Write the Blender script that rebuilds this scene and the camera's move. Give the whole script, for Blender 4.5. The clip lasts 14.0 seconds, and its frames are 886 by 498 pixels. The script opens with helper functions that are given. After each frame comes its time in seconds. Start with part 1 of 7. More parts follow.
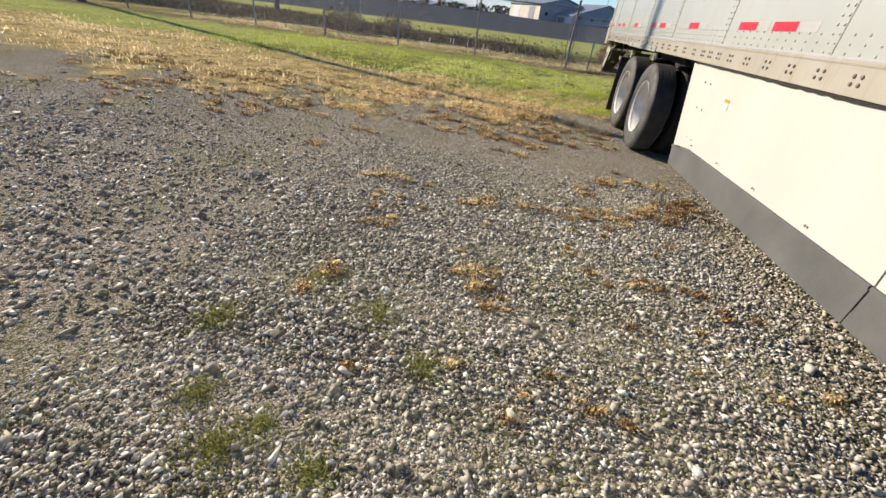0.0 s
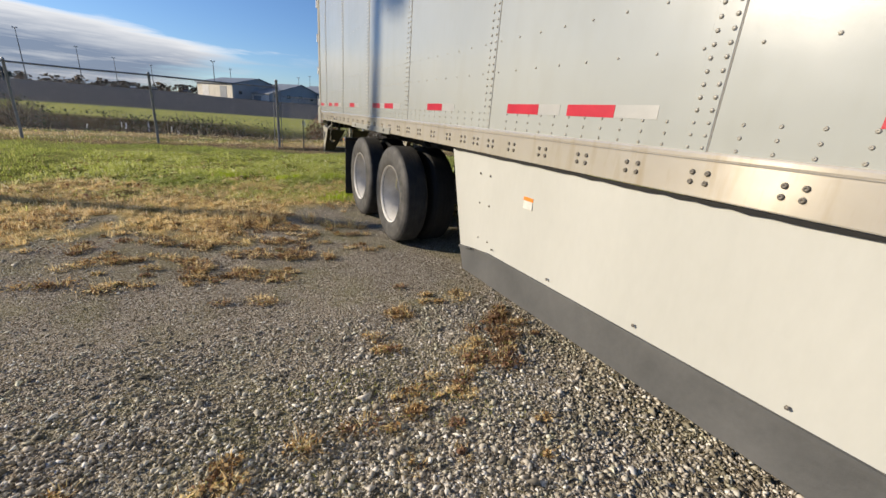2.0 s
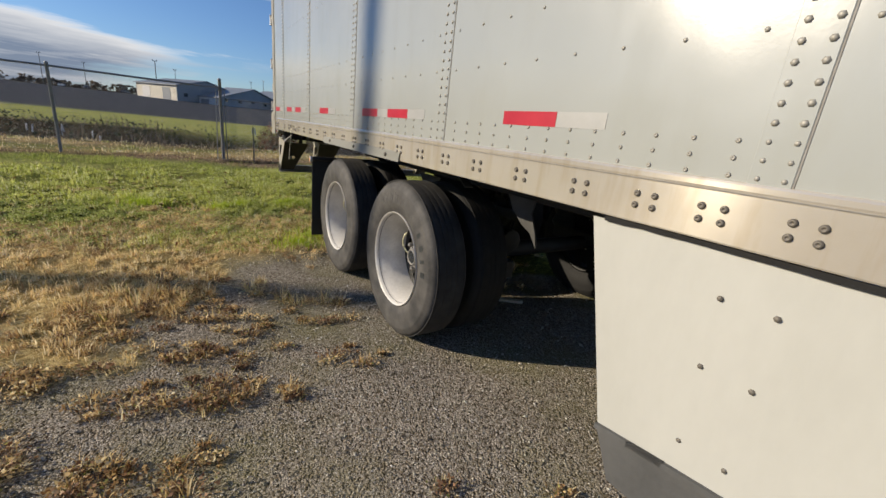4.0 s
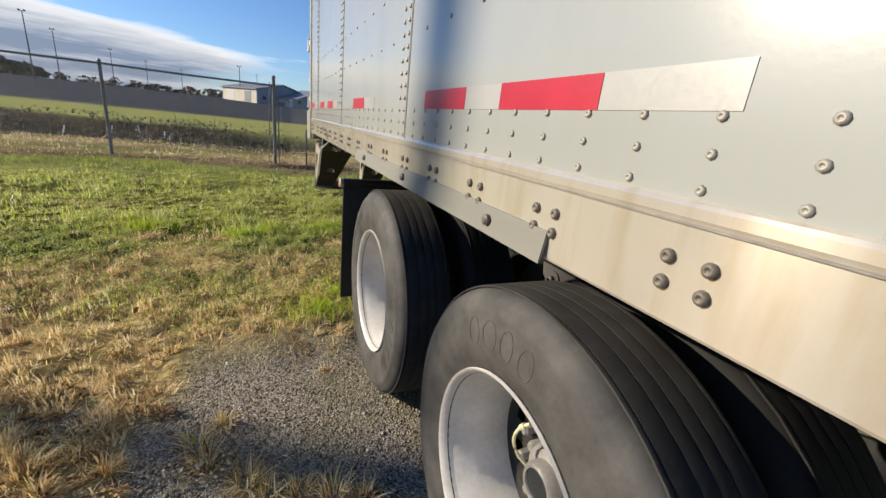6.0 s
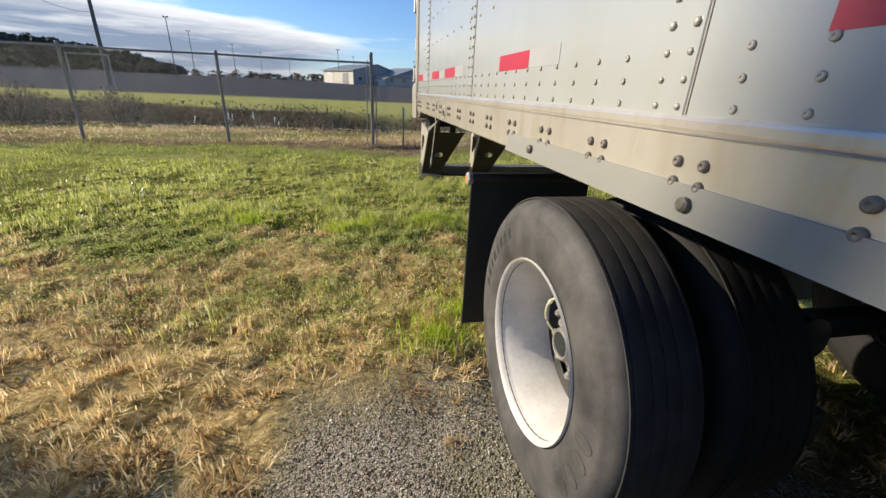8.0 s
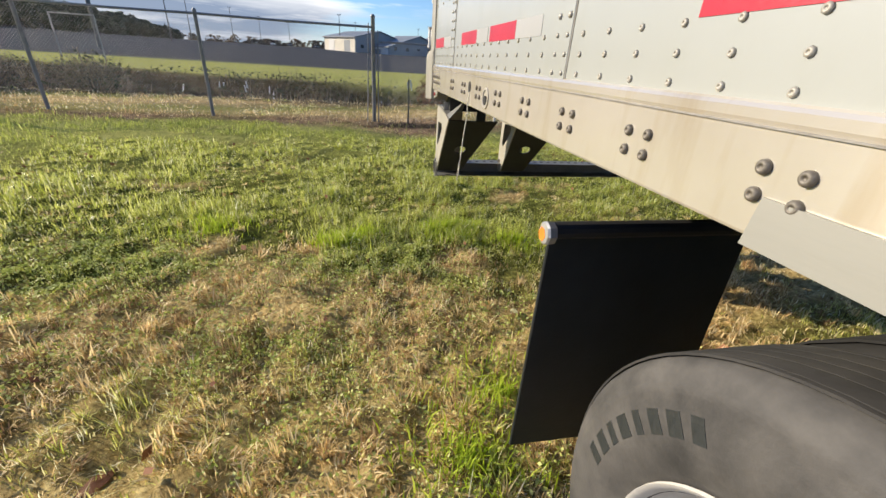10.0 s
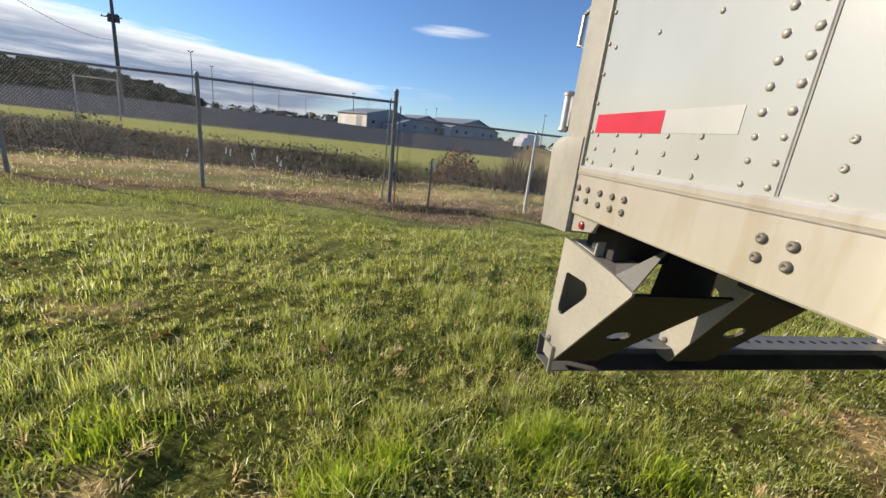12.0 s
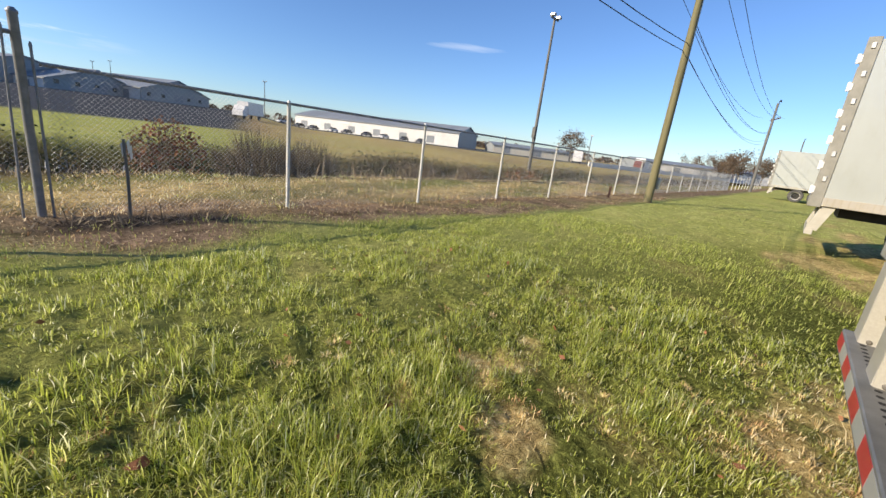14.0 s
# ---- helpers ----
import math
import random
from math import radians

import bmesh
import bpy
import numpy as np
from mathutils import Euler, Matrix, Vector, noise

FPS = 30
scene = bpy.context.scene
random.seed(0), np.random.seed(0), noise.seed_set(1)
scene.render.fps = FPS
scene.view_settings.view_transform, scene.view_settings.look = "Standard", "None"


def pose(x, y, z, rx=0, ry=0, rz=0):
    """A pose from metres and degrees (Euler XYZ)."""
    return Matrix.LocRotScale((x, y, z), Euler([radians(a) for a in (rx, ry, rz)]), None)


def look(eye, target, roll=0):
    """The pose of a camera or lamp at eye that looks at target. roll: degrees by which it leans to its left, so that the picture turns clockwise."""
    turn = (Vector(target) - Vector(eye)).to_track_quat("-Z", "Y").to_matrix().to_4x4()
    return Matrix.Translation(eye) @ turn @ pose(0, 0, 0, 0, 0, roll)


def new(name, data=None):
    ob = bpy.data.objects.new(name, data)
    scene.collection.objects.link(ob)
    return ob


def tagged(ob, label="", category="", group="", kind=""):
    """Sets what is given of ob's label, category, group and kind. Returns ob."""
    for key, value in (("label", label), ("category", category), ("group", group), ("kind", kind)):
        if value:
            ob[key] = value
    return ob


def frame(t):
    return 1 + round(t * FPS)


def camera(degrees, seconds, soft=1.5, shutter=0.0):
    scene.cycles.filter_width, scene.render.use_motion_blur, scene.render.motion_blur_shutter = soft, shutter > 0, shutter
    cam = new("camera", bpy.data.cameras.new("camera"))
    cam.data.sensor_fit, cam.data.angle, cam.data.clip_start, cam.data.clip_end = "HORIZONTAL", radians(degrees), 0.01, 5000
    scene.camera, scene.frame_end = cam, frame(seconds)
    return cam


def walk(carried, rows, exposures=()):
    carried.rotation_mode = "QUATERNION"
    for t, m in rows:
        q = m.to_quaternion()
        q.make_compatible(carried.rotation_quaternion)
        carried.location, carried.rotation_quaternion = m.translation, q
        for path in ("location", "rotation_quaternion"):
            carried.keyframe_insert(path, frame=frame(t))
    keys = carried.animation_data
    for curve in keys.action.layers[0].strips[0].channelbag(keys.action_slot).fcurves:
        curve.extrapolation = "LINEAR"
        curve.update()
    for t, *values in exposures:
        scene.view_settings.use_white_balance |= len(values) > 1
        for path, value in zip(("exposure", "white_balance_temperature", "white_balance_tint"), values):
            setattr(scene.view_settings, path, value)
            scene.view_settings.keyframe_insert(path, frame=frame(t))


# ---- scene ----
cam = camera(96.9, 14.0)
PATH = [
    (0, (-1.408, 0.036, 1.312), (-1.671, 1.732, 0.284), 7.0),
    (0.5, (-1.523, 0.322, 1.392), (-1.52, 2.191, 0.68), 7.3),
    (1, (-1.458, 0.745, 1.411), (-1.295, 2.645, 0.809), 5.7),
    (1.5, (-1.491, 1.204, 1.358), (-1.167, 3.075, 0.73), 6.1),
    (2, (-1.401, 1.708, 1.371), (-0.526, 3.392, 0.741), 4.5),
    (2.5, (-1.288, 2.177, 1.424), (-0.48, 3.901, 0.812), 3.7),
    (3, (-1.338, 2.636, 1.366), (-0.357, 4.29, 0.816), 7.2),
    (3.2, (-1.316, 2.833, 1.37), (-0.29, 4.474, 0.865), 7.3),
    (5.3, (-0.576, 4.725, 1.369), (0.437, 6.303, 0.673), 3.8),
    (5.5, (-0.513, 4.897, 1.344), (0.458, 6.512, 0.674), 3.8),
    (6, (-0.446, 5.274, 1.379), (0.361, 7.006, 0.789), 6.2),
    (6.5, (-0.519, 5.324, 1.308), (0.112, 7.092, 0.618), 8.6),
    (7, (-0.464, 5.434, 1.345), (0.094, 7.212, 0.62), 5.3),
    (7.5, (-0.489, 5.747, 1.329), (-0.082, 7.559, 0.588), 2.3),
    (7.6, (-0.511, 5.815, 1.347), (-0.153, 7.638, 0.607), 2.5),
    (9.8, (-0.445, 6.973, 1.345), (0.191, 8.693, 0.546), 3.9),
    (10, (-0.465, 7.046, 1.349), (-0.092, 8.812, 0.49), 3.7),
    (10.5, (-0.582, 7.396, 1.27), (-0.388, 9.177, 0.381), 5.4),
    (11, (-0.564, 7.823, 1.294), (-0.152, 9.658, 0.613), 2.2),
    (11.5, (-0.613, 8.209, 1.346), (-0.696, 10.12, 0.761), 2.1),
    (12, (-0.648, 8.748, 1.361), (-0.265, 10.636, 0.823), 6.4),
    (12.5, (-0.686, 9.157, 1.352), (-0.21, 11.011, 0.774), 6.6),
    (13, (-0.759, 9.511, 1.375), (-0.27, 11.376, 0.844), 8.9),
    (13.5, (-0.632, 10.026, 1.366), (0.586, 11.552, 0.935), 9.8),
    (14, (-0.452, 10.418, 1.379), (1.0, 11.689, 0.855), 7.1),
]
EXPOSURES = [(0, 1.2), (0.5, 1.15), (1.0, 1.0), (1.5, 1.0), (2.0, 0.76), (2.8, 0.5), (3.2, 0.46), (5.3, 0.85), (6.5, 0.88), (7.5, 1.0), (10.0, 1.15), (10.5, 1.42), (11.0, 1.22), (11.5, 1.3), (12.0, 1.0), (12.5, 0.9), (14.0, 1.2)]
walk(cam, [(t, look(eye, target, roll)) for t, eye, target, roll in PATH], EXPOSURES)

# ---- world, sun ----
SUN_AZ, SUN_EL = -64.5, 22.0          # degrees, from +y towards +x
sun_to = Vector((math.sin(radians(SUN_AZ)) * math.cos(radians(SUN_EL)), math.cos(radians(SUN_AZ)) * math.cos(radians(SUN_EL)), math.sin(radians(SUN_EL))))
sun = new("sun", bpy.data.lights.new("sun", "SUN"))
sun.data.energy, sun.data.angle, sun.data.color = 3.7, radians(0.55), (1.0, 0.86, 0.66)
sun.matrix_basis = look(sun_to * 100, (0, 0, 0))


def build_world():
    world = bpy.data.worlds.new("sky")
    scene.world = world
    world.use_nodes = True
    nt = world.node_tree
    nt.nodes.clear()
    N, L = nt.nodes.new, nt.links.new
    out, bg = N("ShaderNodeOutputWorld"), N("ShaderNodeBackground")
    sky = N("ShaderNodeTexSky")
    sky.sky_type, sky.sun_disc = "NISHITA", False
    sky.sun_elevation, sky.sun_rotation = radians(SUN_EL), radians(SUN_AZ)
    sky.air_density, sky.dust_density, sky.ozone_density = 1.0, 0.15, 4.0
    co, sep = N("ShaderNodeTexCoord"), N("ShaderNodeSeparateXYZ")
    L(co.outputs["Generated"], sep.inputs[0])
    # height of the bank's upper edge over the compass
    edge = N("ShaderNodeMapRange")
    edge.inputs["From Min"].default_value, edge.inputs["From Max"].default_value = 0.03, -0.50
    edge.inputs["To Min"].default_value, edge.inputs["To Max"].default_value = 0.103, 0.152
    L(sep.outputs["X"], edge.inputs["Value"])
    # and of its lower edge, which closes on the upper one
    foot = N("ShaderNodeMapRange")
    foot.inputs["From Min"].default_value, foot.inputs["From Max"].default_value = 0.06, -0.22
    foot.inputs["To Min"].default_value, foot.inputs["To Max"].default_value = 0.095, -0.06
    L(sep.outputs["X"], foot.inputs["Value"])
    # streaks: directions flattened towards the horizon
    flat = N("ShaderNodeMapping")
    flat.inputs["Scale"].default_value = (1.5, 1.5, 17.0)
    flat.inputs["Rotation"].default_value = (0.0, radians(-9), 0.0)
    L(co.outputs["Generated"], flat.inputs["Vector"])
    n1 = N("ShaderNodeTexNoise")
    n1.inputs["Scale"].default_value, n1.inputs["Detail"].default_value, n1.inputs["Roughness"].default_value = 3.2, 9.0, 0.6
    L(flat.outputs[0], n1.inputs["Vector"])
    n2 = N("ShaderNodeTexNoise")
    n2.inputs["Scale"].default_value, n2.inputs["Detail"].default_value = 1.4, 4.0
    L(flat.outputs[0], n2.inputs["Vector"])

    def math_node(op, a, b=None, clamp=False):
        m = N("ShaderNodeMath")
        m.operation, m.use_clamp = op, clamp
        for i, v in enumerate((a, b)):
            if v is None:
                continue
            if isinstance(v, (int, float)):
                m.inputs[i].default_value = v
            else:
                L(v, m.inputs[i])
        return m.outputs[0]

    below = math_node("SUBTRACT", edge.outputs[0], sep.outputs["Z"])
    wob = math_node("MULTIPLY", math_node("SUBTRACT", n1.outputs["Fac"], 0.5), 0.11)
    d = math_node("ADD", below, math_node("MULTIPLY", wob, 0.5))
    above = math_node("ADD", math_node("SUBTRACT", sep.outputs["Z"], foot.outputs[0]), math_node("MULTIPLY", wob, 1.3))
    mask = math_node("MULTIPLY", math_node("MINIMUM", math_node("MULTIPLY", d, 60.0), math_node("MULTIPLY", above, 16.0)), 1.0, True)
    ends = N("ShaderNodeMapRange")
    ends.inputs["From Min"].default_value, ends.inputs["From Max"].default_value = 0.20, 0.08
    L(sep.outputs["X"], ends.inputs["Value"])
    mask = math_node("MULTIPLY", mask, ends.outputs[0], True)
    # two small puffs higher up
    n3 = N("ShaderNodeTexNoise")
    n3.inputs["Scale"].default_value, n3.inputs["Detail"].default_value = 4.5, 6.0
    L(flat.outputs[0], n3.inputs["Vector"])
    for cx, cz, wide, flatness, share in ((0.155, 0.229, 11.0, 62.0, 0.75), (0.729, 0.208, 15.0, 105.0, 0.35)):
        px = math_node("MULTIPLY", math_node("SUBTRACT", sep.outputs["X"], cx), wide)
        pz = math_node("MULTIPLY", math_node("SUBTRACT", sep.outputs["Z"], cz), flatness)
        r2 = math_node("ADD", math_node("MULTIPLY", px, px), math_node("MULTIPLY", pz, pz))
        puff = math_node("SUBTRACT", math_node("MULTIPLY", n3.outputs["Fac"], 1.9), math_node("ADD", math_node("MULTIPLY", r2, 0.7), 0.42), True)
        puff = math_node("MULTIPLY", puff, math_node("GREATER_THAN", sep.outputs["Y"], 0.0))
        mask = math_node("MAXIMUM", mask, math_node("MULTIPLY", puff, share), True)
    mask = math_node("MULTIPLY", mask, 0.93)
    # bright upper edge, grey body with lighter streaks
    lit = math_node("SUBTRACT", 1.15, math_node("MULTIPLY", d, 21.0), True)
    streak = math_node("MULTIPLY", math_node("SUBTRACT", n1.outputs["Fac"], 0.44), 5.0, True)
    tone = math_node("MAXIMUM", lit, math_node("MULTIPLY", streak, 0.5), True)
    ramp = N("ShaderNodeValToRGB")
    ramp.color_ramp.elements[0].color = (1.9, 2.3, 3.2, 1)
    ramp.color_ramp.elements[1].color = (8.8, 8.6, 8.4, 1)
    L(tone, ramp.inputs[0])
    mix = N("ShaderNodeMix")
    mix.data_type = "RGBA"
    L(mask, mix.inputs[0])
    deep = N("ShaderNodeMix")
    deep.data_type, deep.blend_type = "RGBA", "MULTIPLY"
    deep.inputs[0].default_value, deep.inputs[7].default_value = 1.0, (0.84, 0.95, 1.16, 1)
    L(sky.outputs[0], deep.inputs[6])
    L(deep.outputs[2], mix.inputs[6])
    L(ramp.outputs[0], mix.inputs[7])
    L(mix.outputs[2], bg.inputs["Color"])
    bg.inputs["Strength"].default_value = 0.069
    L(bg.outputs[0], out.inputs["Surface"])


build_world()


# ---- materials ----
def material(name, rough=0.6, metal=0.0, spec=0.5):
    m = bpy.data.materials.new(name)
    m.use_nodes = True
    nt = m.node_tree
    b = nt.nodes["Principled BSDF"]
    b.inputs["Roughness"].default_value, b.inputs["Metallic"].default_value = rough, metal
    b.inputs["Specular IOR Level"].default_value = spec
    return m, nt, b


def noise_node(nt, scale, detail=4.0, rough=0.55, stretch=None, coord="Object"):
    n = nt.nodes.new("ShaderNodeTexNoise")
    n.inputs["Scale"].default_value, n.inputs["Detail"].default_value, n.inputs["Roughness"].default_value = scale, detail, rough
    c = nt.nodes.new("ShaderNodeTexCoord")
    if stretch:
        mp = nt.nodes.new("ShaderNodeMapping")
        mp.inputs["Scale"].default_value = stretch
        nt.links.new(c.outputs[coord], mp.inputs["Vector"])
        nt.links.new(mp.outputs[0], n.inputs["Vector"])
    else:
        nt.links.new(c.outputs[coord], n.inputs["Vector"])
    return n


def ramp_node(nt, source, stops):
    r = nt.nodes.new("ShaderNodeValToRGB")
    els = r.color_ramp.elements
    while len(els) < len(stops):
        els.new(0.5)
    for e, (p, c) in zip(els, stops):
        e.position, e.color = p, (*c, 1)
    nt.links.new(source, r.inputs[0])
    return r


def mix_node(nt, fac, a, b, mode="MIX"):
    m = nt.nodes.new("ShaderNodeMix")
    m.data_type, m.blend_type = "RGBA", mode
    for sock, v in ((m.inputs[0], fac), (m.inputs[6], a), (m.inputs[7], b)):
        if isinstance(v, (int, float)):
            sock.default_value = v
        elif isinstance(v, tuple):
            sock.default_value = (*v, 1)
        else:
            nt.links.new(v, sock)
    return m.outputs[2]


def bump_node(nt, bsdf, height, strength, dist=0.01):
    b = nt.nodes.new("ShaderNodeBump")
    b.inputs["Strength"].default_value, b.inputs["Distance"].default_value = strength, dist
    nt.links.new(height, b.inputs["Height"])
    nt.links.new(b.outputs[0], bsdf.inputs["Normal"])


def surface(name, c1, c2, scale, rough=0.6, metal=0.0, bump=0.2, fine=60.0, stretch=None, spec=0.5, dist=0.004, rvar=0.12, grain=0.82):
    """Two-scale mottled colour, roughness and relief."""
    m, nt, b = material(name, rough, metal, spec)
    big = noise_node(nt, scale, 5.0, 0.6, stretch)
    small = noise_node(nt, fine, 5.0, 0.65, stretch)
    r = ramp_node(nt, big.outputs["Fac"], [(0.3, c1), (0.7, c2)])
    s = ramp_node(nt, small.outputs["Fac"], [(0.25, (grain, grain, grain)), (0.75, (1.0, 1.0, 1.0))])
    nt.links.new(mix_node(nt, 1.0, r.outputs[0], s.outputs[0], "MULTIPLY"), b.inputs["Base Color"])
    mr = nt.nodes.new("ShaderNodeMapRange")
    mr.inputs["To Min"].default_value, mr.inputs["To Max"].default_value = max(0.02, rough - rvar), min(1.0, rough + rvar)
    nt.links.new(small.outputs["Fac"], mr.inputs["Value"])
    nt.links.new(mr.outputs[0], b.inputs["Roughness"])
    if bump:
        bump_node(nt, b, small.outputs["Fac"], bump, dist)
    return m


def island_surface(name, stops, rough=0.7, spec=0.3, fine=0.0, translucent=0.0, tint=None):
    """Colour that varies from piece to piece of one joined mesh."""
    m, nt, b = material(name, rough, 0.0, spec)
    g = nt.nodes.new("ShaderNodeNewGeometry")
    r = ramp_node(nt, g.outputs["Random Per Island"], stops)
    col = r.outputs[0]
    if fine:
        n = noise_node(nt, fine, 3.0)
        s = ramp_node(nt, n.outputs["Fac"], [(0.3, (0.7, 0.7, 0.7)), (0.7, (1.0, 1.0, 1.0))])
        col = mix_node(nt, 1.0, col, s.outputs[0], "MULTIPLY")
    if tint:                                             # patches of another tone, a hand's width and an arm's length across
        for scale, lo, hi in ((9.0, 0.50, 0.66), (1.7, 0.48, 0.72)):
            n = noise_node(nt, scale, 4.0, 0.6)
            f = ramp_node(nt, n.outputs["Fac"], [(lo, (0, 0, 0)), (hi, (0.75, 0.75, 0.75))])
            col = mix_node(nt, f.outputs[0], col, mix_node(nt, 1.0, col, tint, "MULTIPLY"))
    nt.links.new(col, b.inputs["Base Color"])
    if translucent:
        t = nt.nodes.new("ShaderNodeBsdfTranslucent")
        nt.links.new(col, t.inputs["Color"])
        mx = nt.nodes.new("ShaderNodeMixShader")
        mx.inputs[0].default_value = translucent
        nt.links.new(b.outputs[0], mx.inputs[1])
        nt.links.new(t.outputs[0], mx.inputs[2])
        nt.links.new(mx.outputs[0], nt.nodes["Material Output"].inputs["Surface"])
    return m


def white_skin():
    """Painted aluminium sheet: smooth, slightly wavy, with faint dirt runs."""
    m, nt, b = material("white_sheet", 0.34, 0.0, 0.85)
    big = noise_node(nt, 0.9, 4.0)
    runs = noise_node(nt, 3.0, 5.0, 0.6, (1.0, 1.6, 0.5))
    fine = noise_node(nt, 90.0, 3.0)
    r = ramp_node(nt, big.outputs["Fac"], [(0.3, (0.322, 0.340, 0.326)), (0.7, (0.366, 0.384, 0.367))])
    d = ramp_node(nt, runs.outputs["Fac"], [(0.30, (0.95, 0.94, 0.90)), (0.50, (1.0, 1.0, 1.0))])
    nt.links.new(mix_node(nt, 0.8, r.outputs[0], d.outputs[0], "MULTIPLY"), b.inputs["Base Color"])
    mr = nt.nodes.new("ShaderNodeMapRange")
    mr.inputs["To Min"].default_value, mr.inputs["To Max"].default_value = 0.15, 0.24
    nt.links.new(runs.outputs["Fac"], mr.inputs["Value"])
    nt.links.new(mr.outputs[0], b.inputs["Roughness"])
    wave = noise_node(nt, 2.2, 2.0)
    add = nt.nodes.new("ShaderNodeMath")
    add.operation = "MULTIPLY_ADD"
    add.inputs[1].default_value = 0.02
    nt.links.new(fine.outputs["Fac"], add.inputs[0])
    nt.links.new(wave.outputs["Fac"], add.inputs[2])
    bump_node(nt, b, add.outputs[0], 0.25, 0.02)
    return m


def brushed_aluminium():
    """Bare aluminium, brushed lengthwise: the sun's glint is drawn out upright."""
    m, nt, b = material("brushed_aluminium", 0.42, 0.5)
    brush = noise_node(nt, 140.0, 3.0, 0.6, (1.0, 0.12, 6.0))
    stain = noise_node(nt, 2.5, 6.0, 0.62)
    drip = noise_node(nt, 9.0, 5.0, 0.6, (1.0, 2.0, 0.3))
    r = ramp_node(nt, stain.outputs["Fac"], [(0.3, (0.60, 0.555, 0.475)), (0.6, (0.66, 0.62, 0.545)), (0.8, (0.70, 0.665, 0.60))])
    s = ramp_node(nt, drip.outputs["Fac"], [(0.30, (0.84, 0.78, 0.68)), (0.5, (1.0, 1.0, 1.0))])
    nt.links.new(mix_node(nt, 0.7, r.outputs[0], s.outputs[0], "MULTIPLY"), b.inputs["Base Color"])
    mr = nt.nodes.new("ShaderNodeMapRange")
    mr.inputs["To Min"].default_value, mr.inputs["To Max"].default_value = 0.12, 0.20
    nt.links.new(stain.outputs["Fac"], mr.inputs["Value"])
    nt.links.new(mr.outputs[0], b.inputs["Roughness"])
    tan = nt.nodes.new("ShaderNodeCombineXYZ")
    tan.inputs[2].default_value = 1.0
    nt.links.new(tan.outputs[0], b.inputs["Tangent"])
    b.inputs["Anisotropic"].default_value = 0.9
    bump_node(nt, b, brush.outputs["Fac"], 0.08, 0.001)
    return m


M_WHITE = white_skin()
M_ALU = brushed_aluminium()
M_SKIRT = surface("skirt_panel", (0.455, 0.46, 0.425), (0.51, 0.515, 0.48), 1.6, 0.38, 0, 0.05, 30.0, (1, 1, 0.4), grain=0.95)
M_RUBBER_GREY = surface("grey_rubber_strip", (0.068, 0.070, 0.070), (0.112, 0.113, 0.112), 3.0, 0.6, 0, 0.2, 50.0)
M_TYRE = surface("tyre_rubber", (0.038, 0.038, 0.038), (0.115, 0.110, 0.103), 7.0, 0.70, 0, 0.35, 90.0, None, 0.35, 0.003)
M_TREAD = surface("tyre_tread", (0.030, 0.030, 0.030), (0.058, 0.056, 0.053), 9.0, 0.8, 0, 0.2, 70.0, None, 0.35, 0.004)
M_RIM = surface("rim_white", (0.58, 0.56, 0.515), (0.75, 0.73, 0.685), 6.0, 0.38, 0.0, 0.12, 60.0)
M_HUB = surface("hub_casting", (0.24, 0.23, 0.215), (0.38, 0.37, 0.35), 14.0, 0.5, 0.35, 0.35, 120.0)
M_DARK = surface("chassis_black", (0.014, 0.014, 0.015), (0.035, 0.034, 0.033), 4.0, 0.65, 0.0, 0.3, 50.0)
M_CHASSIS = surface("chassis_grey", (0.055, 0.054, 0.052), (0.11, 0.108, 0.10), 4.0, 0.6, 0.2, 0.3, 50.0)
M_FLAP = surface("flap_rubber", (0.014, 0.018, 0.019), (0.026, 0.031, 0.033), 5.0, 0.55, 0.0, 0.3, 80.0)
M_GALV = surface("galvanised_steel", (0.42, 0.42, 0.42), (0.58, 0.58, 0.57), 18.0, 0.48, 0.6, 0.2, 80.0)
M_GALV_DARK = surface("weathered_post", (0.19, 0.195, 0.21), (0.30, 0.305, 0.32), 9.0, 0.55, 0.4, 0.25, 60.0)
M_POST = surface("white_post", (0.58, 0.58, 0.56), (0.74, 0.74, 0.72), 9.0, 0.5, 0.1, 0.2, 60.0)
M_DOORPOST = surface("door_post_grey", (0.17, 0.165, 0.14), (0.27, 0.26, 0.225), 4.0, 0.5, 0.0, 0.25, 70.0)
M_FRAME = surface("frame_grey_paint", (0.245, 0.236, 0.197), (0.34, 0.327, 0.28), 4.5, 0.5, 0.0, 0.25, 70.0)
M_GUARD = surface("guard_galvanised", (0.36, 0.342, 0.288), (0.45, 0.425, 0.368), 4.0, 0.5, 0.2, 0.15, 90.0)
M_BEAM = surface("beam_weathered", (0.16, 0.16, 0.155), (0.24, 0.24, 0.23), 6.0, 0.55, 0.3, 0.25, 90.0)
M_STRIP = surface("dull_aluminium", (0.19, 0.19, 0.165), (0.24, 0.24, 0.21), 2.0, 0.55, 0.0, 0.05, 60.0, (1, 0.3, 2), grain=0.94)
M_BOLT = surface("bolt_steel", (0.12, 0.11, 0.092), (0.21, 0.19, 0.16), 60.0, 0.55, 0.3, 0.2, 200.0)
M_RIVET = surface("rivet_painted", (0.29, 0.28, 0.245), (0.40, 0.385, 0.345), 50.0, 0.5, 0.2, 0.1, 200.0)
M_SEAM = surface("seam_sealant", (0.20, 0.19, 0.17), (0.30, 0.29, 0.27), 30.0, 0.7, 0.0, 0.2, 100.0)
M_RED = surface("red_reflective", (0.39, 0.013, 0.032), (0.49, 0.022, 0.042), 8.0, 0.32, 0.0, 0.05, 200.0, grain=0.93)
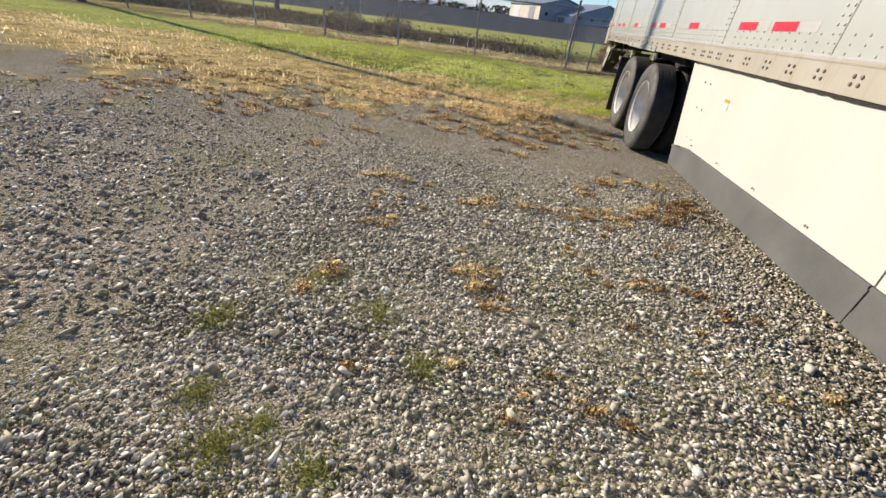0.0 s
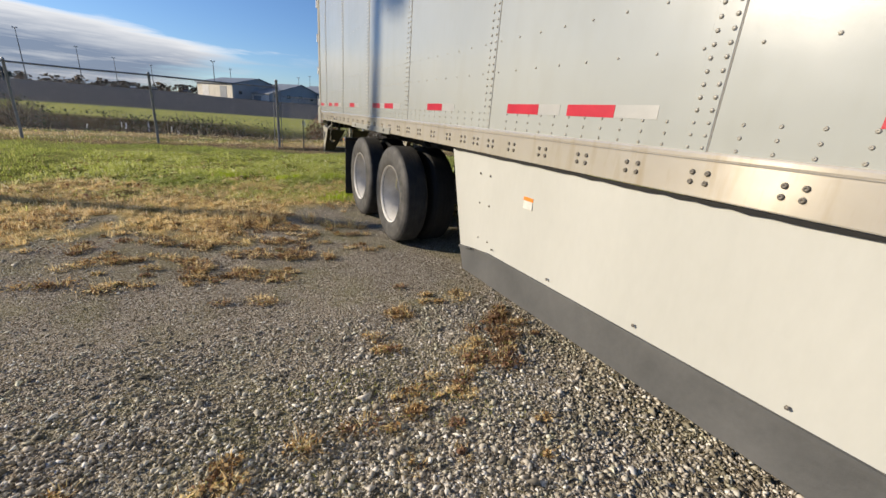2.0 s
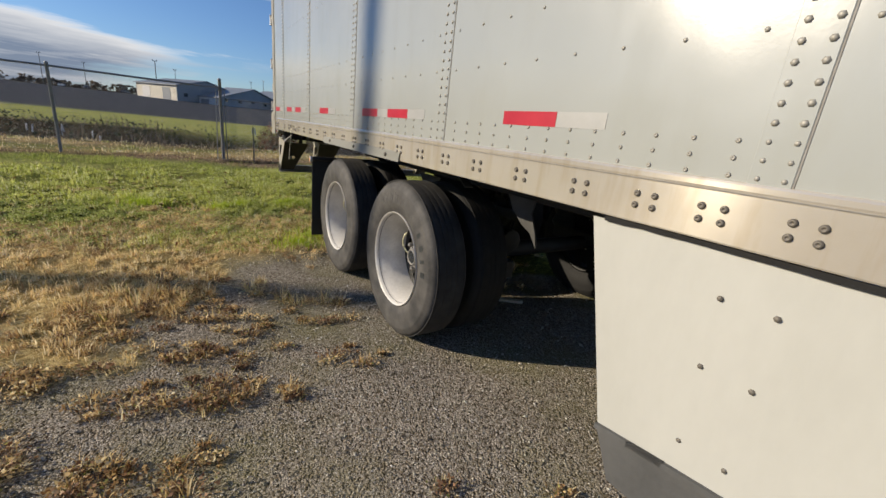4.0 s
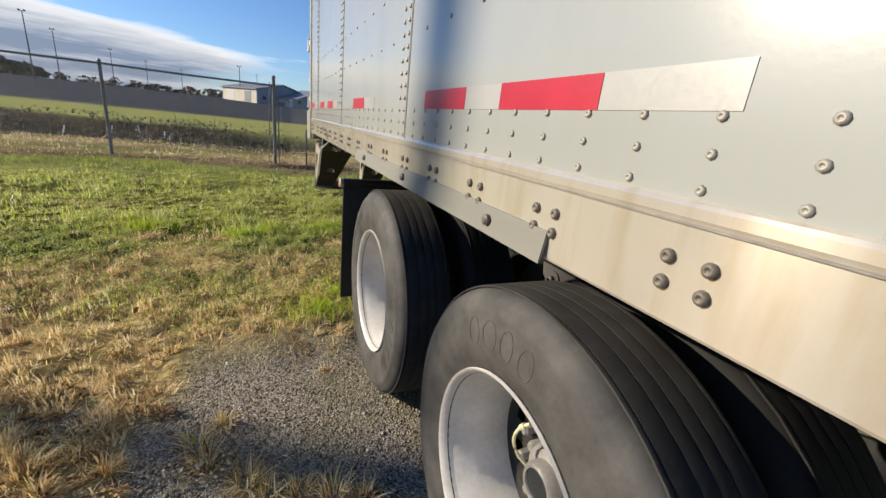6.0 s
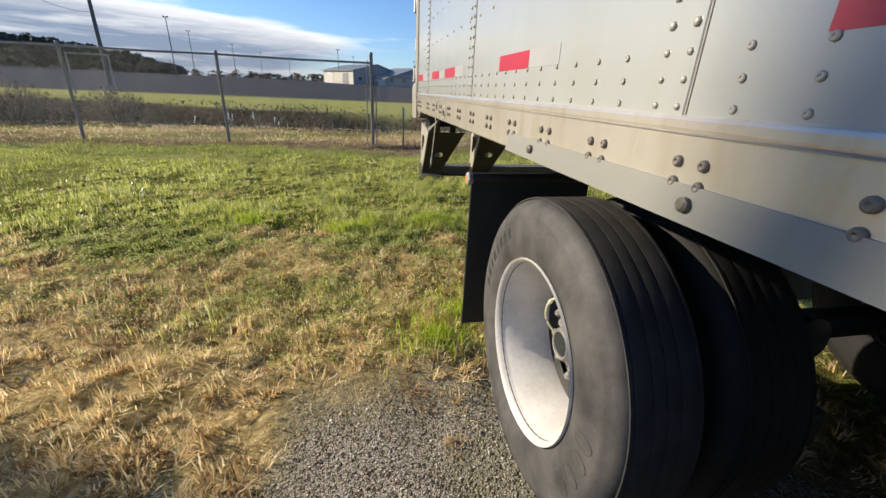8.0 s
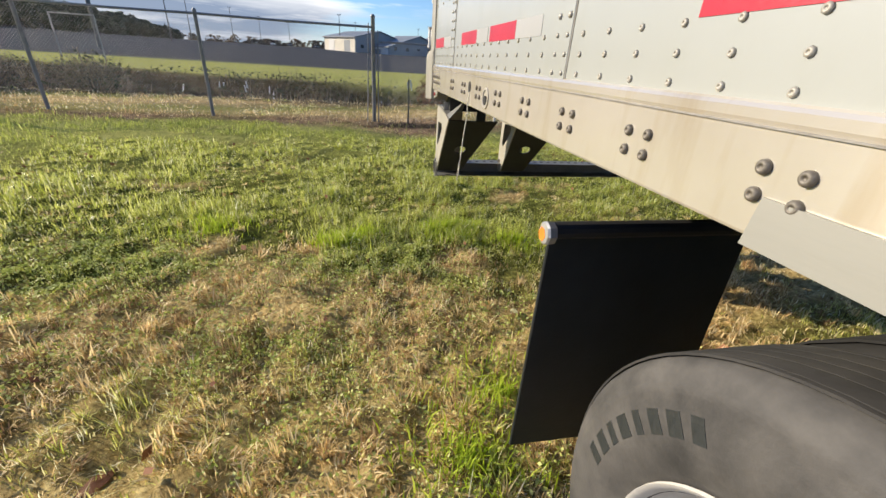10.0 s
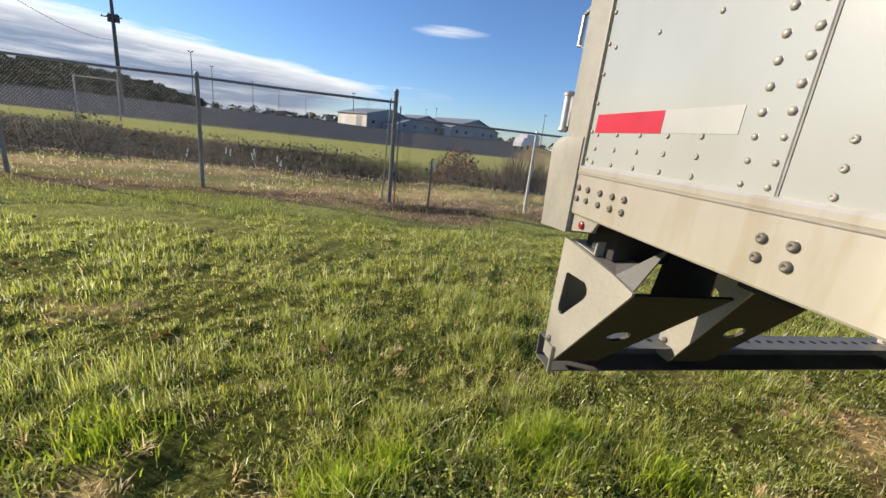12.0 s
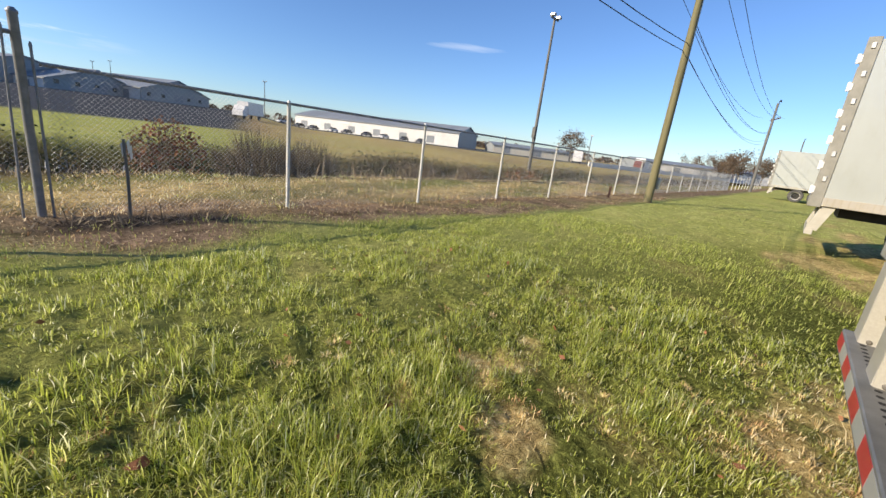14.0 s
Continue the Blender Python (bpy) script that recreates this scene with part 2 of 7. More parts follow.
M_TAPE = surface("white_reflective", (0.36, 0.365, 0.355), (0.41, 0.41, 0.395), 10.0, 0.35, 0.1, 0.04, 120.0, grain=0.95)
M_ORANGE = surface("orange_reflector", (0.75, 0.20, 0.03), (0.9, 0.32, 0.05), 20.0, 0.35, 0.0, 0.1, 100.0)
M_LAMP = surface("red_lens", (0.26, 0.012, 0.02), (0.34, 0.02, 0.03), 20.0, 0.3, 0.0, 0.0)
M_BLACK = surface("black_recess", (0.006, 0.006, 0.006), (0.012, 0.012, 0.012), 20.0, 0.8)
M_CORD = surface("cord", (0.55, 0.53, 0.42), (0.70, 0.68, 0.55), 40.0, 0.7)
M_HOSE = surface("air_hose_cream", (0.62, 0.60, 0.36), (0.74, 0.72, 0.48), 30.0, 0.4)
M_WOOD_POLE = surface("pole_wood", (0.115, 0.105, 0.05), (0.19, 0.17, 0.085), 2.0, 0.8, 0.0, 0.5, 26.0, (6, 6, 0.5))
M_POLE_GREY = surface("pole_weathered", (0.10, 0.10, 0.095), (0.17, 0.165, 0.15), 2.0, 0.8, 0.0, 0.5, 26.0, (6, 6, 0.5))
M_WIRE = surface("cable_black", (0.02, 0.02, 0.02), (0.03, 0.03, 0.03), 5.0, 0.6)
M_STEEL_SHED = surface("shed_grey", (0.25, 0.27, 0.28), (0.31, 0.33, 0.34), 0.3, 0.55, 0.0, 0.0, 3.0)
M_CREAM_SHED = surface("shed_cream", (0.62, 0.57, 0.46), (0.72, 0.67, 0.56), 0.3, 0.6, 0.0, 0.0, 3.0)
M_WHITE_SHED = surface("shed_white", (0.66, 0.65, 0.62), (0.78, 0.77, 0.74), 0.3, 0.6, 0.0, 0.0, 3.0)
M_ROOF_GREY = surface("roof_grey", (0.20, 0.22, 0.24), (0.28, 0.30, 0.32), 0.3, 0.5, 0.0, 0.0, 3.0)
M_GLASS_DARK = surface("dark_glass", (0.02, 0.025, 0.03), (0.03, 0.035, 0.04), 1.0, 0.12)
M_CAR_PAINT = surface("car_white", (0.62, 0.62, 0.62), (0.74, 0.74, 0.74), 0.6, 0.3)
M_CAR_DARK = surface("car_dark", (0.03, 0.03, 0.04), (0.07, 0.07, 0.08), 0.6, 0.3)
M_BRICKRED = surface("cab_red", (0.13, 0.03, 0.025), (0.17, 0.04, 0.03), 0.6, 0.4)
M_FLAG = surface("marker_white", (0.70, 0.70, 0.68), (0.80, 0.80, 0.78), 20.0, 0.6)


# ---- mesh helpers ----
def part(name, bm, mat, parent=None, label="", smooth=False, loc=None):
    """One mesh object from a bmesh, under a thing or a part."""
    if isinstance(bm, bpy.types.Mesh):
        me = bm
    else:
        me = bpy.data.meshes.new(name)
        bmesh.ops.recalc_face_normals(bm, faces=bm.faces)
        bm.to_mesh(me)
        bm.free()
        if smooth:
            for p in me.polygons:
                p.use_smooth = True
            me.set_sharp_from_angle(angle=radians(smooth if smooth is not True else 35))
        me.materials.append(mat)
    ob = new(name, me)
    if parent is not None:
        ob.parent = parent
    if loc is not None:
        ob.location = loc
    if label:
        ob["label"] = label
    return ob


def thing(name, label, category, loc=(0, 0, 0), group="", kind=""):
    ob = new(name)
    ob.empty_display_size = 0.2
    ob.location = loc
    return tagged(ob, label, category, group, kind)


def box(bm, x0, x1, y0, y1, z0, z1, bevel=0.0, seg=2):
    m = Matrix.Translation(((x0 + x1) / 2, (y0 + y1) / 2, (z0 + z1) / 2)) @ Matrix.Diagonal((x1 - x0, y1 - y0, z1 - z0, 1))
    r = bmesh.ops.create_cube(bm, size=1.0, matrix=m)
    if bevel:
        edges = list({e for v in r["verts"] for e in v.link_edges})
        bmesh.ops.bevel(bm, geom=edges, offset=bevel, segments=seg, profile=0.5, affect="EDGES")
    return bm


def boxed(x0, x1, y0, y1, z0, z1, bevel=0.0, seg=2):
    return box(bmesh.new(), x0, x1, y0, y1, z0, z1, bevel, seg)


def prism(bm, pts, axis, a0, a1):
    """A polygon in the two other axes, extruded along axis from a0 to a1."""
    def put(u, v, a):
        return {"x": (a, u, v), "y": (u, a, v), "z": (u, v, a)}[axis]
    lo = [bm.verts.new(put(u, v, a0)) for u, v in pts]
    hi = [bm.verts.new(put(u, v, a1)) for u, v in pts]
    bm.faces.new(lo)
    bm.faces.new(hi[::-1])
    n = len(pts)
    for i in range(n):
        bm.faces.new((lo[i], lo[(i + 1) % n], hi[(i + 1) % n], hi[i]))
    return bm


def plate_with_hole(bm, outer, inner, axis, a0, a1):
    """A plate between two outlines of the same number of corners."""
    def put(u, v, a):
        return {"x": (a, u, v), "y": (u, a, v), "z": (u, v, a)}[axis]
    n = len(outer)
    ring = [[bm.verts.new(put(u, v, a)) for u, v in some] for a in (a0, a1) for some in (outer, inner)]
    for i in range(n):
        j = (i + 1) % n
        bm.faces.new((ring[0][i], ring[0][j], ring[1][j], ring[1][i]))
        bm.faces.new((ring[2][j], ring[2][i], ring[3][i], ring[3][j]))
        bm.faces.new((ring[0][j], ring[0][i], ring[2][i], ring[2][j]))
        bm.faces.new((ring[1][i], ring[1][j], ring[3][j], ring[3][i]))
    return bm


def lathe(bm, profile, centre, axis="x", seg=48, closed=False):
    """Turns a profile of (radius, along) about an axis through centre."""
    rings = []
    for r, a in profile:
        ring = []
        for k in range(seg):
            t = 2 * math.pi * k / seg
            u, v = r * math.cos(t), r * math.sin(t)
            p = {"x": (a, u, v), "y": (u, a, v), "z": (u, v, a)}[axis]
            ring.append(bm.verts.new(Vector(centre) + Vector(p)))
        rings.append(ring)
    pairs = list(zip(rings, rings[1:])) + ([(rings[-1], rings[0])] if closed else [])
    for a, b in pairs:
        for k in range(seg):
            bm.faces.new((a[k], a[(k + 1) % seg], b[(k + 1) % seg], b[k]))
    if not closed:
        for ring in (rings[0], rings[-1]):
            if len(ring) > 2:
                bm.faces.new(ring)
    return bm


def tube(bm, points, radii, seg=8, cap=True):
    """A round bar along points, with a radius at each."""
    if isinstance(radii, (int, float)):
        radii = [radii] * len(points)
    pts = [Vector(p) for p in points]
    rings = []
    for i, p in enumerate(pts):
        d = (pts[min(i + 1, len(pts) - 1)] - pts[max(i - 1, 0)]).normalized()
        side = d.cross(Vector((0, 0, 1)) if abs(d.z) < 0.9 else Vector((0, 1, 0))).normalized()
        up = side.cross(d)
        rings.append([bm.verts.new(p + radii[i] * (math.cos(2 * math.pi * k / seg) * side + math.sin(2 * math.pi * k / seg) * up)) for k in range(seg)])
    for a, b in zip(rings, rings[1:]):
        for k in range(seg):
            bm.faces.new((a[k], a[(k + 1) % seg], b[(k + 1) % seg], b[k]))
    if cap:
        bm.faces.new(rings[0][::-1])
        bm.faces.new(rings[-1])
    return bm


def flat_mesh(name, verts, faces, mat):
    """A mesh from numpy arrays: faces of one size."""
    me = bpy.data.meshes.new(name)
    n, k = faces.shape
    me.vertices.add(len(verts))
    me.vertices.foreach_set("co", np.ascontiguousarray(verts, dtype=np.float32).ravel())
    me.loops.add(n * k)
    me.loops.foreach_set("vertex_index", np.ascontiguousarray(faces, dtype=np.int32).ravel())
    me.polygons.add(n)
    me.polygons.foreach_set("loop_start", np.arange(0, n * k, k, dtype=np.int32))
    me.update(calc_edges=True)
    me.materials.append(mat)
    return me


def rivet_mesh(name, r, h, mat, seg=8):
    """A domed head that faces -x, at the origin."""
    bm = bmesh.new()
    lathe(bm, [(r, 0.0), (r * 0.93, -h * 0.6), (r * 0.62, -h), (r * 0.34, -h), (r * 0.28, -h * 0.75)], (0, 0, 0), "x", seg)
    me = bpy.data.meshes.new(name)
    bmesh.ops.recalc_face_normals(bm, faces=bm.faces)
    bm.to_mesh(me)
    bm.free()
    for p in me.polygons:
        p.use_smooth = True
    me.materials.append(mat)
    return me


def rivets_joined(name, places, r, h, mat, parent, label=""):
    bm = bmesh.new()
    for p in places:
        lathe(bm, [(r, 0.0), (r * 0.9, -h * 0.6), (r * 0.45, -h)], p, "x", 6)
    ob = part(name, bm, mat, parent, label, smooth=60)
    return tagged(ob, kind="stuff")

# ---- ground ----
rng = np.random.default_rng(7)
FENCE_Y = 16.8


def smooth(a, b, v):
    t = np.clip((v - a) / (b - a), 0, 1)
    return t * t * (3 - 2 * t)


def wave(x, y, s, seed):
    """Cheap smooth noise, about -1 to 1."""
    r = np.random.default_rng(seed)
    out = np.zeros_like(x, dtype=float)
    for k in range(5):
        a, p, f = r.uniform(0, 6.28), r.uniform(0, 6.28), s * r.uniform(0.6, 1.7)
        out += np.sin(f * (x * math.cos(a) + y * math.sin(a)) + p)
    return out / 2.6


def gravel_share(x, y):
    edge = 6.3 + 0.75 * wave(x, y, 1.9, 11) + 0.45 * wave(x, y, 5.5, 12) + 0.25 * wave(x, y, 13.0, 10)
    track = smooth(-1.12, -0.72, x) * smooth(1.4, 0.8, x)
    edge = edge * (1 - track) + track * (7.6 + 0.12 * wave(x, y, 4.0, 18)) - 0.7 * smooth(-3.5, -6.5, x) + 0.6 * smooth(-8, -14, x)
    return smooth(0.45, -0.45, y - edge)


def height(x, y):
    h = 0.018 * wave(x, y, 1.6, 1) + 0.008 * wave(x, y, 6.0, 2) + 0.010 * smooth(6.5, 8.5, y) * wave(x, y, 13.0, 4)
    h = h + smooth(6.0, 7.2, y) * smooth(16, 13, y) * (1 - gravel_share(x, y)) * (0.014 * wave(x, y, 20.0, 5) + 0.009 * wave(x, y, 44.0, 6))
    h = h * smooth(40, 20, np.abs(y - 8)) * smooth(60, 30, np.abs(x))
    ditch = smooth(20.5, 24.0, y) * smooth(30.0, 26.5, y)
    h = h - (0.85 + 0.15 * wave(x, y, 0.3, 3)) * ditch
    az = np.degrees(np.arctan2(x, np.maximum(y, 1.0)))
    h = h + 3.4 * smooth(40, 210, y) * smooth(27, 19, az)      # the yard before the sheds climbs gently
    dist = np.hypot(x, y)
    hill = smooth(-17, -34, az) * smooth(228, 325, dist) * smooth(900, 500, dist)
    return h + 7.5 * hill * (y > 20)


def bare(x, y):
    """Damp bare soil beside the corner post."""
    return smooth(1.3, 0.6, np.hypot((x - 0.6) / 1.05, (y - 16.22) / 0.42) + 0.25 * wave(x, y, 3.0, 29))


def zones(x, y):
    """How much of each cover lies at a place: gravel, dry grass, bare dirt, the far yard, scrub."""
    gravel = gravel_share(x, y)
    green_y = 9.7 + 0.5 * wave(x, y, 1.0, 13) + 0.2 * wave(x, y, 4.0, 14) - 0.95 * smooth(-0.9, 0.2, x) + 1.0 * smooth(-4, -9, x)
    green_y = green_y + 1.5 * smooth(1.2, 2.0, x) * smooth(4.6, 3.2, x)
    dry = smooth(0.5, -0.5, y - green_y) * (1 - gravel) * (1 - 0.9 * smooth(1.3, 1.9, x) * smooth(8.9, 8.4, y))
    for px, py, pr in ((1.2, 11.15, 0.26), (1.65, 11.65, 0.26), (2.35, 10.15, 0.3), (-2.6, 11.6, 0.25), (0.84, 11.75, 0.12), (0.25, 9.62, 0.28), (-0.9, 9.86, 0.2), (-1.1, 9.4, 0.3), (-0.3, 9.35, 0.2), (0.3, 9.0, 0.25), (-1.75, 9.9, 0.25), (9.6, 9.6, 1.3), (11, 8.4, 1.4), (14, 8.8, 1.6)):
        d = np.hypot(x - px, (y - py) * 1.4) / pr + 0.45 * wave(x, y, 9.0, 19) + 0.25 * wave(x, y, 21.0, 20)
        dry = np.maximum(dry, smooth(1.5, 0.3, d) * (1 - gravel))
    dry = np.clip(dry + (0.5 - 0.3 * smooth(9.6, 10.2, y)) * smooth(0.35, 1.2, wave(x, y, 3.4, 24)) * (y > 9) * (1 - gravel) - 0.25 * smooth(0.5, 1.2, wave(x, y, 2.6, 25)) * (y < 10.5), 0, 1)
    strip = smooth(14.9, 15.5, y - 0.8 * smooth(0.5, -3.0, x) + 0.25 * wave(x, y, 1.3, 15)) * smooth(17.7, 16.8, y + 0.3 * wave(x, y, 1.0, 16))
    back = smooth(16.8, 17.6, y) * smooth(21.5, 20.0, y)
    dirt = np.clip(strip * (0.95 + 0.3 * wave(x, y, 3.0, 26)), 0, 1)
    dirt = np.maximum(dirt, 0.45 * back * smooth(0.35, 0.9, wave(x, y * 2.2, 0.9, 27)))
    dry = np.maximum(dry, back * np.clip(0.46 + 0.6 * wave(x, y * 2.2, 0.9, 28), 0, 1))
    dirt = np.maximum(dirt, bare(x, y))
    scrub = smooth(19.4, 20.8, y + 0.5 * wave(x, y, 0.7, 29)) * smooth(30.5, 27.8, y + 0.35 * x * (x < 0) + 0.8 * wave(x, y, 0.4, 32))
    az = np.degrees(np.arctan2(x, np.maximum(y, 1.0)))
    scrub = np.maximum(scrub, smooth(-17.5, -20, az) * smooth(215, 240, np.hypot(x, y)) * (y > 20))
    tan = smooth(6.0, 13.0, x - 0.12 * (y - 20) + 1.5 * wave(x, y, 0.12, 33)) * (y > 21)
    dry = np.maximum(dry, tan * np.clip(0.84 + 0.3 * wave(x, y * 2.5, 0.22, 34), 0, 0.95))
    dirt = np.maximum(dirt, tan * np.clip(0.15 + 0.4 * wave(x, y * 2.5, 0.25, 35), 0, 0.5))
    side = x - 0.384 * (y - 10.4) + 0.8 * wave(x, y, 0.1, 36)
    yard = smooth(-1.5, 1.5, y - (53 + 0.5 * wave(x, y, 0.08, 17))) * smooth(1.5, -1.5, side)
    front = -0.92 * (x - 108) - 0.39 * (y - 104.5)
    yard = np.maximum(yard, smooth(34, 30, front) * smooth(-60, -50, front) * (y > 60) * (x > 30))
    dirt = np.maximum(dirt, 0.8 * smooth(-2.5, -0.5, side) * smooth(4.0, 1.5, side) * (y > 56) * (1 - yard))
    return gravel, dry, dirt, yard, scrub


def graded(lo, hi, step, far, ratio):
    """Even steps from lo to hi, then growing steps out to +-far."""
    mid = list(np.arange(lo, hi + step / 2, step))
    up, s, v = [], step, mid[-1]
    while v < far:
        s *= ratio
        v += s
        up.append(v)
    down, s, v = [], step, mid[0]
    while v > -far:
        s *= ratio
        v -= s
        down.append(v)
    return np.array(down[::-1] + mid + up)


def ground_material():
    m, nt, b = material("ground_cover", 1.0, 0.0, 0.0)

    def mask(name):
        a = nt.nodes.new("ShaderNodeAttribute")
        a.attribute_name = name
        return a.outputs["Fac"]
    # gravel: stones of two sizes lying in fine grit
    co = nt.nodes.new("ShaderNodeTexCoord")

    def cells(scale):
        v = nt.nodes.new("ShaderNodeTexVoronoi")
        v.inputs["Scale"].default_value, v.inputs["Randomness"].default_value = scale, 1.0
        nt.links.new(co.outputs["Object"], v.inputs["Vector"])
        c = nt.nodes.new("ShaderNodeSeparateColor")
        nt.links.new(v.outputs["Color"], c.inputs[0])
        return v, c
    vor, stone = cells(95.0)
    grit, speck = cells(240.0)
    g = ramp_node(nt, stone.outputs[0], [(0.0, (0.16, 0.141, 0.111)), (0.45, (0.345, 0.30, 0.238)), (0.8, (0.535, 0.478, 0.395)), (1.0, (0.74, 0.69, 0.615))])
    g2 = ramp_node(nt, speck.outputs[0], [(0.0, (0.11, 0.096, 0.076)), (0.5, (0.30, 0.266, 0.216)), (1.0, (0.60, 0.55, 0.475))])
    # larger stones get darker towards the edges of their cells
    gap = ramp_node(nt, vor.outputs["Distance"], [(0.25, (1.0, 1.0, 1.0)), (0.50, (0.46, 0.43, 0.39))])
    which = ramp_node(nt, stone.outputs[1], [(0.48, (0, 0, 0)), (0.52, (1, 1, 1))])
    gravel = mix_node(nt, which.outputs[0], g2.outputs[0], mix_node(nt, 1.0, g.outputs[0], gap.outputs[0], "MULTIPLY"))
    moss = noise_node(nt, 1.1, 6.0, 0.65)
    mossy = ramp_node(nt, moss.outputs["Fac"], [(0.46, (0, 0, 0)), (0.66, (0.6, 0.6, 0.6))])
    gravel = mix_node(nt, mossy.outputs[0], gravel, (0.22, 0.21, 0.10))
    # turf under the blades, coloured dark to deepen the shade between them
    big, small = noise_node(nt, 0.8, 5.0, 0.6), noise_node(nt, 22.0, 6.0, 0.7)
    gr = ramp_node(nt, small.outputs["Fac"], [(0.3, (0.030, 0.034, 0.012)), (0.5, (0.10, 0.11, 0.028)), (0.65, (0.22, 0.24, 0.06)), (0.85, (0.40, 0.38, 0.15))])
    dr = ramp_node(nt, small.outputs["Fac"], [(0.3, (0.23, 0.155, 0.065)), (0.5, (0.51, 0.38, 0.175)), (0.65, (0.79, 0.63, 0.33)), (0.85, (0.89, 0.76, 0.46))])
    di = ramp_node(nt, small.outputs["Fac"], [(0.3, (0.09, 0.063, 0.045)), (0.5, (0.30, 0.21, 0.14)), (0.7, (0.50, 0.37, 0.25)), (0.85, (0.66, 0.53, 0.38))])
    sc = ramp_node(nt, small.outputs["Fac"], [(0.3, (0.045, 0.035, 0.022)), (0.7, (0.12, 0.095, 0.055))])
    far = ramp_node(nt, big.outputs["Fac"], [(0.3, (0.275, 0.295, 0.088)), (0.7, (0.395, 0.395, 0.148))])
    tufty = noise_node(nt, 5.5, 8.0, 0.75)
    mott = ramp_node(nt, tufty.outputs["Fac"], [(0.36, (0.62, 0.65, 0.58)), (0.5, (1.02, 1.02, 0.96)), (0.66, (1.35, 1.30, 1.2))])
    farc = mix_node(nt, 1.0, far.outputs[0], mott.outputs[0], "MULTIPLY")
    ya = ramp_node(nt, big.outputs["Fac"], [(0.3, (0.054, 0.060, 0.072)), (0.7, (0.074, 0.082, 0.096))])
    clump = noise_node(nt, 1.9, 7.0, 0.72)                # dead matter lies in clumps, paler and darker
    patchy = ramp_node(nt, clump.outputs["Fac"], [(0.36, (0.40, 0.40, 0.36)), (0.5, (0.9, 0.9, 0.88)), (0.64, (1.25, 1.22, 1.15))])
    di, dr, sc = [mix_node(nt, 1.0, c.outputs[0], patchy.outputs[0], "MULTIPLY") for c in (di, dr, sc)]
    col = mix_node(nt, mask("field"), gr.outputs[0], farc)
    col = mix_node(nt, mask("dry"), col, dr)
    col = mix_node(nt, mask("dirt"), col, di)
    col = mix_node(nt, mask("bare"), col, (0.075, 0.062, 0.05))
    col = mix_node(nt, mask("scrub"), col, sc)
    col = mix_node(nt, mask("yard"), col, ya.outputs[0])
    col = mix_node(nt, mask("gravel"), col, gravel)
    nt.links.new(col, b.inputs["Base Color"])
    bumps = []
    for v, k in ((vor, 0.34), (grit, 0.16)):
        low = nt.nodes.new("ShaderNodeMath")
        low.operation, low.inputs[1].default_value, low.inputs[2].default_value = "MULTIPLY_ADD", -k, k
        nt.links.new(v.outputs["Distance"], low.inputs[0])
        bumps.append(low.outputs[0])
    stony = mix_node(nt, which.outputs[0], bumps[1], bumps[0])
    relief = mix_node(nt, mask("gravel"), small.outputs["Fac"], stony)
    bump_node(nt, b, relief, 0.85, 0.05)
    return m


M_GROUND = ground_material()


def build_ground():
    xs, ys = graded(-3.2, 2.8, 0.055, 1500, 1.09), graded(5.2, 13.0, 0.055, 1500, 1.09)
    X, Y = np.meshgrid(xs, ys)
    Z = height(X, Y)
    nx, ny = len(xs), len(ys)
    verts = np.stack([X.ravel(), Y.ravel(), Z.ravel()], 1)
    i = (np.arange(ny - 1)[:, None] * nx + np.arange(nx - 1)[None]).ravel()
    me = flat_mesh("ground", verts, np.stack([i, i + 1, i + nx + 1, i + nx], 1), M_GROUND)
    gravel, dry, dirt, yard, scrub = zones(X, Y)
    field = smooth(6.8, 13.0, np.hypot(X * 0.8, Y - 4)) * (1 - 0.7 * smooth(15.6, 16.5, Y) * smooth(30.0, 28.0, Y))
    for name, v in (("gravel", gravel), ("dry", dry * 0.9), ("dirt", dirt), ("yard", yard), ("scrub", scrub), ("field", field), ("bare", bare(X, Y))):
        a = me.attributes.new(name, "FLOAT", "POINT")
        a.data.foreach_set("value", np.ascontiguousarray(v.ravel(), dtype=np.float32))
    for p in me.polygons:
        p.use_smooth = True
    return tagged(new("ground", me), "gravel yard giving way to straw-coloured and green grass", "ground", kind="structure")


build_ground()


# ---- loose cover on the ground ----
def fade(x, y):
    """The loose stones thin out towards the far yard, behind the start and under the trailer."""
    w = 0.8 * wave(x, y, 0.9, 71)
    return smooth(-9.6, -5.6, x + w) * smooth(-1.9, 0.7, y + 0.4 * w) * smooth(2.4, 0.7, x + 0.4 * w)


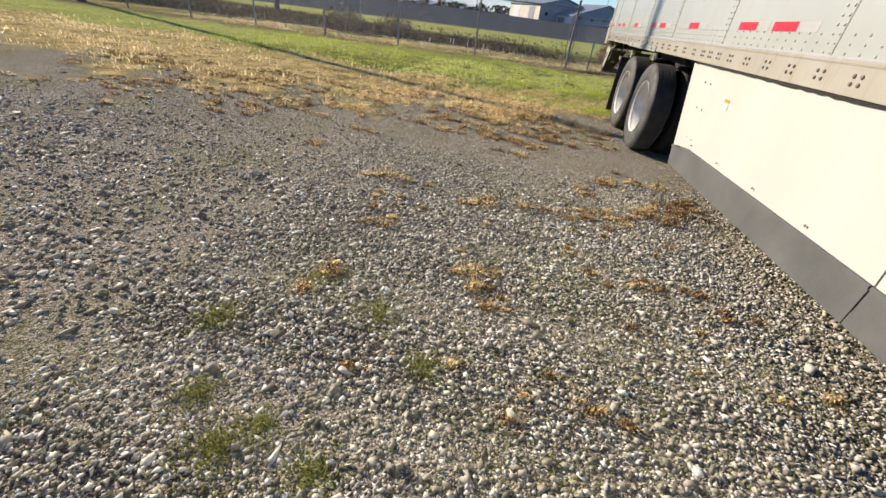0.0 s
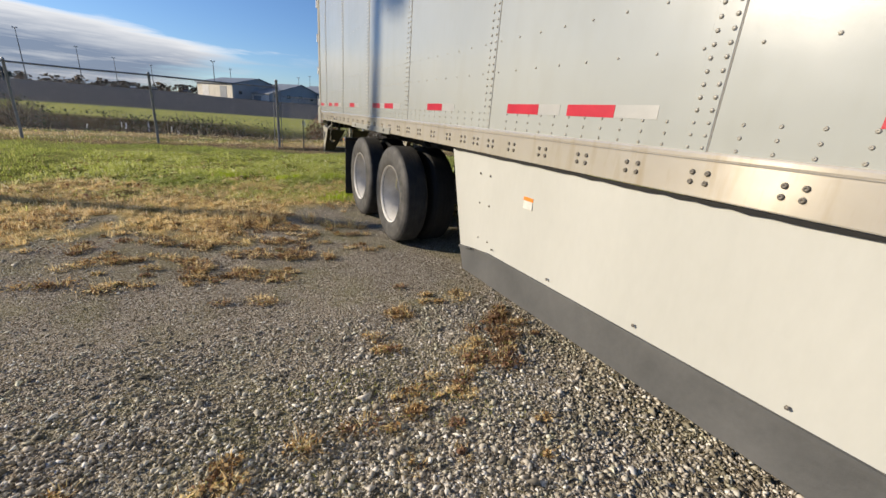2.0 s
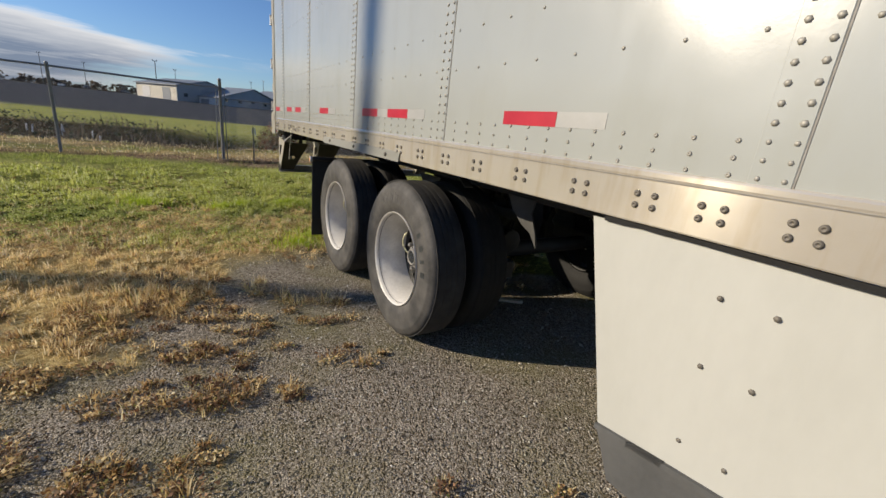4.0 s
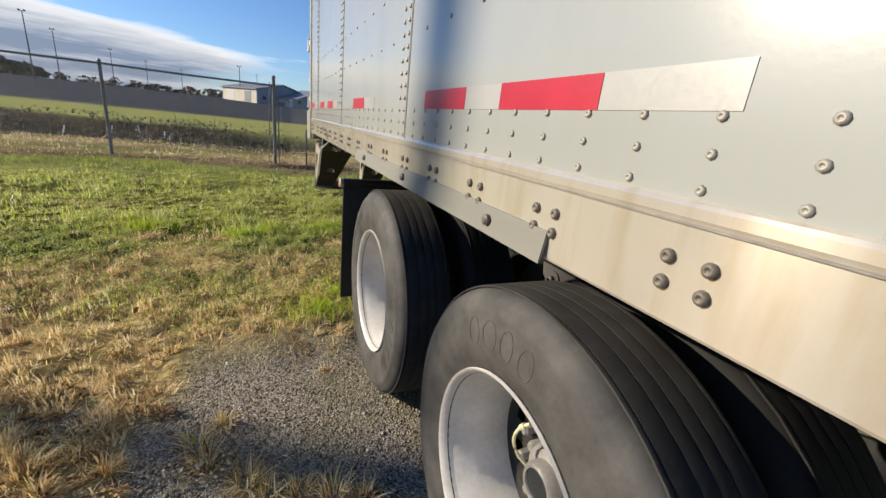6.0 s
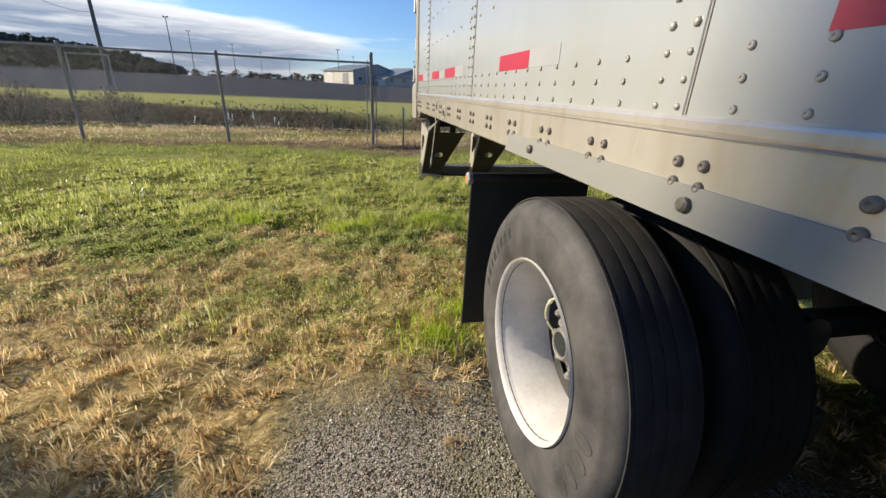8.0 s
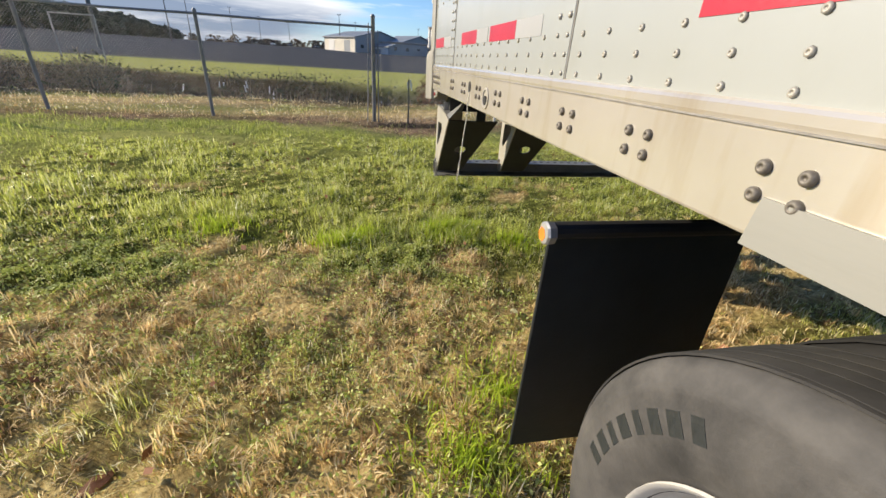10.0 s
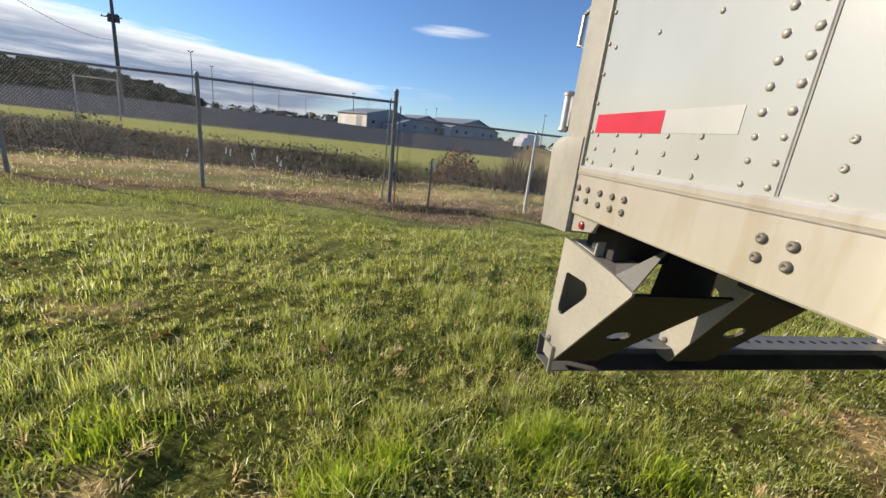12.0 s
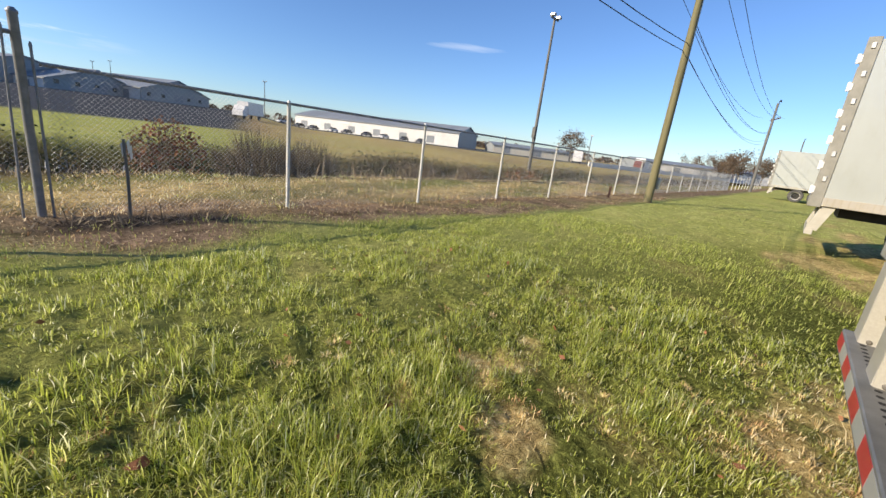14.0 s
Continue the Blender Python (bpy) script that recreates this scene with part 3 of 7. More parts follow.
def stones(name, n, x0, x1, y0, y1, size, mat, label, seed):
    """Angular stones: squashed, jittered octahedra lying on the ground."""
    r = np.random.default_rng(seed)
    x, y = r.uniform(x0, x1, n), r.uniform(y0, y1, n)
    keep = r.random(n) < zones(x, y)[0] * (1 - 0.45 * smooth(2.6, 4.6, y)) * fade(x, y)
    x, y = x[keep], y[keep]
    n = len(x)
    s = size * np.exp(r.normal(0, 0.36, n)) / 2 * (1 - 0.42 * smooth(2.4, 5.4, y))
    base = np.array([(1, 0, 0), (0, 1, 0), (-1, 0, 0), (0, -1, 0), (0, 0, 1), (0, 0, -1)], float)
    v = base[None] * r.uniform(0.6, 1.25, (n, 6, 1)) + r.normal(0, 0.30, (n, 6, 3))
    v[:, :, 0] *= r.uniform(0.75, 1.6, (n, 1))
    v[:, :, 2] *= r.uniform(0.5, 1.1, (n, 1))
    a = r.uniform(0, 6.28, n)
    c, q = np.cos(a)[:, None], np.sin(a)[:, None]
    v = np.stack([v[:, :, 0] * c - v[:, :, 1] * q, v[:, :, 0] * q + v[:, :, 1] * c, v[:, :, 2]], 2) * s[:, None, None]
    v += np.stack([x, y, height(x, y) + s * 0.25], 1)[:, None]
    f = np.array([(0, 1, 4), (1, 2, 4), (2, 3, 4), (3, 0, 4), (1, 0, 5), (2, 1, 5), (3, 2, 5), (0, 3, 5)])
    faces = (np.arange(n)[:, None, None] * 6 + f[None]).reshape(-1, 3)
    me = flat_mesh(name, v.reshape(-1, 3), faces, mat)
    return tagged(new(name, me), label, "gravel", kind="stuff")


def blades(name, x, y, lo, hi, width, lean, mat, label, category, seed, z=None, turn=None):
    """Bent grass blades at given places: a strip of two pieces, ending in a point."""
    r = np.random.default_rng(seed)
    n = len(x)
    h = r.uniform(lo, hi, n) if np.isscalar(lo) else lo
    a = r.uniform(0, 6.28, n) if turn is None else turn
    l = np.minimum(np.abs(r.normal(lean, lean * 0.5, n)), 0.985) * h
    b = a + 1.57 + r.normal(0, 0.4, n)
    w = width * r.uniform(0.6, 1.4, n)
    g = height(x, y) - 0.004 if z is None else z
    d = np.stack([np.cos(a), np.sin(a)], 1)
    e = np.stack([np.cos(b), np.sin(b)], 1)
    up = np.sqrt(np.maximum(h * h - np.minimum(l, 0.97 * h) ** 2, 0.0004))
    p0 = np.stack([x, y], 1)
    pm, pt = p0 + d * (l * 0.35)[:, None], p0 + d * l[:, None]
    v = np.zeros((n, 5, 3))
    v[:, 0, :2], v[:, 1, :2] = p0 - e * w[:, None] / 2, p0 + e * w[:, None] / 2
    v[:, 2, :2], v[:, 3, :2] = pm + e * w[:, None] / 2.4, pm - e * w[:, None] / 2.4
    v[:, 4, :2] = pt
    v[:, 0, 2] = v[:, 1, 2] = g
    v[:, 2, 2] = v[:, 3, 2] = g + up * 0.62
    v[:, 4, 2] = g + up
    k = np.arange(n) * 5
    tri = np.concatenate([np.stack([k, k + 1, k + 2], 1), np.stack([k, k + 2, k + 3], 1), np.stack([k + 3, k + 2, k + 4], 1)])
    me = flat_mesh(name, v.reshape(-1, 3), tri, mat)
    return tagged(new(name, me), label, category, kind="stuff")


def bunches(x, y, per, radius, seed, comb=None):
    """Blade places and directions for tufts: they fan outwards from each centre, or lie combed one way."""
    r = np.random.default_rng(seed)
    k = np.repeat(np.arange(len(x)), per)
    rad = (radius * np.exp(r.normal(0, 0.35, len(x))))[k]
    a, q = r.uniform(0, 6.28, len(k)), np.sqrt(r.random(len(k)))
    big = np.exp(r.normal(0, 0.28, len(x)))[k]
    turn = a + r.normal(0, 0.7, len(k)) if comb is None else r.uniform(0, 6.28, len(x))[k] + r.normal(0, comb, len(k))
    return x[k] + rad * q * np.cos(a), y[k] + rad * q * np.sin(a), turn, big


def leaves(name, x, y, z, size, mat, label, category, seed):
    """Small three-cornered leaf plates at given places, tilted at random."""
    r = np.random.default_rng(seed)
    n = len(x)
    s = size * r.uniform(0.6, 1.4, n)
    u = r.normal(0, 1, (n, 3))
    u[:, 2] *= 0.45
    u /= np.linalg.norm(u, axis=1)[:, None]
    w = np.cross(u, r.normal(0, 1, (n, 3)))
    w /= np.linalg.norm(w, axis=1)[:, None]
    p = np.stack([x, y, z], 1)
    v = np.stack([p + u * s[:, None], p + w * s[:, None] * 0.6, p - u * s[:, None] * 0.8, p - w * s[:, None] * 0.6], 1)
    k = np.arange(n) * 4
    me = flat_mesh(name, v.reshape(-1, 3), np.stack([k, k + 1, k + 2, k + 3], 1), mat)
    return tagged(new(name, me), label, category, kind="stuff")


M_STONE = island_surface("gravel_stones", [(0.0, (0.10, 0.090, 0.072)), (0.3, (0.30, 0.268, 0.217)), (0.6, (0.48, 0.436, 0.366)), (0.88, (0.66, 0.62, 0.55)), (1.0, (0.88, 0.855, 0.80))], 0.75, 0.3, 70.0, 0.0, (0.80, 0.83, 0.68))
M_MOSS = island_surface("moss_sprouts", [(0.0, (0.15, 0.15, 0.035)), (0.6, (0.30, 0.30, 0.08)), (1.0, (0.46, 0.44, 0.17))], 0.7, 0.2, 0, 0.3)
M_BLADE = island_surface("grass_green", [(0.0, (0.12, 0.135, 0.03)), (0.3, (0.43, 0.45, 0.09)), (0.6, (0.70, 0.70, 0.20)), (0.78, (0.82, 0.79, 0.37)), (1.0, (0.94, 0.91, 0.68))], 0.38, 0.5, 0, 0.55, (0.86, 0.87, 0.90))
M_TURF = island_surface("grass_fresh", [(0.0, (0.11, 0.125, 0.025)), (0.3, (0.41, 0.47, 0.07)), (0.66, (0.65, 0.68, 0.15)), (0.90, (0.80, 0.79, 0.32)), (1.0, (0.94, 0.92, 0.70))], 0.30, 0.6, 0, 0.6, (0.84, 0.86, 0.88))
M_MEADOW = island_surface("grass_meadow", [(0.0, (0.17, 0.20, 0.04)), (0.35, (0.36, 0.42, 0.07)), (0.7, (0.53, 0.575, 0.135)), (1.0, (0.66, 0.64, 0.27))], 0.5, 0.35, 0, 0.5, (0.85, 0.88, 0.9))
M_LUSH = island_surface("grass_lush", [(0.0, (0.28, 0.38, 0.03)), (0.6, (0.48, 0.60, 0.05)), (1.0, (0.64, 0.70, 0.12))], 0.6, 0.2, 0, 0.5)
M_STRAW = island_surface("grass_straw", [(0.0, (0.48, 0.33, 0.14)), (0.3, (0.80, 0.63, 0.30)), (0.65, (0.93, 0.79, 0.45)), (1.0, (0.96, 0.89, 0.63))], 0.5, 0.35, 0, 0.42, (0.86, 0.72, 0.56))
M_PALE = island_surface("grass_bleached", [(0.0, (0.52, 0.35, 0.16)), (0.4, (0.83, 0.64, 0.33)), (0.8, (0.93, 0.78, 0.47)), (1.0, (0.95, 0.87, 0.63))], 0.5, 0.35, 0, 0.45)
M_RUST = island_surface("weed_rust", [(0.0, (0.24, 0.14, 0.07)), (0.5, (0.53, 0.36, 0.18)), (0.8, (0.68, 0.49, 0.25)), (1.0, (0.78, 0.65, 0.38))], 0.65, 0.2, 0, 0.3, (0.65, 0.55, 0.45))
M_WEED = island_surface("weed_leaves", [(0.0, (0.12, 0.065, 0.032)), (0.3, (0.34, 0.20, 0.09)), (0.6, (0.60, 0.41, 0.19)), (0.85, (0.80, 0.61, 0.30)), (1.0, (0.86, 0.74, 0.46))], 0.6, 0.25, 0, 0.3, (0.7, 0.6, 0.5))
M_RUSTY = island_surface("weed_red_brown", [(0.0, (0.10, 0.055, 0.035)), (0.4, (0.24, 0.13, 0.075)), (0.8, (0.42, 0.26, 0.15)), (1.0, (0.62, 0.47, 0.30))], 0.65, 0.2, 0, 0.25, (0.7, 0.65, 0.6))
M_CLOVER = island_surface("clover_leaf", [(0.0, (0.22, 0.28, 0.055)), (0.5, (0.46, 0.52, 0.13)), (1.0, (0.68, 0.70, 0.32))], 0.6, 0.15, 0, 0.25)
M_TWIG = island_surface("dead_twigs", [(0.0, (0.07, 0.05, 0.034)), (0.5, (0.17, 0.13, 0.09)), (0.85, (0.30, 0.24, 0.16)), (1.0, (0.44, 0.35, 0.21))], 0.8, 0.2)
M_REDLEAF = island_surface("red_brown_leaves", [(0.0, (0.13, 0.045, 0.025)), (0.6, (0.24, 0.10, 0.05)), (1.0, (0.34, 0.17, 0.07))], 0.7, 0.3)
M_WOODS = island_surface("woods_foliage", [(0.0, (0.036, 0.046, 0.036)), (0.6, (0.068, 0.080, 0.060)), (1.0, (0.11, 0.115, 0.085))], 0.9, 0.1)
M_BRAMBLE = island_surface("bramble_leaves", [(0.0, (0.035, 0.045, 0.018)), (0.6, (0.07, 0.085, 0.032)), (1.0, (0.14, 0.12, 0.05))], 0.7, 0.3)
M_AUTUMN = island_surface("autumn_foliage", [(0.0, (0.07, 0.052, 0.038)), (0.6, (0.13, 0.093, 0.064)), (1.0, (0.20, 0.145, 0.095))], 0.9, 0.1)
M_BARK = surface("bark", (0.06, 0.05, 0.04), (0.12, 0.10, 0.08), 3.0, 0.85, 0, 0.4, 20.0)
M_DEADLEAF = island_surface("fallen_leaf", [(0.0, (0.16, 0.06, 0.03)), (1.0, (0.34, 0.17, 0.08))], 0.7, 0.3)


def scatter(n, x0, x1, y0, y1, weight, seed):
    r = np.random.default_rng(seed)
    x, y = r.uniform(x0, x1, n), r.uniform(y0, y1, n)
    keep = r.random(n) < weight(x, y)
    return x[keep], y[keep]


def build_cover():
    stones("gravel_stones", 82000, -3.0, 0.7, -0.1, 4.2, 0.0155, M_STONE, "loose crushed grey limestone gravel lying on the yard", 21)
    stones("gravel_stones", 52000, -3.2, 1.1, 4.2, 8.0, 0.0125, M_STONE, "loose crushed grey limestone gravel lying on the yard", 25)
    stones("gravel_stones", 420, -3.0, 0.5, 0.0, 4.5, 0.027, M_STONE, "scattered larger stones lying on the gravel", 26)
    stones("gravel_stones", 34000, -9.6, -3.0, -0.1, 7.2, 0.023, M_STONE, "loose crushed grey limestone gravel lying on the yard", 22)
    stones("gravel_stones", 6000, -8.0, 1.1, -2.0, -0.1, 0.022, M_STONE, "loose crushed grey limestone gravel lying on the yard", 23)
    stones("gravel_stones", 5000, 1.1, 2.4, -1.0, 7.0, 0.022, M_STONE, "loose crushed grey limestone gravel under the trailer", 24)

    # green turf
    def green(x, y):
        g, d, di, ya, sc = zones(x, y)
        return (1 - g) * (1 - 0.92 * d) * (1 - 0.9 * di)

    def lumps(x, y):
        return wave(x, y, 3.0, 31) + 0.7 * wave(x, y, 9.0, 39)

    r = np.random.default_rng(33)
    tall = ((-0.68, 9.95, 0.16, 1.2), (0.24, 10.15, 0.26, 1.25), (0.75, 9.95, 0.22, 1.15), (-0.1, 7.95, 0.28, 1.35), (-0.05, 8.25, 0.3, 1.25), (2.0, 12.2, 0.3, 1.4))

    def sward(n, x0, x1, y0, y1, wide, seed, label):
        x, y = scatter(n, x0, x1, y0, y1, lambda x, y: green(x, y) * np.clip(0.72 + 0.42 * lumps(x, y), 0.10, 1), seed)
        tuft = r.random(len(x)) < 0.055                  # half of the blades stand in small tufts
        tx, ty, turn, big = bunches(x[tuft], y[tuft], 11, 0.022, seed + 5)
        loose = ~tuft & (r.random(len(x)) < 0.45)
        ways = np.append(r.uniform(0, 6.28, int(loose.sum())), turn)
        size = np.append(np.full(int(loose.sum()), 0.85), 1.12 * big)
        x, y = np.append(x[loose], tx), np.append(y[loose], ty)
        up = smooth(9.75, 10.15, y + 0.25 * wave(x, y, 2.0, 45) - 0.1)
        hgt = (0.017 + 0.011 * up + (0.036 + 0.018 * up) * r.random(len(x)) ** 1.5) * np.clip(1 + 0.5 * lumps(x, y), 0.45, 2.0) * size
        for px, py, pr, k in tall:
            hgt = hgt * (1 + (k - 1) * smooth(1.3, 0.4, np.hypot(x - px, y - py) / pr))
        fresh = r.random(len(x)) < 0.12 + 0.88 * smooth(9.5, 10.5, y + 0.4 * wave(x, y, 1.5, 38))
        for some, mat, tone, lean, k in ((~fresh, M_BLADE, " with pale tips", 0.64, 1), (fresh, M_TURF, " of a fresher tone", 0.68, 2)):
            if some.any():
                blades("grass", x[some], y[some], hgt[some], 0, wide, lean, mat, label + tone, "grass", seed + k, turn=ways[some])

    sward(236000, -2.4, 2.7, 7.8, 12.2, 0.0036, 34, "short matted green winter grass")
    sward(60000, -4.5, -2.4, 7.8, 13.8, 0.0050, 132, "short matted green winter grass")
    sward(52000, -2.4, 4.2, 12.2, 14.6, 0.0050, 134, "short matted green winter grass")
    sward(20000, 2.7, 4.2, 9.0, 12.2, 0.006, 136, "short matted green winter grass")
    for px, py, pr, n in ((-0.69, 10.0, 0.11, 1300), (-0.50, 10.12, 0.10, 500), (0.22, 10.15, 0.15, 2000), (0.38, 10.2, 0.12, 700), (0.78, 9.95, 0.17, 520), (-0.12, 7.98, 0.2, 460), (0.1, 8.3, 0.2, 360), (-1.7, 10.3, 0.22, 500)):
        q, t = pr * np.abs(r.normal(0, 0.75, n)), r.uniform(0, 6.28, n)
        blades("grass", px + 1.3 * q * np.cos(t), py + q * np.sin(t), 0.04, 0.12, 0.0062, 0.45, M_LUSH, "lush bright green tuft of grass", "grass", int(n + 100 * pr + 10 * abs(px)))
    x, y = scatter(150000, -11.0, 9.0, 8.5, 16.2, lambda x, y: green(x, y) * np.clip(0.75 + 0.3 * lumps(x, y), 0.2, 1) * (1 - (np.abs(x + 0.15) < 4.35) * (y < 14.4)), 35)
    blades("grass", x, y, np.random.default_rng(36).uniform(0.03, 0.085, len(x)) * np.clip(1 + 0.4 * lumps(x, y), 0.5, 1.8), 0, 0.0066, 0.62, M_MEADOW, "short green winter grass", "grass", 36)
    x, y = scatter(26000, -24, 30, 8.0, 16.0, lambda x, y: green(x, y) * (np.abs(x + 1) > 10), 37)
    blades("grass", x, y, 0.025, 0.05, 0.012, 0.8, M_MEADOW, "short green winter grass", "grass", 38)

    # straw
    def straw(x, y):
        g, d, di, ya, sc = zones(x, y)
        return np.clip(d * (0.75 + 0.4 * wave(x, y, 3.5, 41)) + 0.13 * (1 - g) * (1 - di), 0, 1)
    x, y = scatter(42000, -4.2, 3.4, 5.4, 12.5, straw, 42)
    blades("dry_grass", x, y, 0.02, 0.06, 0.0044, 0.80, M_STRAW, "flattened straw-coloured dead grass", "dry grass", 43)
    x, y = scatter(4600, -4.4, 3.4, 5.0, 12.5, lambda x, y: straw(x, y) * np.clip(0.5 + 0.6 * wave(x, y, 6.0, 49), 0, 1), 40)
    x, y, turn, big = bunches(x, y, 34, 0.035, 41)
    blades("dry_grass", x, y, np.random.default_rng(42).uniform(0.02, 0.065, len(x)) * big * (1 - 0.3 * smooth(9.7, 10.4, y)), 0, 0.0046, 0.62, M_STRAW, "tufts of straw-coloured dead grass", "dry grass", 44, turn=turn)
    for n, mat, tone, seed in ((4200, M_PALE, "pale bleached", 240), (1000, M_RUST, "rust-brown", 250)):
        x, y = scatter(n, -3.6, 2.6, 6.0, 11.6, lambda x, y: straw(x, y) * smooth(-0.6, 0.3, wave(x, y, 5.5, seed)) * (1 - 0.93 * smooth(9.8, 10.6, y)), seed)
        x, y, turn, big = bunches(x, y, 24, 0.042, seed + 1, 0.5)
        blades("dry_grass", x, y, np.random.default_rng(seed + 2).uniform(0.03, 0.075, len(x)) * big, 0, 0.0056, 0.84, mat, tone + " combed-over tussocks of dead grass", "dry grass", seed + 3, turn=turn)
    x, y = scatter(2600, -4.4, 3.4, 6.2, 12.5, lambda x, y: straw(x, y) * smooth(-0.3, 0.5, wave(x, y, 4.5, 59)), 140)
    x, y, turn, big = bunches(x, y, 26, 0.035, 141)
    blades("dry_grass", x, y, np.random.default_rng(142).uniform(0.015, 0.05, len(x)) * big, 0, 0.0046, 0.75, M_RUST, "patches of rust-brown dead grass in the straw", "dry grass", 143, turn=turn)
    x, y = scatter(7000, -4.0, 3.0, 6.2, 11.5, lambda x, y: smooth(10.4, 9.7, y) * straw(x, y) * smooth(-0.3, 0.5, wave(x, y, 5.0, 48)), 144)
    blades("dry_grass", x, y, 0.05, 0.12, 0.0034, 1.2, M_PALE, "long bent pale straws lying on the turf", "dry grass", 145)
    x, y = scatter(42000, -16, 4, 4.8, 13.0, lambda x, y: straw(x, y) * np.clip(0.45 + 0.8 * wave(x, y * 1.8, 1.6, 49), 0.04, 1) * (x < -4.2), 44)
    blades("dry_grass", x, y, 0.03, 0.12, 0.013, 0.78, M_PALE, "flattened straw-coloured dead grass", "dry grass", 45)
    x, y = scatter(26000, -16, 22, 14.6, 18.5, lambda x, y: zones(x, y)[2] * np.clip(0.6 + 0.6 * wave(x, y, 2.2, 56), 0.1, 1) * (1 - bare(x, y)), 46)
    blades("dry_grass", x, y, 0.02, 0.07, 0.014, 0.9, M_RUST, "rust-brown dead grass along the fence line", "dry grass", 47)
    x, y = scatter(9000, -16, 22, 15.2, 17.4, lambda x, y: zones(x, y)[2] * np.clip(0.5 + 0.7 * wave(x, y, 1.7, 256), 0.05, 1) * (1 - bare(x, y)), 246)
    blades("dry_grass", x, y, 0.02, 0.06, 0.011, 0.9, M_PALE, "pale bleached dead grass along the fence line", "dry grass", 247)
    x, y = scatter(26000, -18, 24, 16.5, 22.0, lambda x, y: zones(x, y)[1] * 0.6 + 0.2, 57)
    blades("dry_grass", x, y, 0.03, 0.10, 0.014, 0.8, M_PALE, "pale dead grass behind the fence", "dry grass", 58)

    for n, mat, tone, seed in ((260, M_STRAW, "pale", 260), (380, M_RUST, "rust-brown", 270), (340, M_BLADE, "green", 280)):
        x, y = scatter(n, -16, 22, 16.6, 21.5, lambda x, y: np.clip(0.5 + 0.8 * wave(x, y, 1.1, seed), 0.05, 1), seed)
        x, y, turn, big = bunches(x, y, 26, 0.19, seed + 1)
        blades("rough_grass", x, y, np.random.default_rng(seed + 2).uniform(0.03, 0.12, len(x)) * big, 0, 0.012, 0.8, mat, tone + " rough grass tussocks behind the fence", "rough grass", seed + 3, turn=turn)

    # clover in the turf
    x, y = scatter(85000, -3.2, 1.4, 7.8, 10.9, lambda x, y: smooth(10.7, 9.9, y) * np.clip(green(x, y) + 0.22, 0, 1) * smooth(-0.5, 0.4, wave(x, y, 2.2, 51) + 0.6 * wave(x, y, 7.0, 50)), 52)
    leaves("clover", x, y, height(x, y) + rng.uniform(0.012, 0.042, len(x)), 0.0098, M_CLOVER, "low clover leaves among the grass", "clover", 53)
    x, y = scatter(260, -6, 4, 8.0, 14.0, lambda x, y: np.ones_like(x), 54)
    leaves("fallen_leaves", x, y, height(x, y) + 0.04, 0.028, M_DEADLEAF, "brown fallen leaves on the grass", "leaves", 55)

    # weeds that grow through the gravel: low mats of curled leaves with stray stems
    r = np.random.default_rng(61)
    mats = [(-2.47, 3.25, 1.5), (-2.36, 3.2, 1.0), (-1.75, 2.95, 0.8), (-1.54, 3.01, 0.9), (-1.27, 3.1, 1.1), (-1.0, 3.13, 1.1), (-0.74, 3.14, 0.9), (-2.21, 2.33, 0.7), (-1.54, 1.97, 1.2), (-1.48, 1.86, 0.8), (-1.4, 1.69, 0.5), (-0.42, 2.24, 0.8), (-0.21, 2.28, 0.7), (-2.28, 1.68, 0.6), (-2.33, 1.52, 0.7), (-0.79, 2.26, 0.4), (-0.66, 3.7, 0.9), (-1.18, 4.98, 1.5), (-1.38, 4.61, 1.1), (-0.73, 5.44, 1.6), (-1.8, 5.45, 1.6), (-1.84, 5.15, 1.0), (-2.4, 5.04, 1.2), (-2.65, 5.21, 1.5), (-2.62, 5.6, 1.5), (-2.78, 6.05, 1.7), (0.06, 4.19, 1.2), (-3.34, 4.52, 1.4), (-3.46, 3.8, 1.1), (-0.43, 4.06, 0.7), (-0.68, 3.28, 0.9)]
    for x, y, k in list(mats):                           # each of these has a few smaller ones beside it
        for _ in range(2):
            mats.append((x + r.normal(0, 0.10) * k, y + r.normal(0, 0.035) * k, k * r.uniform(0.35, 0.7)))
    for _ in range(900):                                 # chains of mats, drawn out sideways
        x, y = r.uniform(-9.0, -0.1), r.uniform(3.4, 7.4)
        if x > -0.95 and y > 6.4:
            continue
        if r.random() < smooth(3.4, 6.2, np.array(y)) * np.clip(0.5 + 0.5 * wave(np.array(x), np.array(y), 2.6, 67), 0.05, 1):
            for _ in range(r.integers(1, 4)):
                mats.append((x + r.normal(0, 0.17), y + r.normal(0, 0.05), r.uniform(0.3, 1.1)))
    belt = len(mats)
    for _ in range(44):                                  # a belt of dry stems along the foot of the skirt
        q = r.random()
        mats.append((-0.02 - 0.62 * (1 - q) ** 2 + 0.33 * q + r.normal(0, 0.08), 3.15 + 0.75 * q + r.normal(0, 0.10), r.uniform(0.4, 1.0)))
    for _ in range(40):                                  # scattered small ones nearer the start
        mats.append((r.uniform(-2.6, 0.25), r.uniform(0.9, 2.9), r.uniform(0.2, 0.4)))
    hue = r.random(len(mats))
    hue[belt:belt + 44] = np.where(hue[belt:belt + 44] < 0.6, 2.0, hue[belt:belt + 44])
    px, py, pk = np.array(mats).T
    every = hue < 9
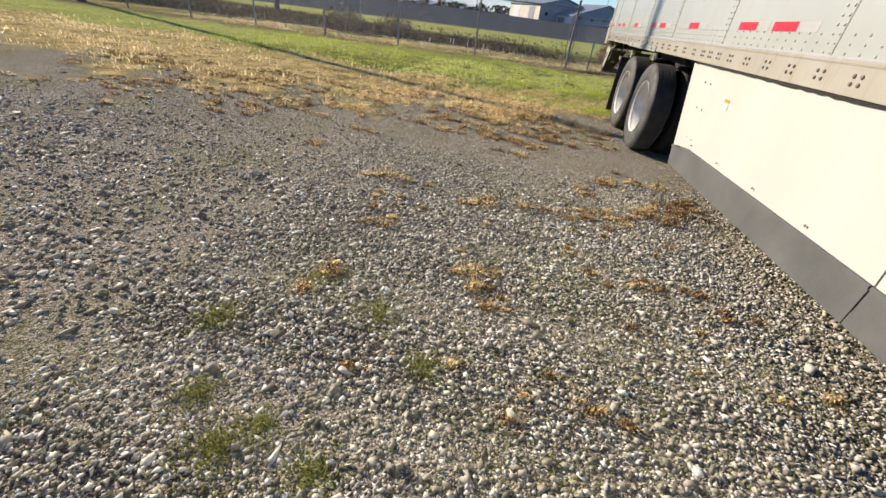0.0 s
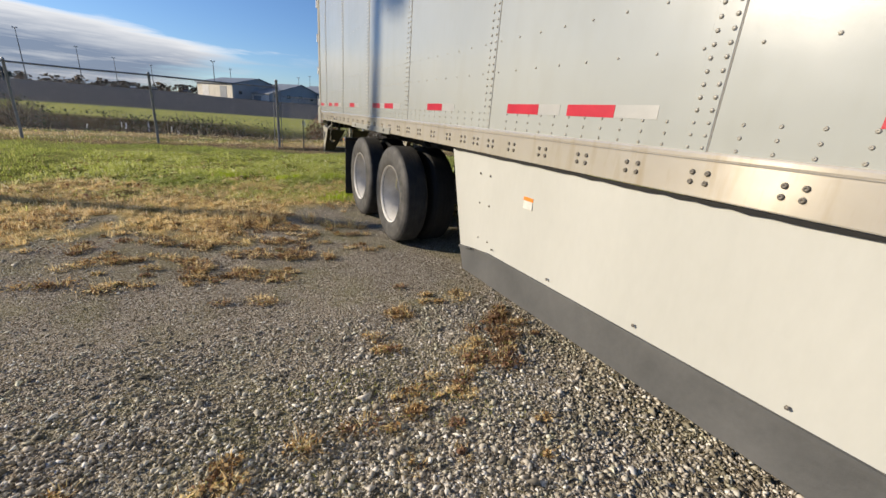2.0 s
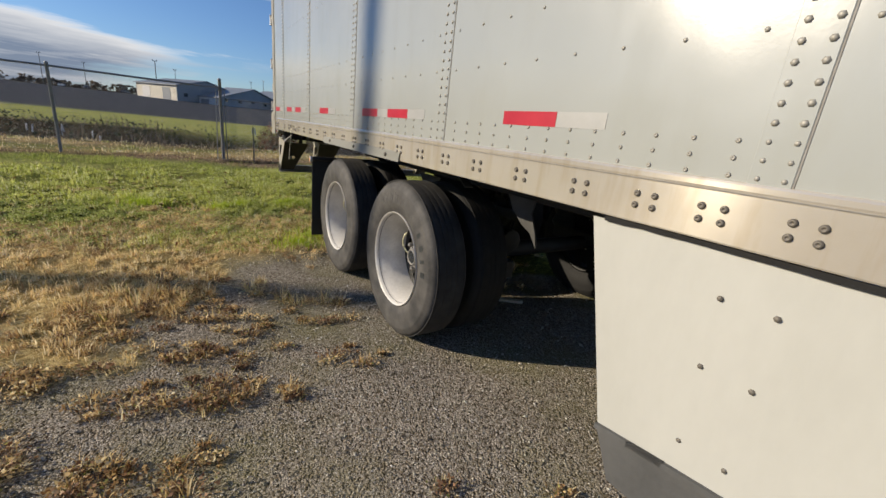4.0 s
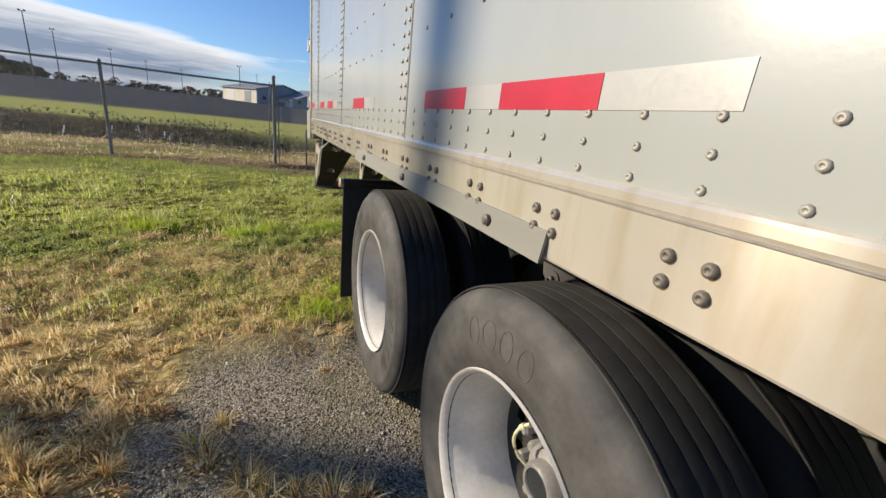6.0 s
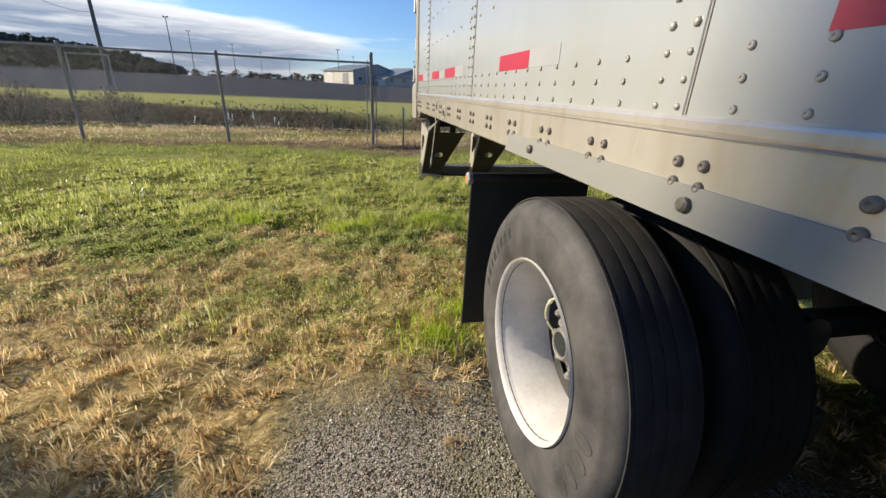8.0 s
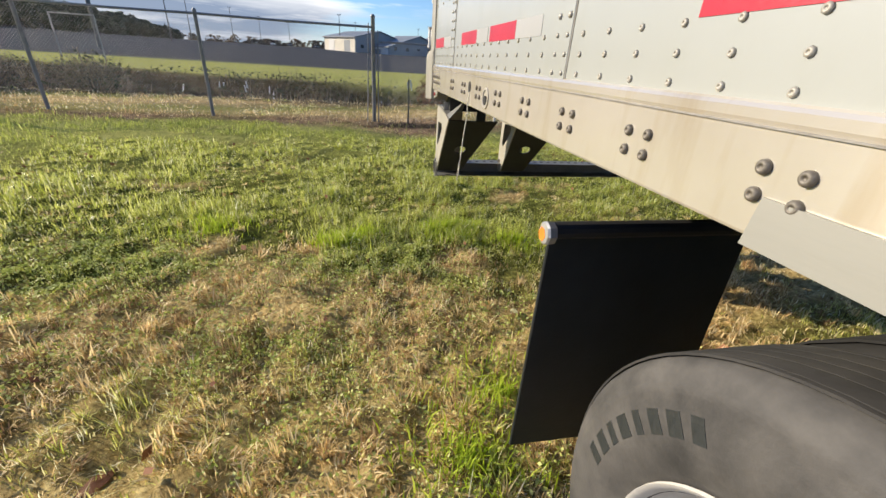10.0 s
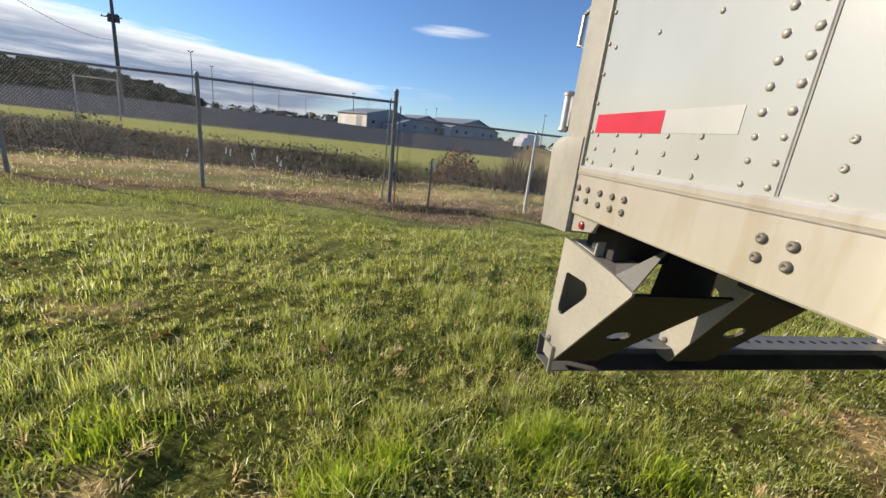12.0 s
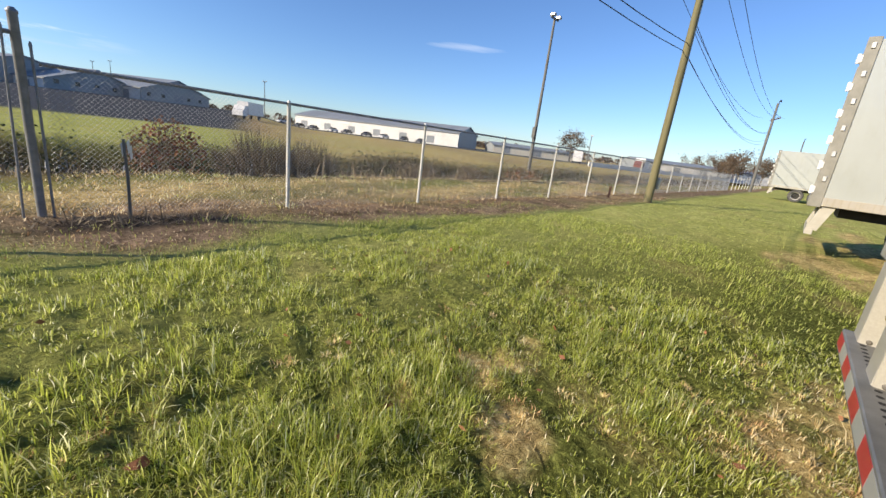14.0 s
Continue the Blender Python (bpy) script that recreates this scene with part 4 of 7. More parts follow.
    for some, per, mat, tone, size, lift, seed in ((hue < 0.5, 56, M_WEED, "rust-brown and straw-coloured", 0.0100, 0.038, 62), ((hue >= 0.5) & (hue < 0.75), 56, M_PALE, "pale straw-coloured", 0.0095, 0.034, 162), (hue >= 0.75, 60, M_RUSTY, "dull red-brown", 0.0100, 0.036, 262), (every, 20, M_TWIG, "dead dark brown", 0.0095, 0.014, 63), (every, 10, M_MOSS, "small green", 0.0075, 0.03, 69)):
        x, y, turn, big = bunches(px[some], py[some], per, 0.062, seed)
        k, cx, cy = [np.repeat(v[some], per) for v in (pk, px, py)]
        x, y = cx + (x - cx) * k * 1.45, cy + (y - cy) * k * 0.75
        leaves("weed_mats", x, y, height(x, y) + 0.006 + lift * r.random(len(x)) * np.clip(k, 0.5, 1.3), size, mat, tone + " curled leaves of low weed mats in the gravel", "weeds", seed + 8)
    for per, mat, tone, seed in ((24, M_WEED, "rust-brown", 64), (16, M_STRAW, "straw-coloured", 65)):
        x, y, turn, big = bunches(px, py, per, 0.048, seed)
        k = np.repeat(pk, per)
        blades("weed_stems", x, y, r.uniform(0.03, 0.10, len(x)) * np.clip(k, 0.5, 1.2), 0, 0.0042, 0.95, mat, tone + " flattened weed stems growing through the gravel", "weeds", seed + 5, turn=turn)
    # star-shaped tussocks where the gravel ends beside the wheels
    stars = [(-0.75, 6.83, 1.3), (-0.70, 6.74, 1.0), (-1.03, 6.78, 1.1), (-1.28, 6.84, 1.5), (-1.2, 6.72, 1.0), (-1.59, 6.97, 1.5), (-1.46, 6.76, 1.6), (-0.55, 6.61, 1.3), (-0.48, 6.52, 0.9), (-0.25, 6.44, 1.2), (-0.15, 6.38, 0.9), (-0.66, 6.93, 0.8), (-1.75, 6.8, 1.4), (-1.6, 6.6, 1.2), (-0.36, 6.5, 0.8), (-1.38, 6.95, 1.0)]
    px, py, pk = np.array(stars).T
    for per, mat, tone, seed in ((46, M_STRAW, "straw-coloured", 301), (40, M_WEED, "rust-brown", 302), (10, M_BLADE, "green", 303)):
        x, y, turn, big = bunches(px, py, per, 0.040, seed)
        k = np.repeat(pk, per)
        blades("weed_tussocks", x, y, r.uniform(0.05, 0.14, len(x)) * k * 0.9, 0, 0.0042, 0.80, mat, tone + " star-shaped grass tussocks on the gravel's edge", "weeds", seed + 5, turn=turn)
    x, y = scatter(15000, -3.2, 0.3, 0.5, 3.6, lambda x, y: smooth(0.3, 1.0, wave(x, y, 2.2, 64) + 0.4 * wave(x, y, 7.0, 68)) * 0.9, 65)
    for px, py, pr in ((-2.38, 0.82, 0.10), (-2.19, 0.66, 0.14), (-2.09, 0.77, 0.09), (-1.84, 0.66, 0.10), (-2.29, 1.66, 0.14), (-1.9, 1.45, 0.12), (-1.62, 1.2, 0.08), (-2.6, 1.2, 0.12)):
        n = int(5200 * pr)
        q, t = pr * np.abs(r.normal(0, 0.6, n)), r.uniform(0, 6.28, n)
        x, y = np.append(x, px + q * np.cos(t)), np.append(y, py + q * np.sin(t))
    blades("sprouts", x, y, 0.012, 0.036, 0.005, 0.7, M_MOSS, "tiny green sprouts between the stones", "weeds", 66)


build_cover()


# ---- ditch scrub and shrubs ----
def build_scrub():
    x, y = scatter(44000, -45, 60, 19.4, 31.0, lambda x, y: zones(x, y)[4] * (0.55 + 0.45 * wave(x, y, 0.5, 71)), 72)
    hh = np.random.default_rng(73).uniform(0.12, 0.62, len(x)) * np.clip(0.75 + 0.5 * wave(x, y, 1.4, 74) + 0.3 * wave(x, y, 4.0, 70), 0.25, 2.0)
    blades("ditch_scrub", x, y, hh, 0, 0.026, 0.8, M_TWIG, "dead brown brambles and weeds along the ditch", "scrub", 75)
    x, y = scatter(26000, -40, 45, 21.0, 30.5, lambda x, y: zones(x, y)[4] * smooth(-0.5, 0.4, wave(x, y, 0.6, 76) + 0.8 * smooth(24.5, 26.5, y) - 0.2), 77)
    leaves("ditch_leaves", x, y, height(x, y) + rng.uniform(0.03, 0.42, len(x)), 0.065, M_BRAMBLE, "dark green bramble leaves in the ditch", "scrub", 78)


def shrub(px, py, wide, tall, n, mat, label, seed, leafy=0):
    """A bush of many thin stems that fan out from one foot."""
    r = np.random.default_rng(seed)
    root = thing("shrub", label, "shrub", (px, py, float(height(np.array(px), np.array(py)))))
    bm = bmesh.new()
    for _ in range(n):
        a, q = r.uniform(0, 6.28), wide * math.sqrt(r.random())
        top = Vector((q * math.cos(a), q * math.sin(a), tall * r.uniform(0.55, 1.05) * (1 - 0.35 * (q / wide) ** 2)))
        foot = Vector((0.35 * top.x, 0.35 * top.y, 0))
        mid = foot.lerp(top, 0.5) + Vector(r.normal(0, 0.06, 3))
        tube(bm, [foot, mid, top], [0.012, 0.008, 0.003], 3, False)
        for _ in range(5):
            tip = mid.lerp(top, r.random()) + Vector(r.normal(0, 0.19, 3))
            tube(bm, [mid.lerp(top, 0.4 * r.random()), tip], [0.005, 0.0025], 3, False)
    part("branchwork", bm, M_TWIG, root)
    if leafy:
        rr = np.sqrt(r.random(leafy)) * wide
        a = r.uniform(0, 6.28, leafy)
        ob = leaves("foliage", rr * np.cos(a), rr * np.sin(a), tall * r.uniform(0.15, 1.0, leafy) * (1 - 0.4 * (rr / wide) ** 2), 0.055, mat, "", "", seed + 1)
        ob.parent = root
        for key in ("label", "category", "kind"):
            if key in ob:
                del ob[key]


build_scrub()
x, y = scatter(2600, -12, 20, 15.9, 18.2, lambda x, y: 0.3 + 0.7 * smooth(2.0, 0.6, np.hypot(x - 0.8, (y - 16.6) * 1.5)), 79)
blades("twig_litter", x, y, 0.04, 0.24, 0.010, 2.6, M_TWIG, "dead twigs and cut stems lying along the fence", "twigs", 80)
x, y = scatter(420, -0.4, 1.5, 15.95, 16.7, lambda x, y: bare(x, y), 88)
blades("twig_litter", x, y, 0.10, 0.36, 0.013, 2.6, M_TWIG, "heap of dead twigs on bare soil beside the corner post", "twigs", 89)
shrub(5.1, 23.6, 1.7, 2.1, 420, M_TWIG, "leafless grey-brown thicket beside the ditch", 81)
shrub(7.0, 24.2, 1.4, 1.8, 300, M_TWIG, "leafless grey-brown thicket beside the ditch", 82)
shrub(2.2, 22.0, 0.85, 1.6, 80, M_REDLEAF, "low shrub with red-brown withered leaves", 83, 950)
shrub(-8.5, 21.6, 0.95, 1.25, 130, M_BRAMBLE, "grey-brown leafless bush behind the fence", 180, 260)
shrub(-10.9, 20.8, 1.0, 1.3, 130, M_BRAMBLE, "grey-brown leafless bush behind the fence", 182, 200)
shrub(-12.6, 25.5, 1.1, 1.7, 90, M_TWIG, "leafless brown bush on the ditch bank", 84, 60)
shrub(-15.5, 26.5, 0.9, 1.5, 70, M_TWIG, "leafless brown bush on the ditch bank", 85)
shrub(-10.2, 26.0, 0.8, 1.2, 60, M_TWIG, "leafless brown bush on the ditch bank", 86)
shrub(20.2, 23.0, 1.3, 1.2, 60, M_REDLEAF, "low shrub with red-brown withered leaves", 183, 620)
shrub(11.2, 22.6, 1.1, 1.0, 80, M_TWIG, "low withered thicket along the ditch", 184, 60)
shrub(15.6, 23.4, 1.2, 1.0, 80, M_TWIG, "low withered thicket along the ditch", 185, 60)
shrub(13.5, 21.5, 0.6, 0.9, 40, M_TWIG, "low withered bush behind the fence", 87)

# ---- the white box trailer beside the path ----
SEAMS = [9.282, 7.986, 6.652, 5.325, 3.908, 2.537] + [2.537 - 1.34 * k for k in range(1, 7)]   # panel joints along the side
ANCHORS = {9: 9.855, 8: 9.203, 7: 7.935, 6: 6.567, 4: 5.24, 3: 3.73, 2: 2.449}   # first rivet of a panel
FRONT, REAR, WIDE = -6.15, 9.92, 2.6
SIDE_LOW, SIDE_TOP = 1.322, 4.02
WHEELS_Y, AXLE_Z, TYRE_R = (5.865, 7.15), 0.523, 0.527


def wheel(parent, y, z, R, outward, x_face, label="", detail=True, in_shade=False):
    """Rim with its tyre, hub, air hose; the outer face at x_face looks along outward (-1 or 1)."""
    o = -outward                                        # inwards
    seg = 72 if detail else 40
    c = (x_face, y, z)
    k = R / 0.52
    bm = bmesh.new()
    prof = [(0.298, 0.030), (0.306, 0.014), (0.312, 0.010), (0.314, 0.018), (0.305, 0.034), (0.292, 0.050), (0.284, 0.085), (0.270, 0.115), (0.266, 0.252), (0.276, 0.256), (0.280, 0.12), (0.290, 0.06)]
    lathe(bm, [(r * k, o * a) for r, a in prof], c, "x", 56, True)
    # inner wheels take near-black rim, disc and rubber colours, standing for shade
    w = part("wheel", bm, M_DARK if in_shade else M_RIM, parent, label or "white-painted dished steel wheel", smooth=40)
    bm = bmesh.new()                                     # disc with hand holes, set deep in the rim
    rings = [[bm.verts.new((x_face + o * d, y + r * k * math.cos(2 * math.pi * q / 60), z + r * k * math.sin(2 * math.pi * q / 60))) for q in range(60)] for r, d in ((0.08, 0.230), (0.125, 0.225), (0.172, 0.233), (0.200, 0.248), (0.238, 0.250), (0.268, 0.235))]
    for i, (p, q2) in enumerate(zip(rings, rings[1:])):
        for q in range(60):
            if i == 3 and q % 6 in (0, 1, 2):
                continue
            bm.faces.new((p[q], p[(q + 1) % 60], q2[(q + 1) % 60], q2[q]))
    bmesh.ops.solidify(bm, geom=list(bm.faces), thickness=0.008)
    # dark grey puts the shade deep in the rim into the disc's colour
    part("wheel_disc", bm, M_DARK if in_shade else M_CHASSIS, w, "disc with round hand holes, coloured dark for shade", smooth=40)
    # tyre
    bm = bmesh.new()
    T = 0.275
    prof = [(0.296, 0.034), (0.318, 0.020), (0.345, 0.006), (0.385, 0.000), (0.425, 0.002), (0.455, 0.008), (0.470, 0.008), (0.474, 0.012), (0.492, 0.018), (0.508, 0.034), (0.515, 0.052)]
    lathe(bm, [(r * k, o * a) for r, a in prof] + [(r * k, o * (T - a)) for r, a in prof[::-1]], c, "x", seg, True)
    part("tyre", bm, M_BLACK if in_shade else M_TYRE, w, "worn black rubber tyre with dusty sidewall", smooth=45)
    bm = bmesh.new()                                     # tread ribs
    edges = (0.040, 0.053, 0.100, 0.1375, 0.175, 0.222, 0.235)
    for a, b in zip(edges, edges[1:]):
        g = 0.0012
        lathe(bm, [(0.515 * k, o * (a + g)), (0.5195 * k, o * (a + g)), (0.520 * k, o * (a + g + 0.004)), (0.520 * k, o * (b - g - 0.004)), (0.5195 * k, o * (b - g)), (0.515 * k, o * (b - g))], c, "x", seg, True)
    part("tread", bm, M_BLACK if in_shade else M_TREAD, w, "ribbed tread", smooth=45)
    if not detail:
        return w
    ring = [(math.cos(6.2832 * q / 18), math.sin(6.2832 * q / 18)) for q in range(18)]
    middle, depth = 0.410 * k, [(r * k, a) for r, a in prof[:7]]

    def moulded(bm, name, mat, label):                   # lies on the curve of the sidewall
        for v in bm.verts:
            v.co.x += np.interp(math.hypot(v.co.y, v.co.z + middle), [r for r, a in depth], [a for r, a in depth])
        return part(name, bm, mat, w, label)

    def placed(ob, a, wide):
        ob.matrix_basis = Matrix.Translation((x_face, y, z)) @ Matrix.Rotation(-a * outward, 4, "X") @ Matrix.Translation((0, 0, middle)) @ Matrix.Diagonal((1, wide, 1, 1))

    rear = y > 6.5
    bm = bmesh.new()                                     # raised ring marks on the sidewall
    plate_with_hole(bm, [(0.029 * u, 0.036 * v) for u, v in ring], [(0.0265 * u, 0.0335 * v) for u, v in ring], "x", -0.0011, 0.004)
    mark = moulded(bm, "sidewall_mark", M_TYRE, "raised rubber mark")
    for i, a in enumerate([(1.55 if rear else -0.42) + 0.175 * q for q in range(4)]):
        placed(mark if i == 0 else part("sidewall_mark", mark.data, None, w), a, 0.85 + 0.2 * (i % 3 == 1))
    bm = bmesh.new()                                     # dark moulded bars in place of lettering
    for lo, hi in ((-0.021, -0.010), (-0.010, 0.0), (0.0, 0.010), (0.010, 0.021)):
        prism(bm, [(-0.016, lo), (0.016, lo), (0.016, hi), (-0.016, hi)], "x", -0.0009, 0.004)
    bar = moulded(bm, "sidewall_bar", M_FLAP, "dark moulded bar")
    for i, a in enumerate([-1.42 + 0.118 * q for q in range(8)] if rear else [0.92 + 0.19 * q for q in range(4)]):
        placed(bar if i == 0 else part("sidewall_bar", bar.data, None, w), a, (0.8, 1.0, 0.7, 1.05, 0.65, 0.9, 1.0, 0.8)[i])
    bm = bmesh.new()                                     # hub
    lathe(bm, [(0.118, o * 0.255), (0.112, o * 0.230), (0.098, o * 0.215), (0.092, o * 0.190), (0.080, o * 0.180)], c, "x", 32)
    part("hub", bm, M_HUB, w, "cast metal hub", smooth=40)
    bm = bmesh.new()
    lathe(bm, [(0.016, o * 0.230), (0.016, o * 0.193), (0.011, o * 0.187)], (0, 0, 0), "x", 8)
    hub_bolt = bm
    for i in range(6):
        a = 2 * math.pi * i / 6 + 0.3
        stud = part("hub_bolt", hub_bolt, M_HUB, w, "", smooth=40)
        hub_bolt = stud.data
        stud.location = (x_face, y + 0.098 * math.cos(a), z + 0.098 * math.sin(a))
    bm = bmesh.new()
    lathe(bm, [(0.062, o * 0.19), (0.060, o * 0.153), (0.052, o * 0.143), (0.046, o * 0.145), (0.044, o * 0.151)], c, "x", 28)
    part("hub_cap", bm, M_HUB, w, "round hub cap", smooth=40)
    bm = bmesh.new()
    lathe(bm, [(0.043, o * 0.16), (0.043, o * 0.1495)], c, "x", 24)
    part("oil_window", bm, M_GLASS_DARK, w, "dark oil window")
    bm = bmesh.new()
    lathe(bm, [(0.017, o * 0.23), (0.016, o * 0.200), (0.010, o * 0.192)], (0, 0, 0), "x", 6)
    nut = part("wheel_nut", bm, M_HUB, w, "steel wheel nut")
    for i in range(10):
        a = 2 * math.pi * (i + 0.5) / 10
        ob = nut if i == 0 else part("wheel_nut", nut.data, None, w)
        ob.location = (x_face, y + 0.145 * math.cos(a), z + 0.145 * math.sin(a))
    bm = bmesh.new()                                     # air line from the hub to the valve
    pts = []
    for i in range(12):
        s = i / 11
        a = 2.9 - 1.1 * s
        r = 0.060 + 0.115 * s
        pts.append((x_face + o * (0.152 - 0.02 * math.sin(3.14 * s) - 0.03 * s), y - outward * r * math.cos(a) * -1, z + r * math.sin(a)))
    tube(bm, pts, 0.0045, 8)
    tube(bm, [pts[9], pts[10]], 0.008, 8)
    part("air_hose", bm, M_HOSE, w, "pale air hose")
    return w


def build_trailer():
    root = thing("semi_trailer", "white riveted aluminium box trailer with side skirt, parked on the gravel", "trailer")
    rivet, bolt = rivet_mesh("rivet", 0.0066, 0.0042, M_RIVET), rivet_mesh("bolt", 0.0098, 0.0075, M_BOLT, 12)
    # side sheets, one between each two joints
    edges = [REAR - 0.02] + SEAMS + [FRONT]
    panels = []
    for hi, lo in zip(edges, edges[1:]):
        ob = part("side_panel", boxed(0.0, 0.03, lo + 0.0015, hi - 0.0015, SIDE_LOW, SIDE_TOP, 0.001, 1), M_WHITE, root)
        panels.append((lo, hi, ob))
    for s in SEAMS:
        part("lap_strip", boxed(-0.0035, 0.0, s + 0.002, s + 0.086, SIDE_LOW + 0.004, SIDE_TOP, 0.0012, 1), M_WHITE, root)
        part("joint", boxed(-0.0016, 0.001, s - 0.0022, s + 0.0022, SIDE_LOW + 0.004, SIDE_TOP), M_SEAM, root)
    far_rivets = []
    for lo, hi, ob in panels:
        y = ANCHORS.get(int(hi - 0.4), hi - 0.085)
        while y > lo + 0.11:
            for z in (1.421, 1.381, 1.341):
                if y > 2.0:
                    part("rivet", rivet, None, ob, loc=(0.0, y, z))
                else:
                    far_rivets.append((0, y, z))
            y -= 0.0965 if hi > 8 else 0.1003 if hi > 4 else 0.1022
    big_rivets = []
    for s in SEAMS:
        for i in range(56):
            for dy in (0.017, 0.068):
                (far_rivets if i < 3 else big_rivets).append((-0.0035, s + dy, 1.341 + 0.0403 * i * (1 if i < 38 else 1.12)))
    for i in range(92):
        y = 9.853 - 0.176 * i
        if min(abs(y - s - 0.04) for s in SEAMS) > 0.06:
            for z in (1.655, 1.822, 2.35, 2.9, 3.5):
                far_rivets.append((0, y, z))
    for i in range(33):
        far_rivets.append((-0.001, 9.888, 1.35 + 0.08 * i))
    rivets_joined("seam_riveting", big_rivets, 0.0082, 0.0055, M_RIVET, root, "double rows of large rivets along the joints")
    rivets_joined("riveting", far_rivets, 0.0064, 0.0042, M_RIVET, root, "rows of small painted rivets")
    # lower rail with its lip, and the bolts that hold the cross beams
    bm = bmesh.new()
    prism(bm, [(0.03, 1.177), (-0.004, 1.177), (-0.006, 1.181), (-0.006, 1.303), (-0.0075, 1.306), (-0.0090, 1.310), (-0.0090, 1.322), (-0.006, 1.327), (0.0, 1.330), (0.03, 1.331)], "y", FRONT, REAR - 0.005)
    part("bottom_rail", bm, M_ALU, root, "brushed aluminium lower rail, stained")
    part("joint", boxed(-0.0095, -0.003, FRONT, REAR - 0.01, 1.3015, 1.3040), M_SEAM, root)
    far_bolts = []
    groups = [5.02 + 0.2645 * k for k in range(0, 17)] + [4.735, 4.45, 4.22, 4.045, 3.86, 3.637, 3.363, 3.083] + [2.81 - 0.274 * k for k in range(0, 32)]
    for g in groups:
        for dy in (-0.026, 0.026):
            for z in (1.260, 1.227):
                if g > 0.4:
                    part("bolt", bolt, None, root, loc=(-0.006, g + dy, z))
                else:
                    far_bolts.append((-0.006, g + dy, z))
    for y in (9.888, 9.834, 9.768, 9.708, 9.655):
        for z in (1.260, 1.227):
            part("bolt", bolt, None, root, loc=(-0.006, y, z))
    rivets_joined("rail_bolts", far_bolts, 0.012, 0.009, M_BOLT, root, "groups of four steel bolts")
    # openings in the rail
    bm = bmesh.new()
    lathe(bm, [(0.040, -0.006), (0.039, -0.010), (0.030, -0.011), (0.028, -0.007), (0.001, -0.007)], (0, 8.605, 1.232), "x", 28)
    part("grommet", bm, M_GUARD, root, "round grey grommet", smooth=40)
    bm = bmesh.new()
    lathe(bm, [(0.017, -0.0125), (0.017, -0.008)], (0, 8.598, 1.224), "x", 20)
    part("rail_hole", bm, M_BLACK, root, "dark hole in the grommet")
    bm = bmesh.new()
    lathe(bm, [(0.023, -0.0075), (0.023, -0.004)], (0, 8.872, 1.256), "x", 18)
    part("rail_hole", bm, M_BLACK, root, "small dark hole")
    # red and white reflective pieces
    for y1, single in ((9.873, 1), (9.125, 0), (8.652, 1), (7.61, 1), (6.476, 0), (6.03, 1), (4.888, 1), (3.731, 0), (3.236, 1), (2.14, 1), (0.98, 0), (0.49, 1), (-0.6, 1), (-1.76, 0), (-2.25, 1), (-3.35, 1), (-4.5, 0), (-5.0, 1)):
        part("reflective_tape", boxed(-0.0012, 0.0005, y1 - 0.281, y1, 1.426, 1.477), M_RED, root, "red reflective tape")
        part("reflective_tape", boxed(-0.0011, 0.0005, y1 - (0.485 if single else 0.445), y1 - 0.2825, 1.426, 1.477), M_TAPE, root, "silvery white reflective tape")
    # remnant of a peeled-off sign: dark outlines on the sheet
    bm = bmesh.new()
    for pts in ([(2.10, 1.86), (2.00, 1.96), (1.86, 2.02), (1.70, 2.10)], [(2.10, 1.86), (2.075, 1.82), (2.05, 1.79)], [(1.99, 1.74), (2.01, 1.765), (1.99, 1.79), (1.90, 1.83), (1.75, 1.86)], [(1.99, 1.74), (1.96, 1.71), (1.90, 1.66)]):
        for a, b in zip(pts, pts[1:]):
            tube(bm, [(0.0, *a), (0.0, *b)], 0.0035, 4)
    rr = random.Random(5)
    for _ in range(26):
        y, z = rr.uniform(2.09, 2.22), rr.uniform(1.795, 1.865)
        w = rr.uniform(0.005, 0.016)
        box(bm, -0.001, 0.001, y, y + w * 1.6, z, z + w * 0.7)
    part("sign_remnant", bm, M_SEAM, root, "dark traces of a peeled-off sign")
    # roof, far side, front, floor
    part("top_rail", boxed(-0.008, 0.05, FRONT, REAR, SIDE_TOP, SIDE_TOP + 0.09, 0.006), M_ALU, root)
    part("roof", boxed(0.0, WIDE, FRONT, REAR, SIDE_TOP + 0.05, SIDE_TOP + 0.085), M_WHITE, root)
    part("side_wall", boxed(WIDE - 0.03, WIDE, FRONT, REAR, 1.18, SIDE_TOP + 0.05), M_WHITE, root)
    part("front_wall", boxed(0.03, WIDE - 0.03, FRONT, FRONT + 0.04, 1.18, SIDE_TOP + 0.05), M_WHITE, root)
    part("floor_deck", boxed(0.03, WIDE - 0.03, FRONT + 0.04, REAR, 1.285, 1.325), M_CHASSIS, root)
    for g in groups:
        bm = bmesh.new()
        prism(bm, [(g - 0.03, 1.284), (g + 0.03, 1.284), (g + 0.03, 1.278), (g + 0.004, 1.276), (g + 0.004, 1.194), (g + 0.03, 1.192), (g + 0.03, 1.186), (g - 0.03, 1.186), (g - 0.03, 1.192), (g - 0.004, 1.194), (g - 0.004, 1.276), (g - 0.03, 1.278)], "x", 0.032, WIDE - 0.032)
        part("cross_beam", bm, M_DARK, root)
    # side skirt: sheets with a hanging rubber strip
    def skirt_low(y):
        return 0.455 + 0.055 * min(1.0, (4.225 - y) / 0.35) + 0.027 * max(0.0, 3.9 - y)

    def strip_low(y):
        return 0.292 + 0.036 * max(0.0, 4.1 - y)

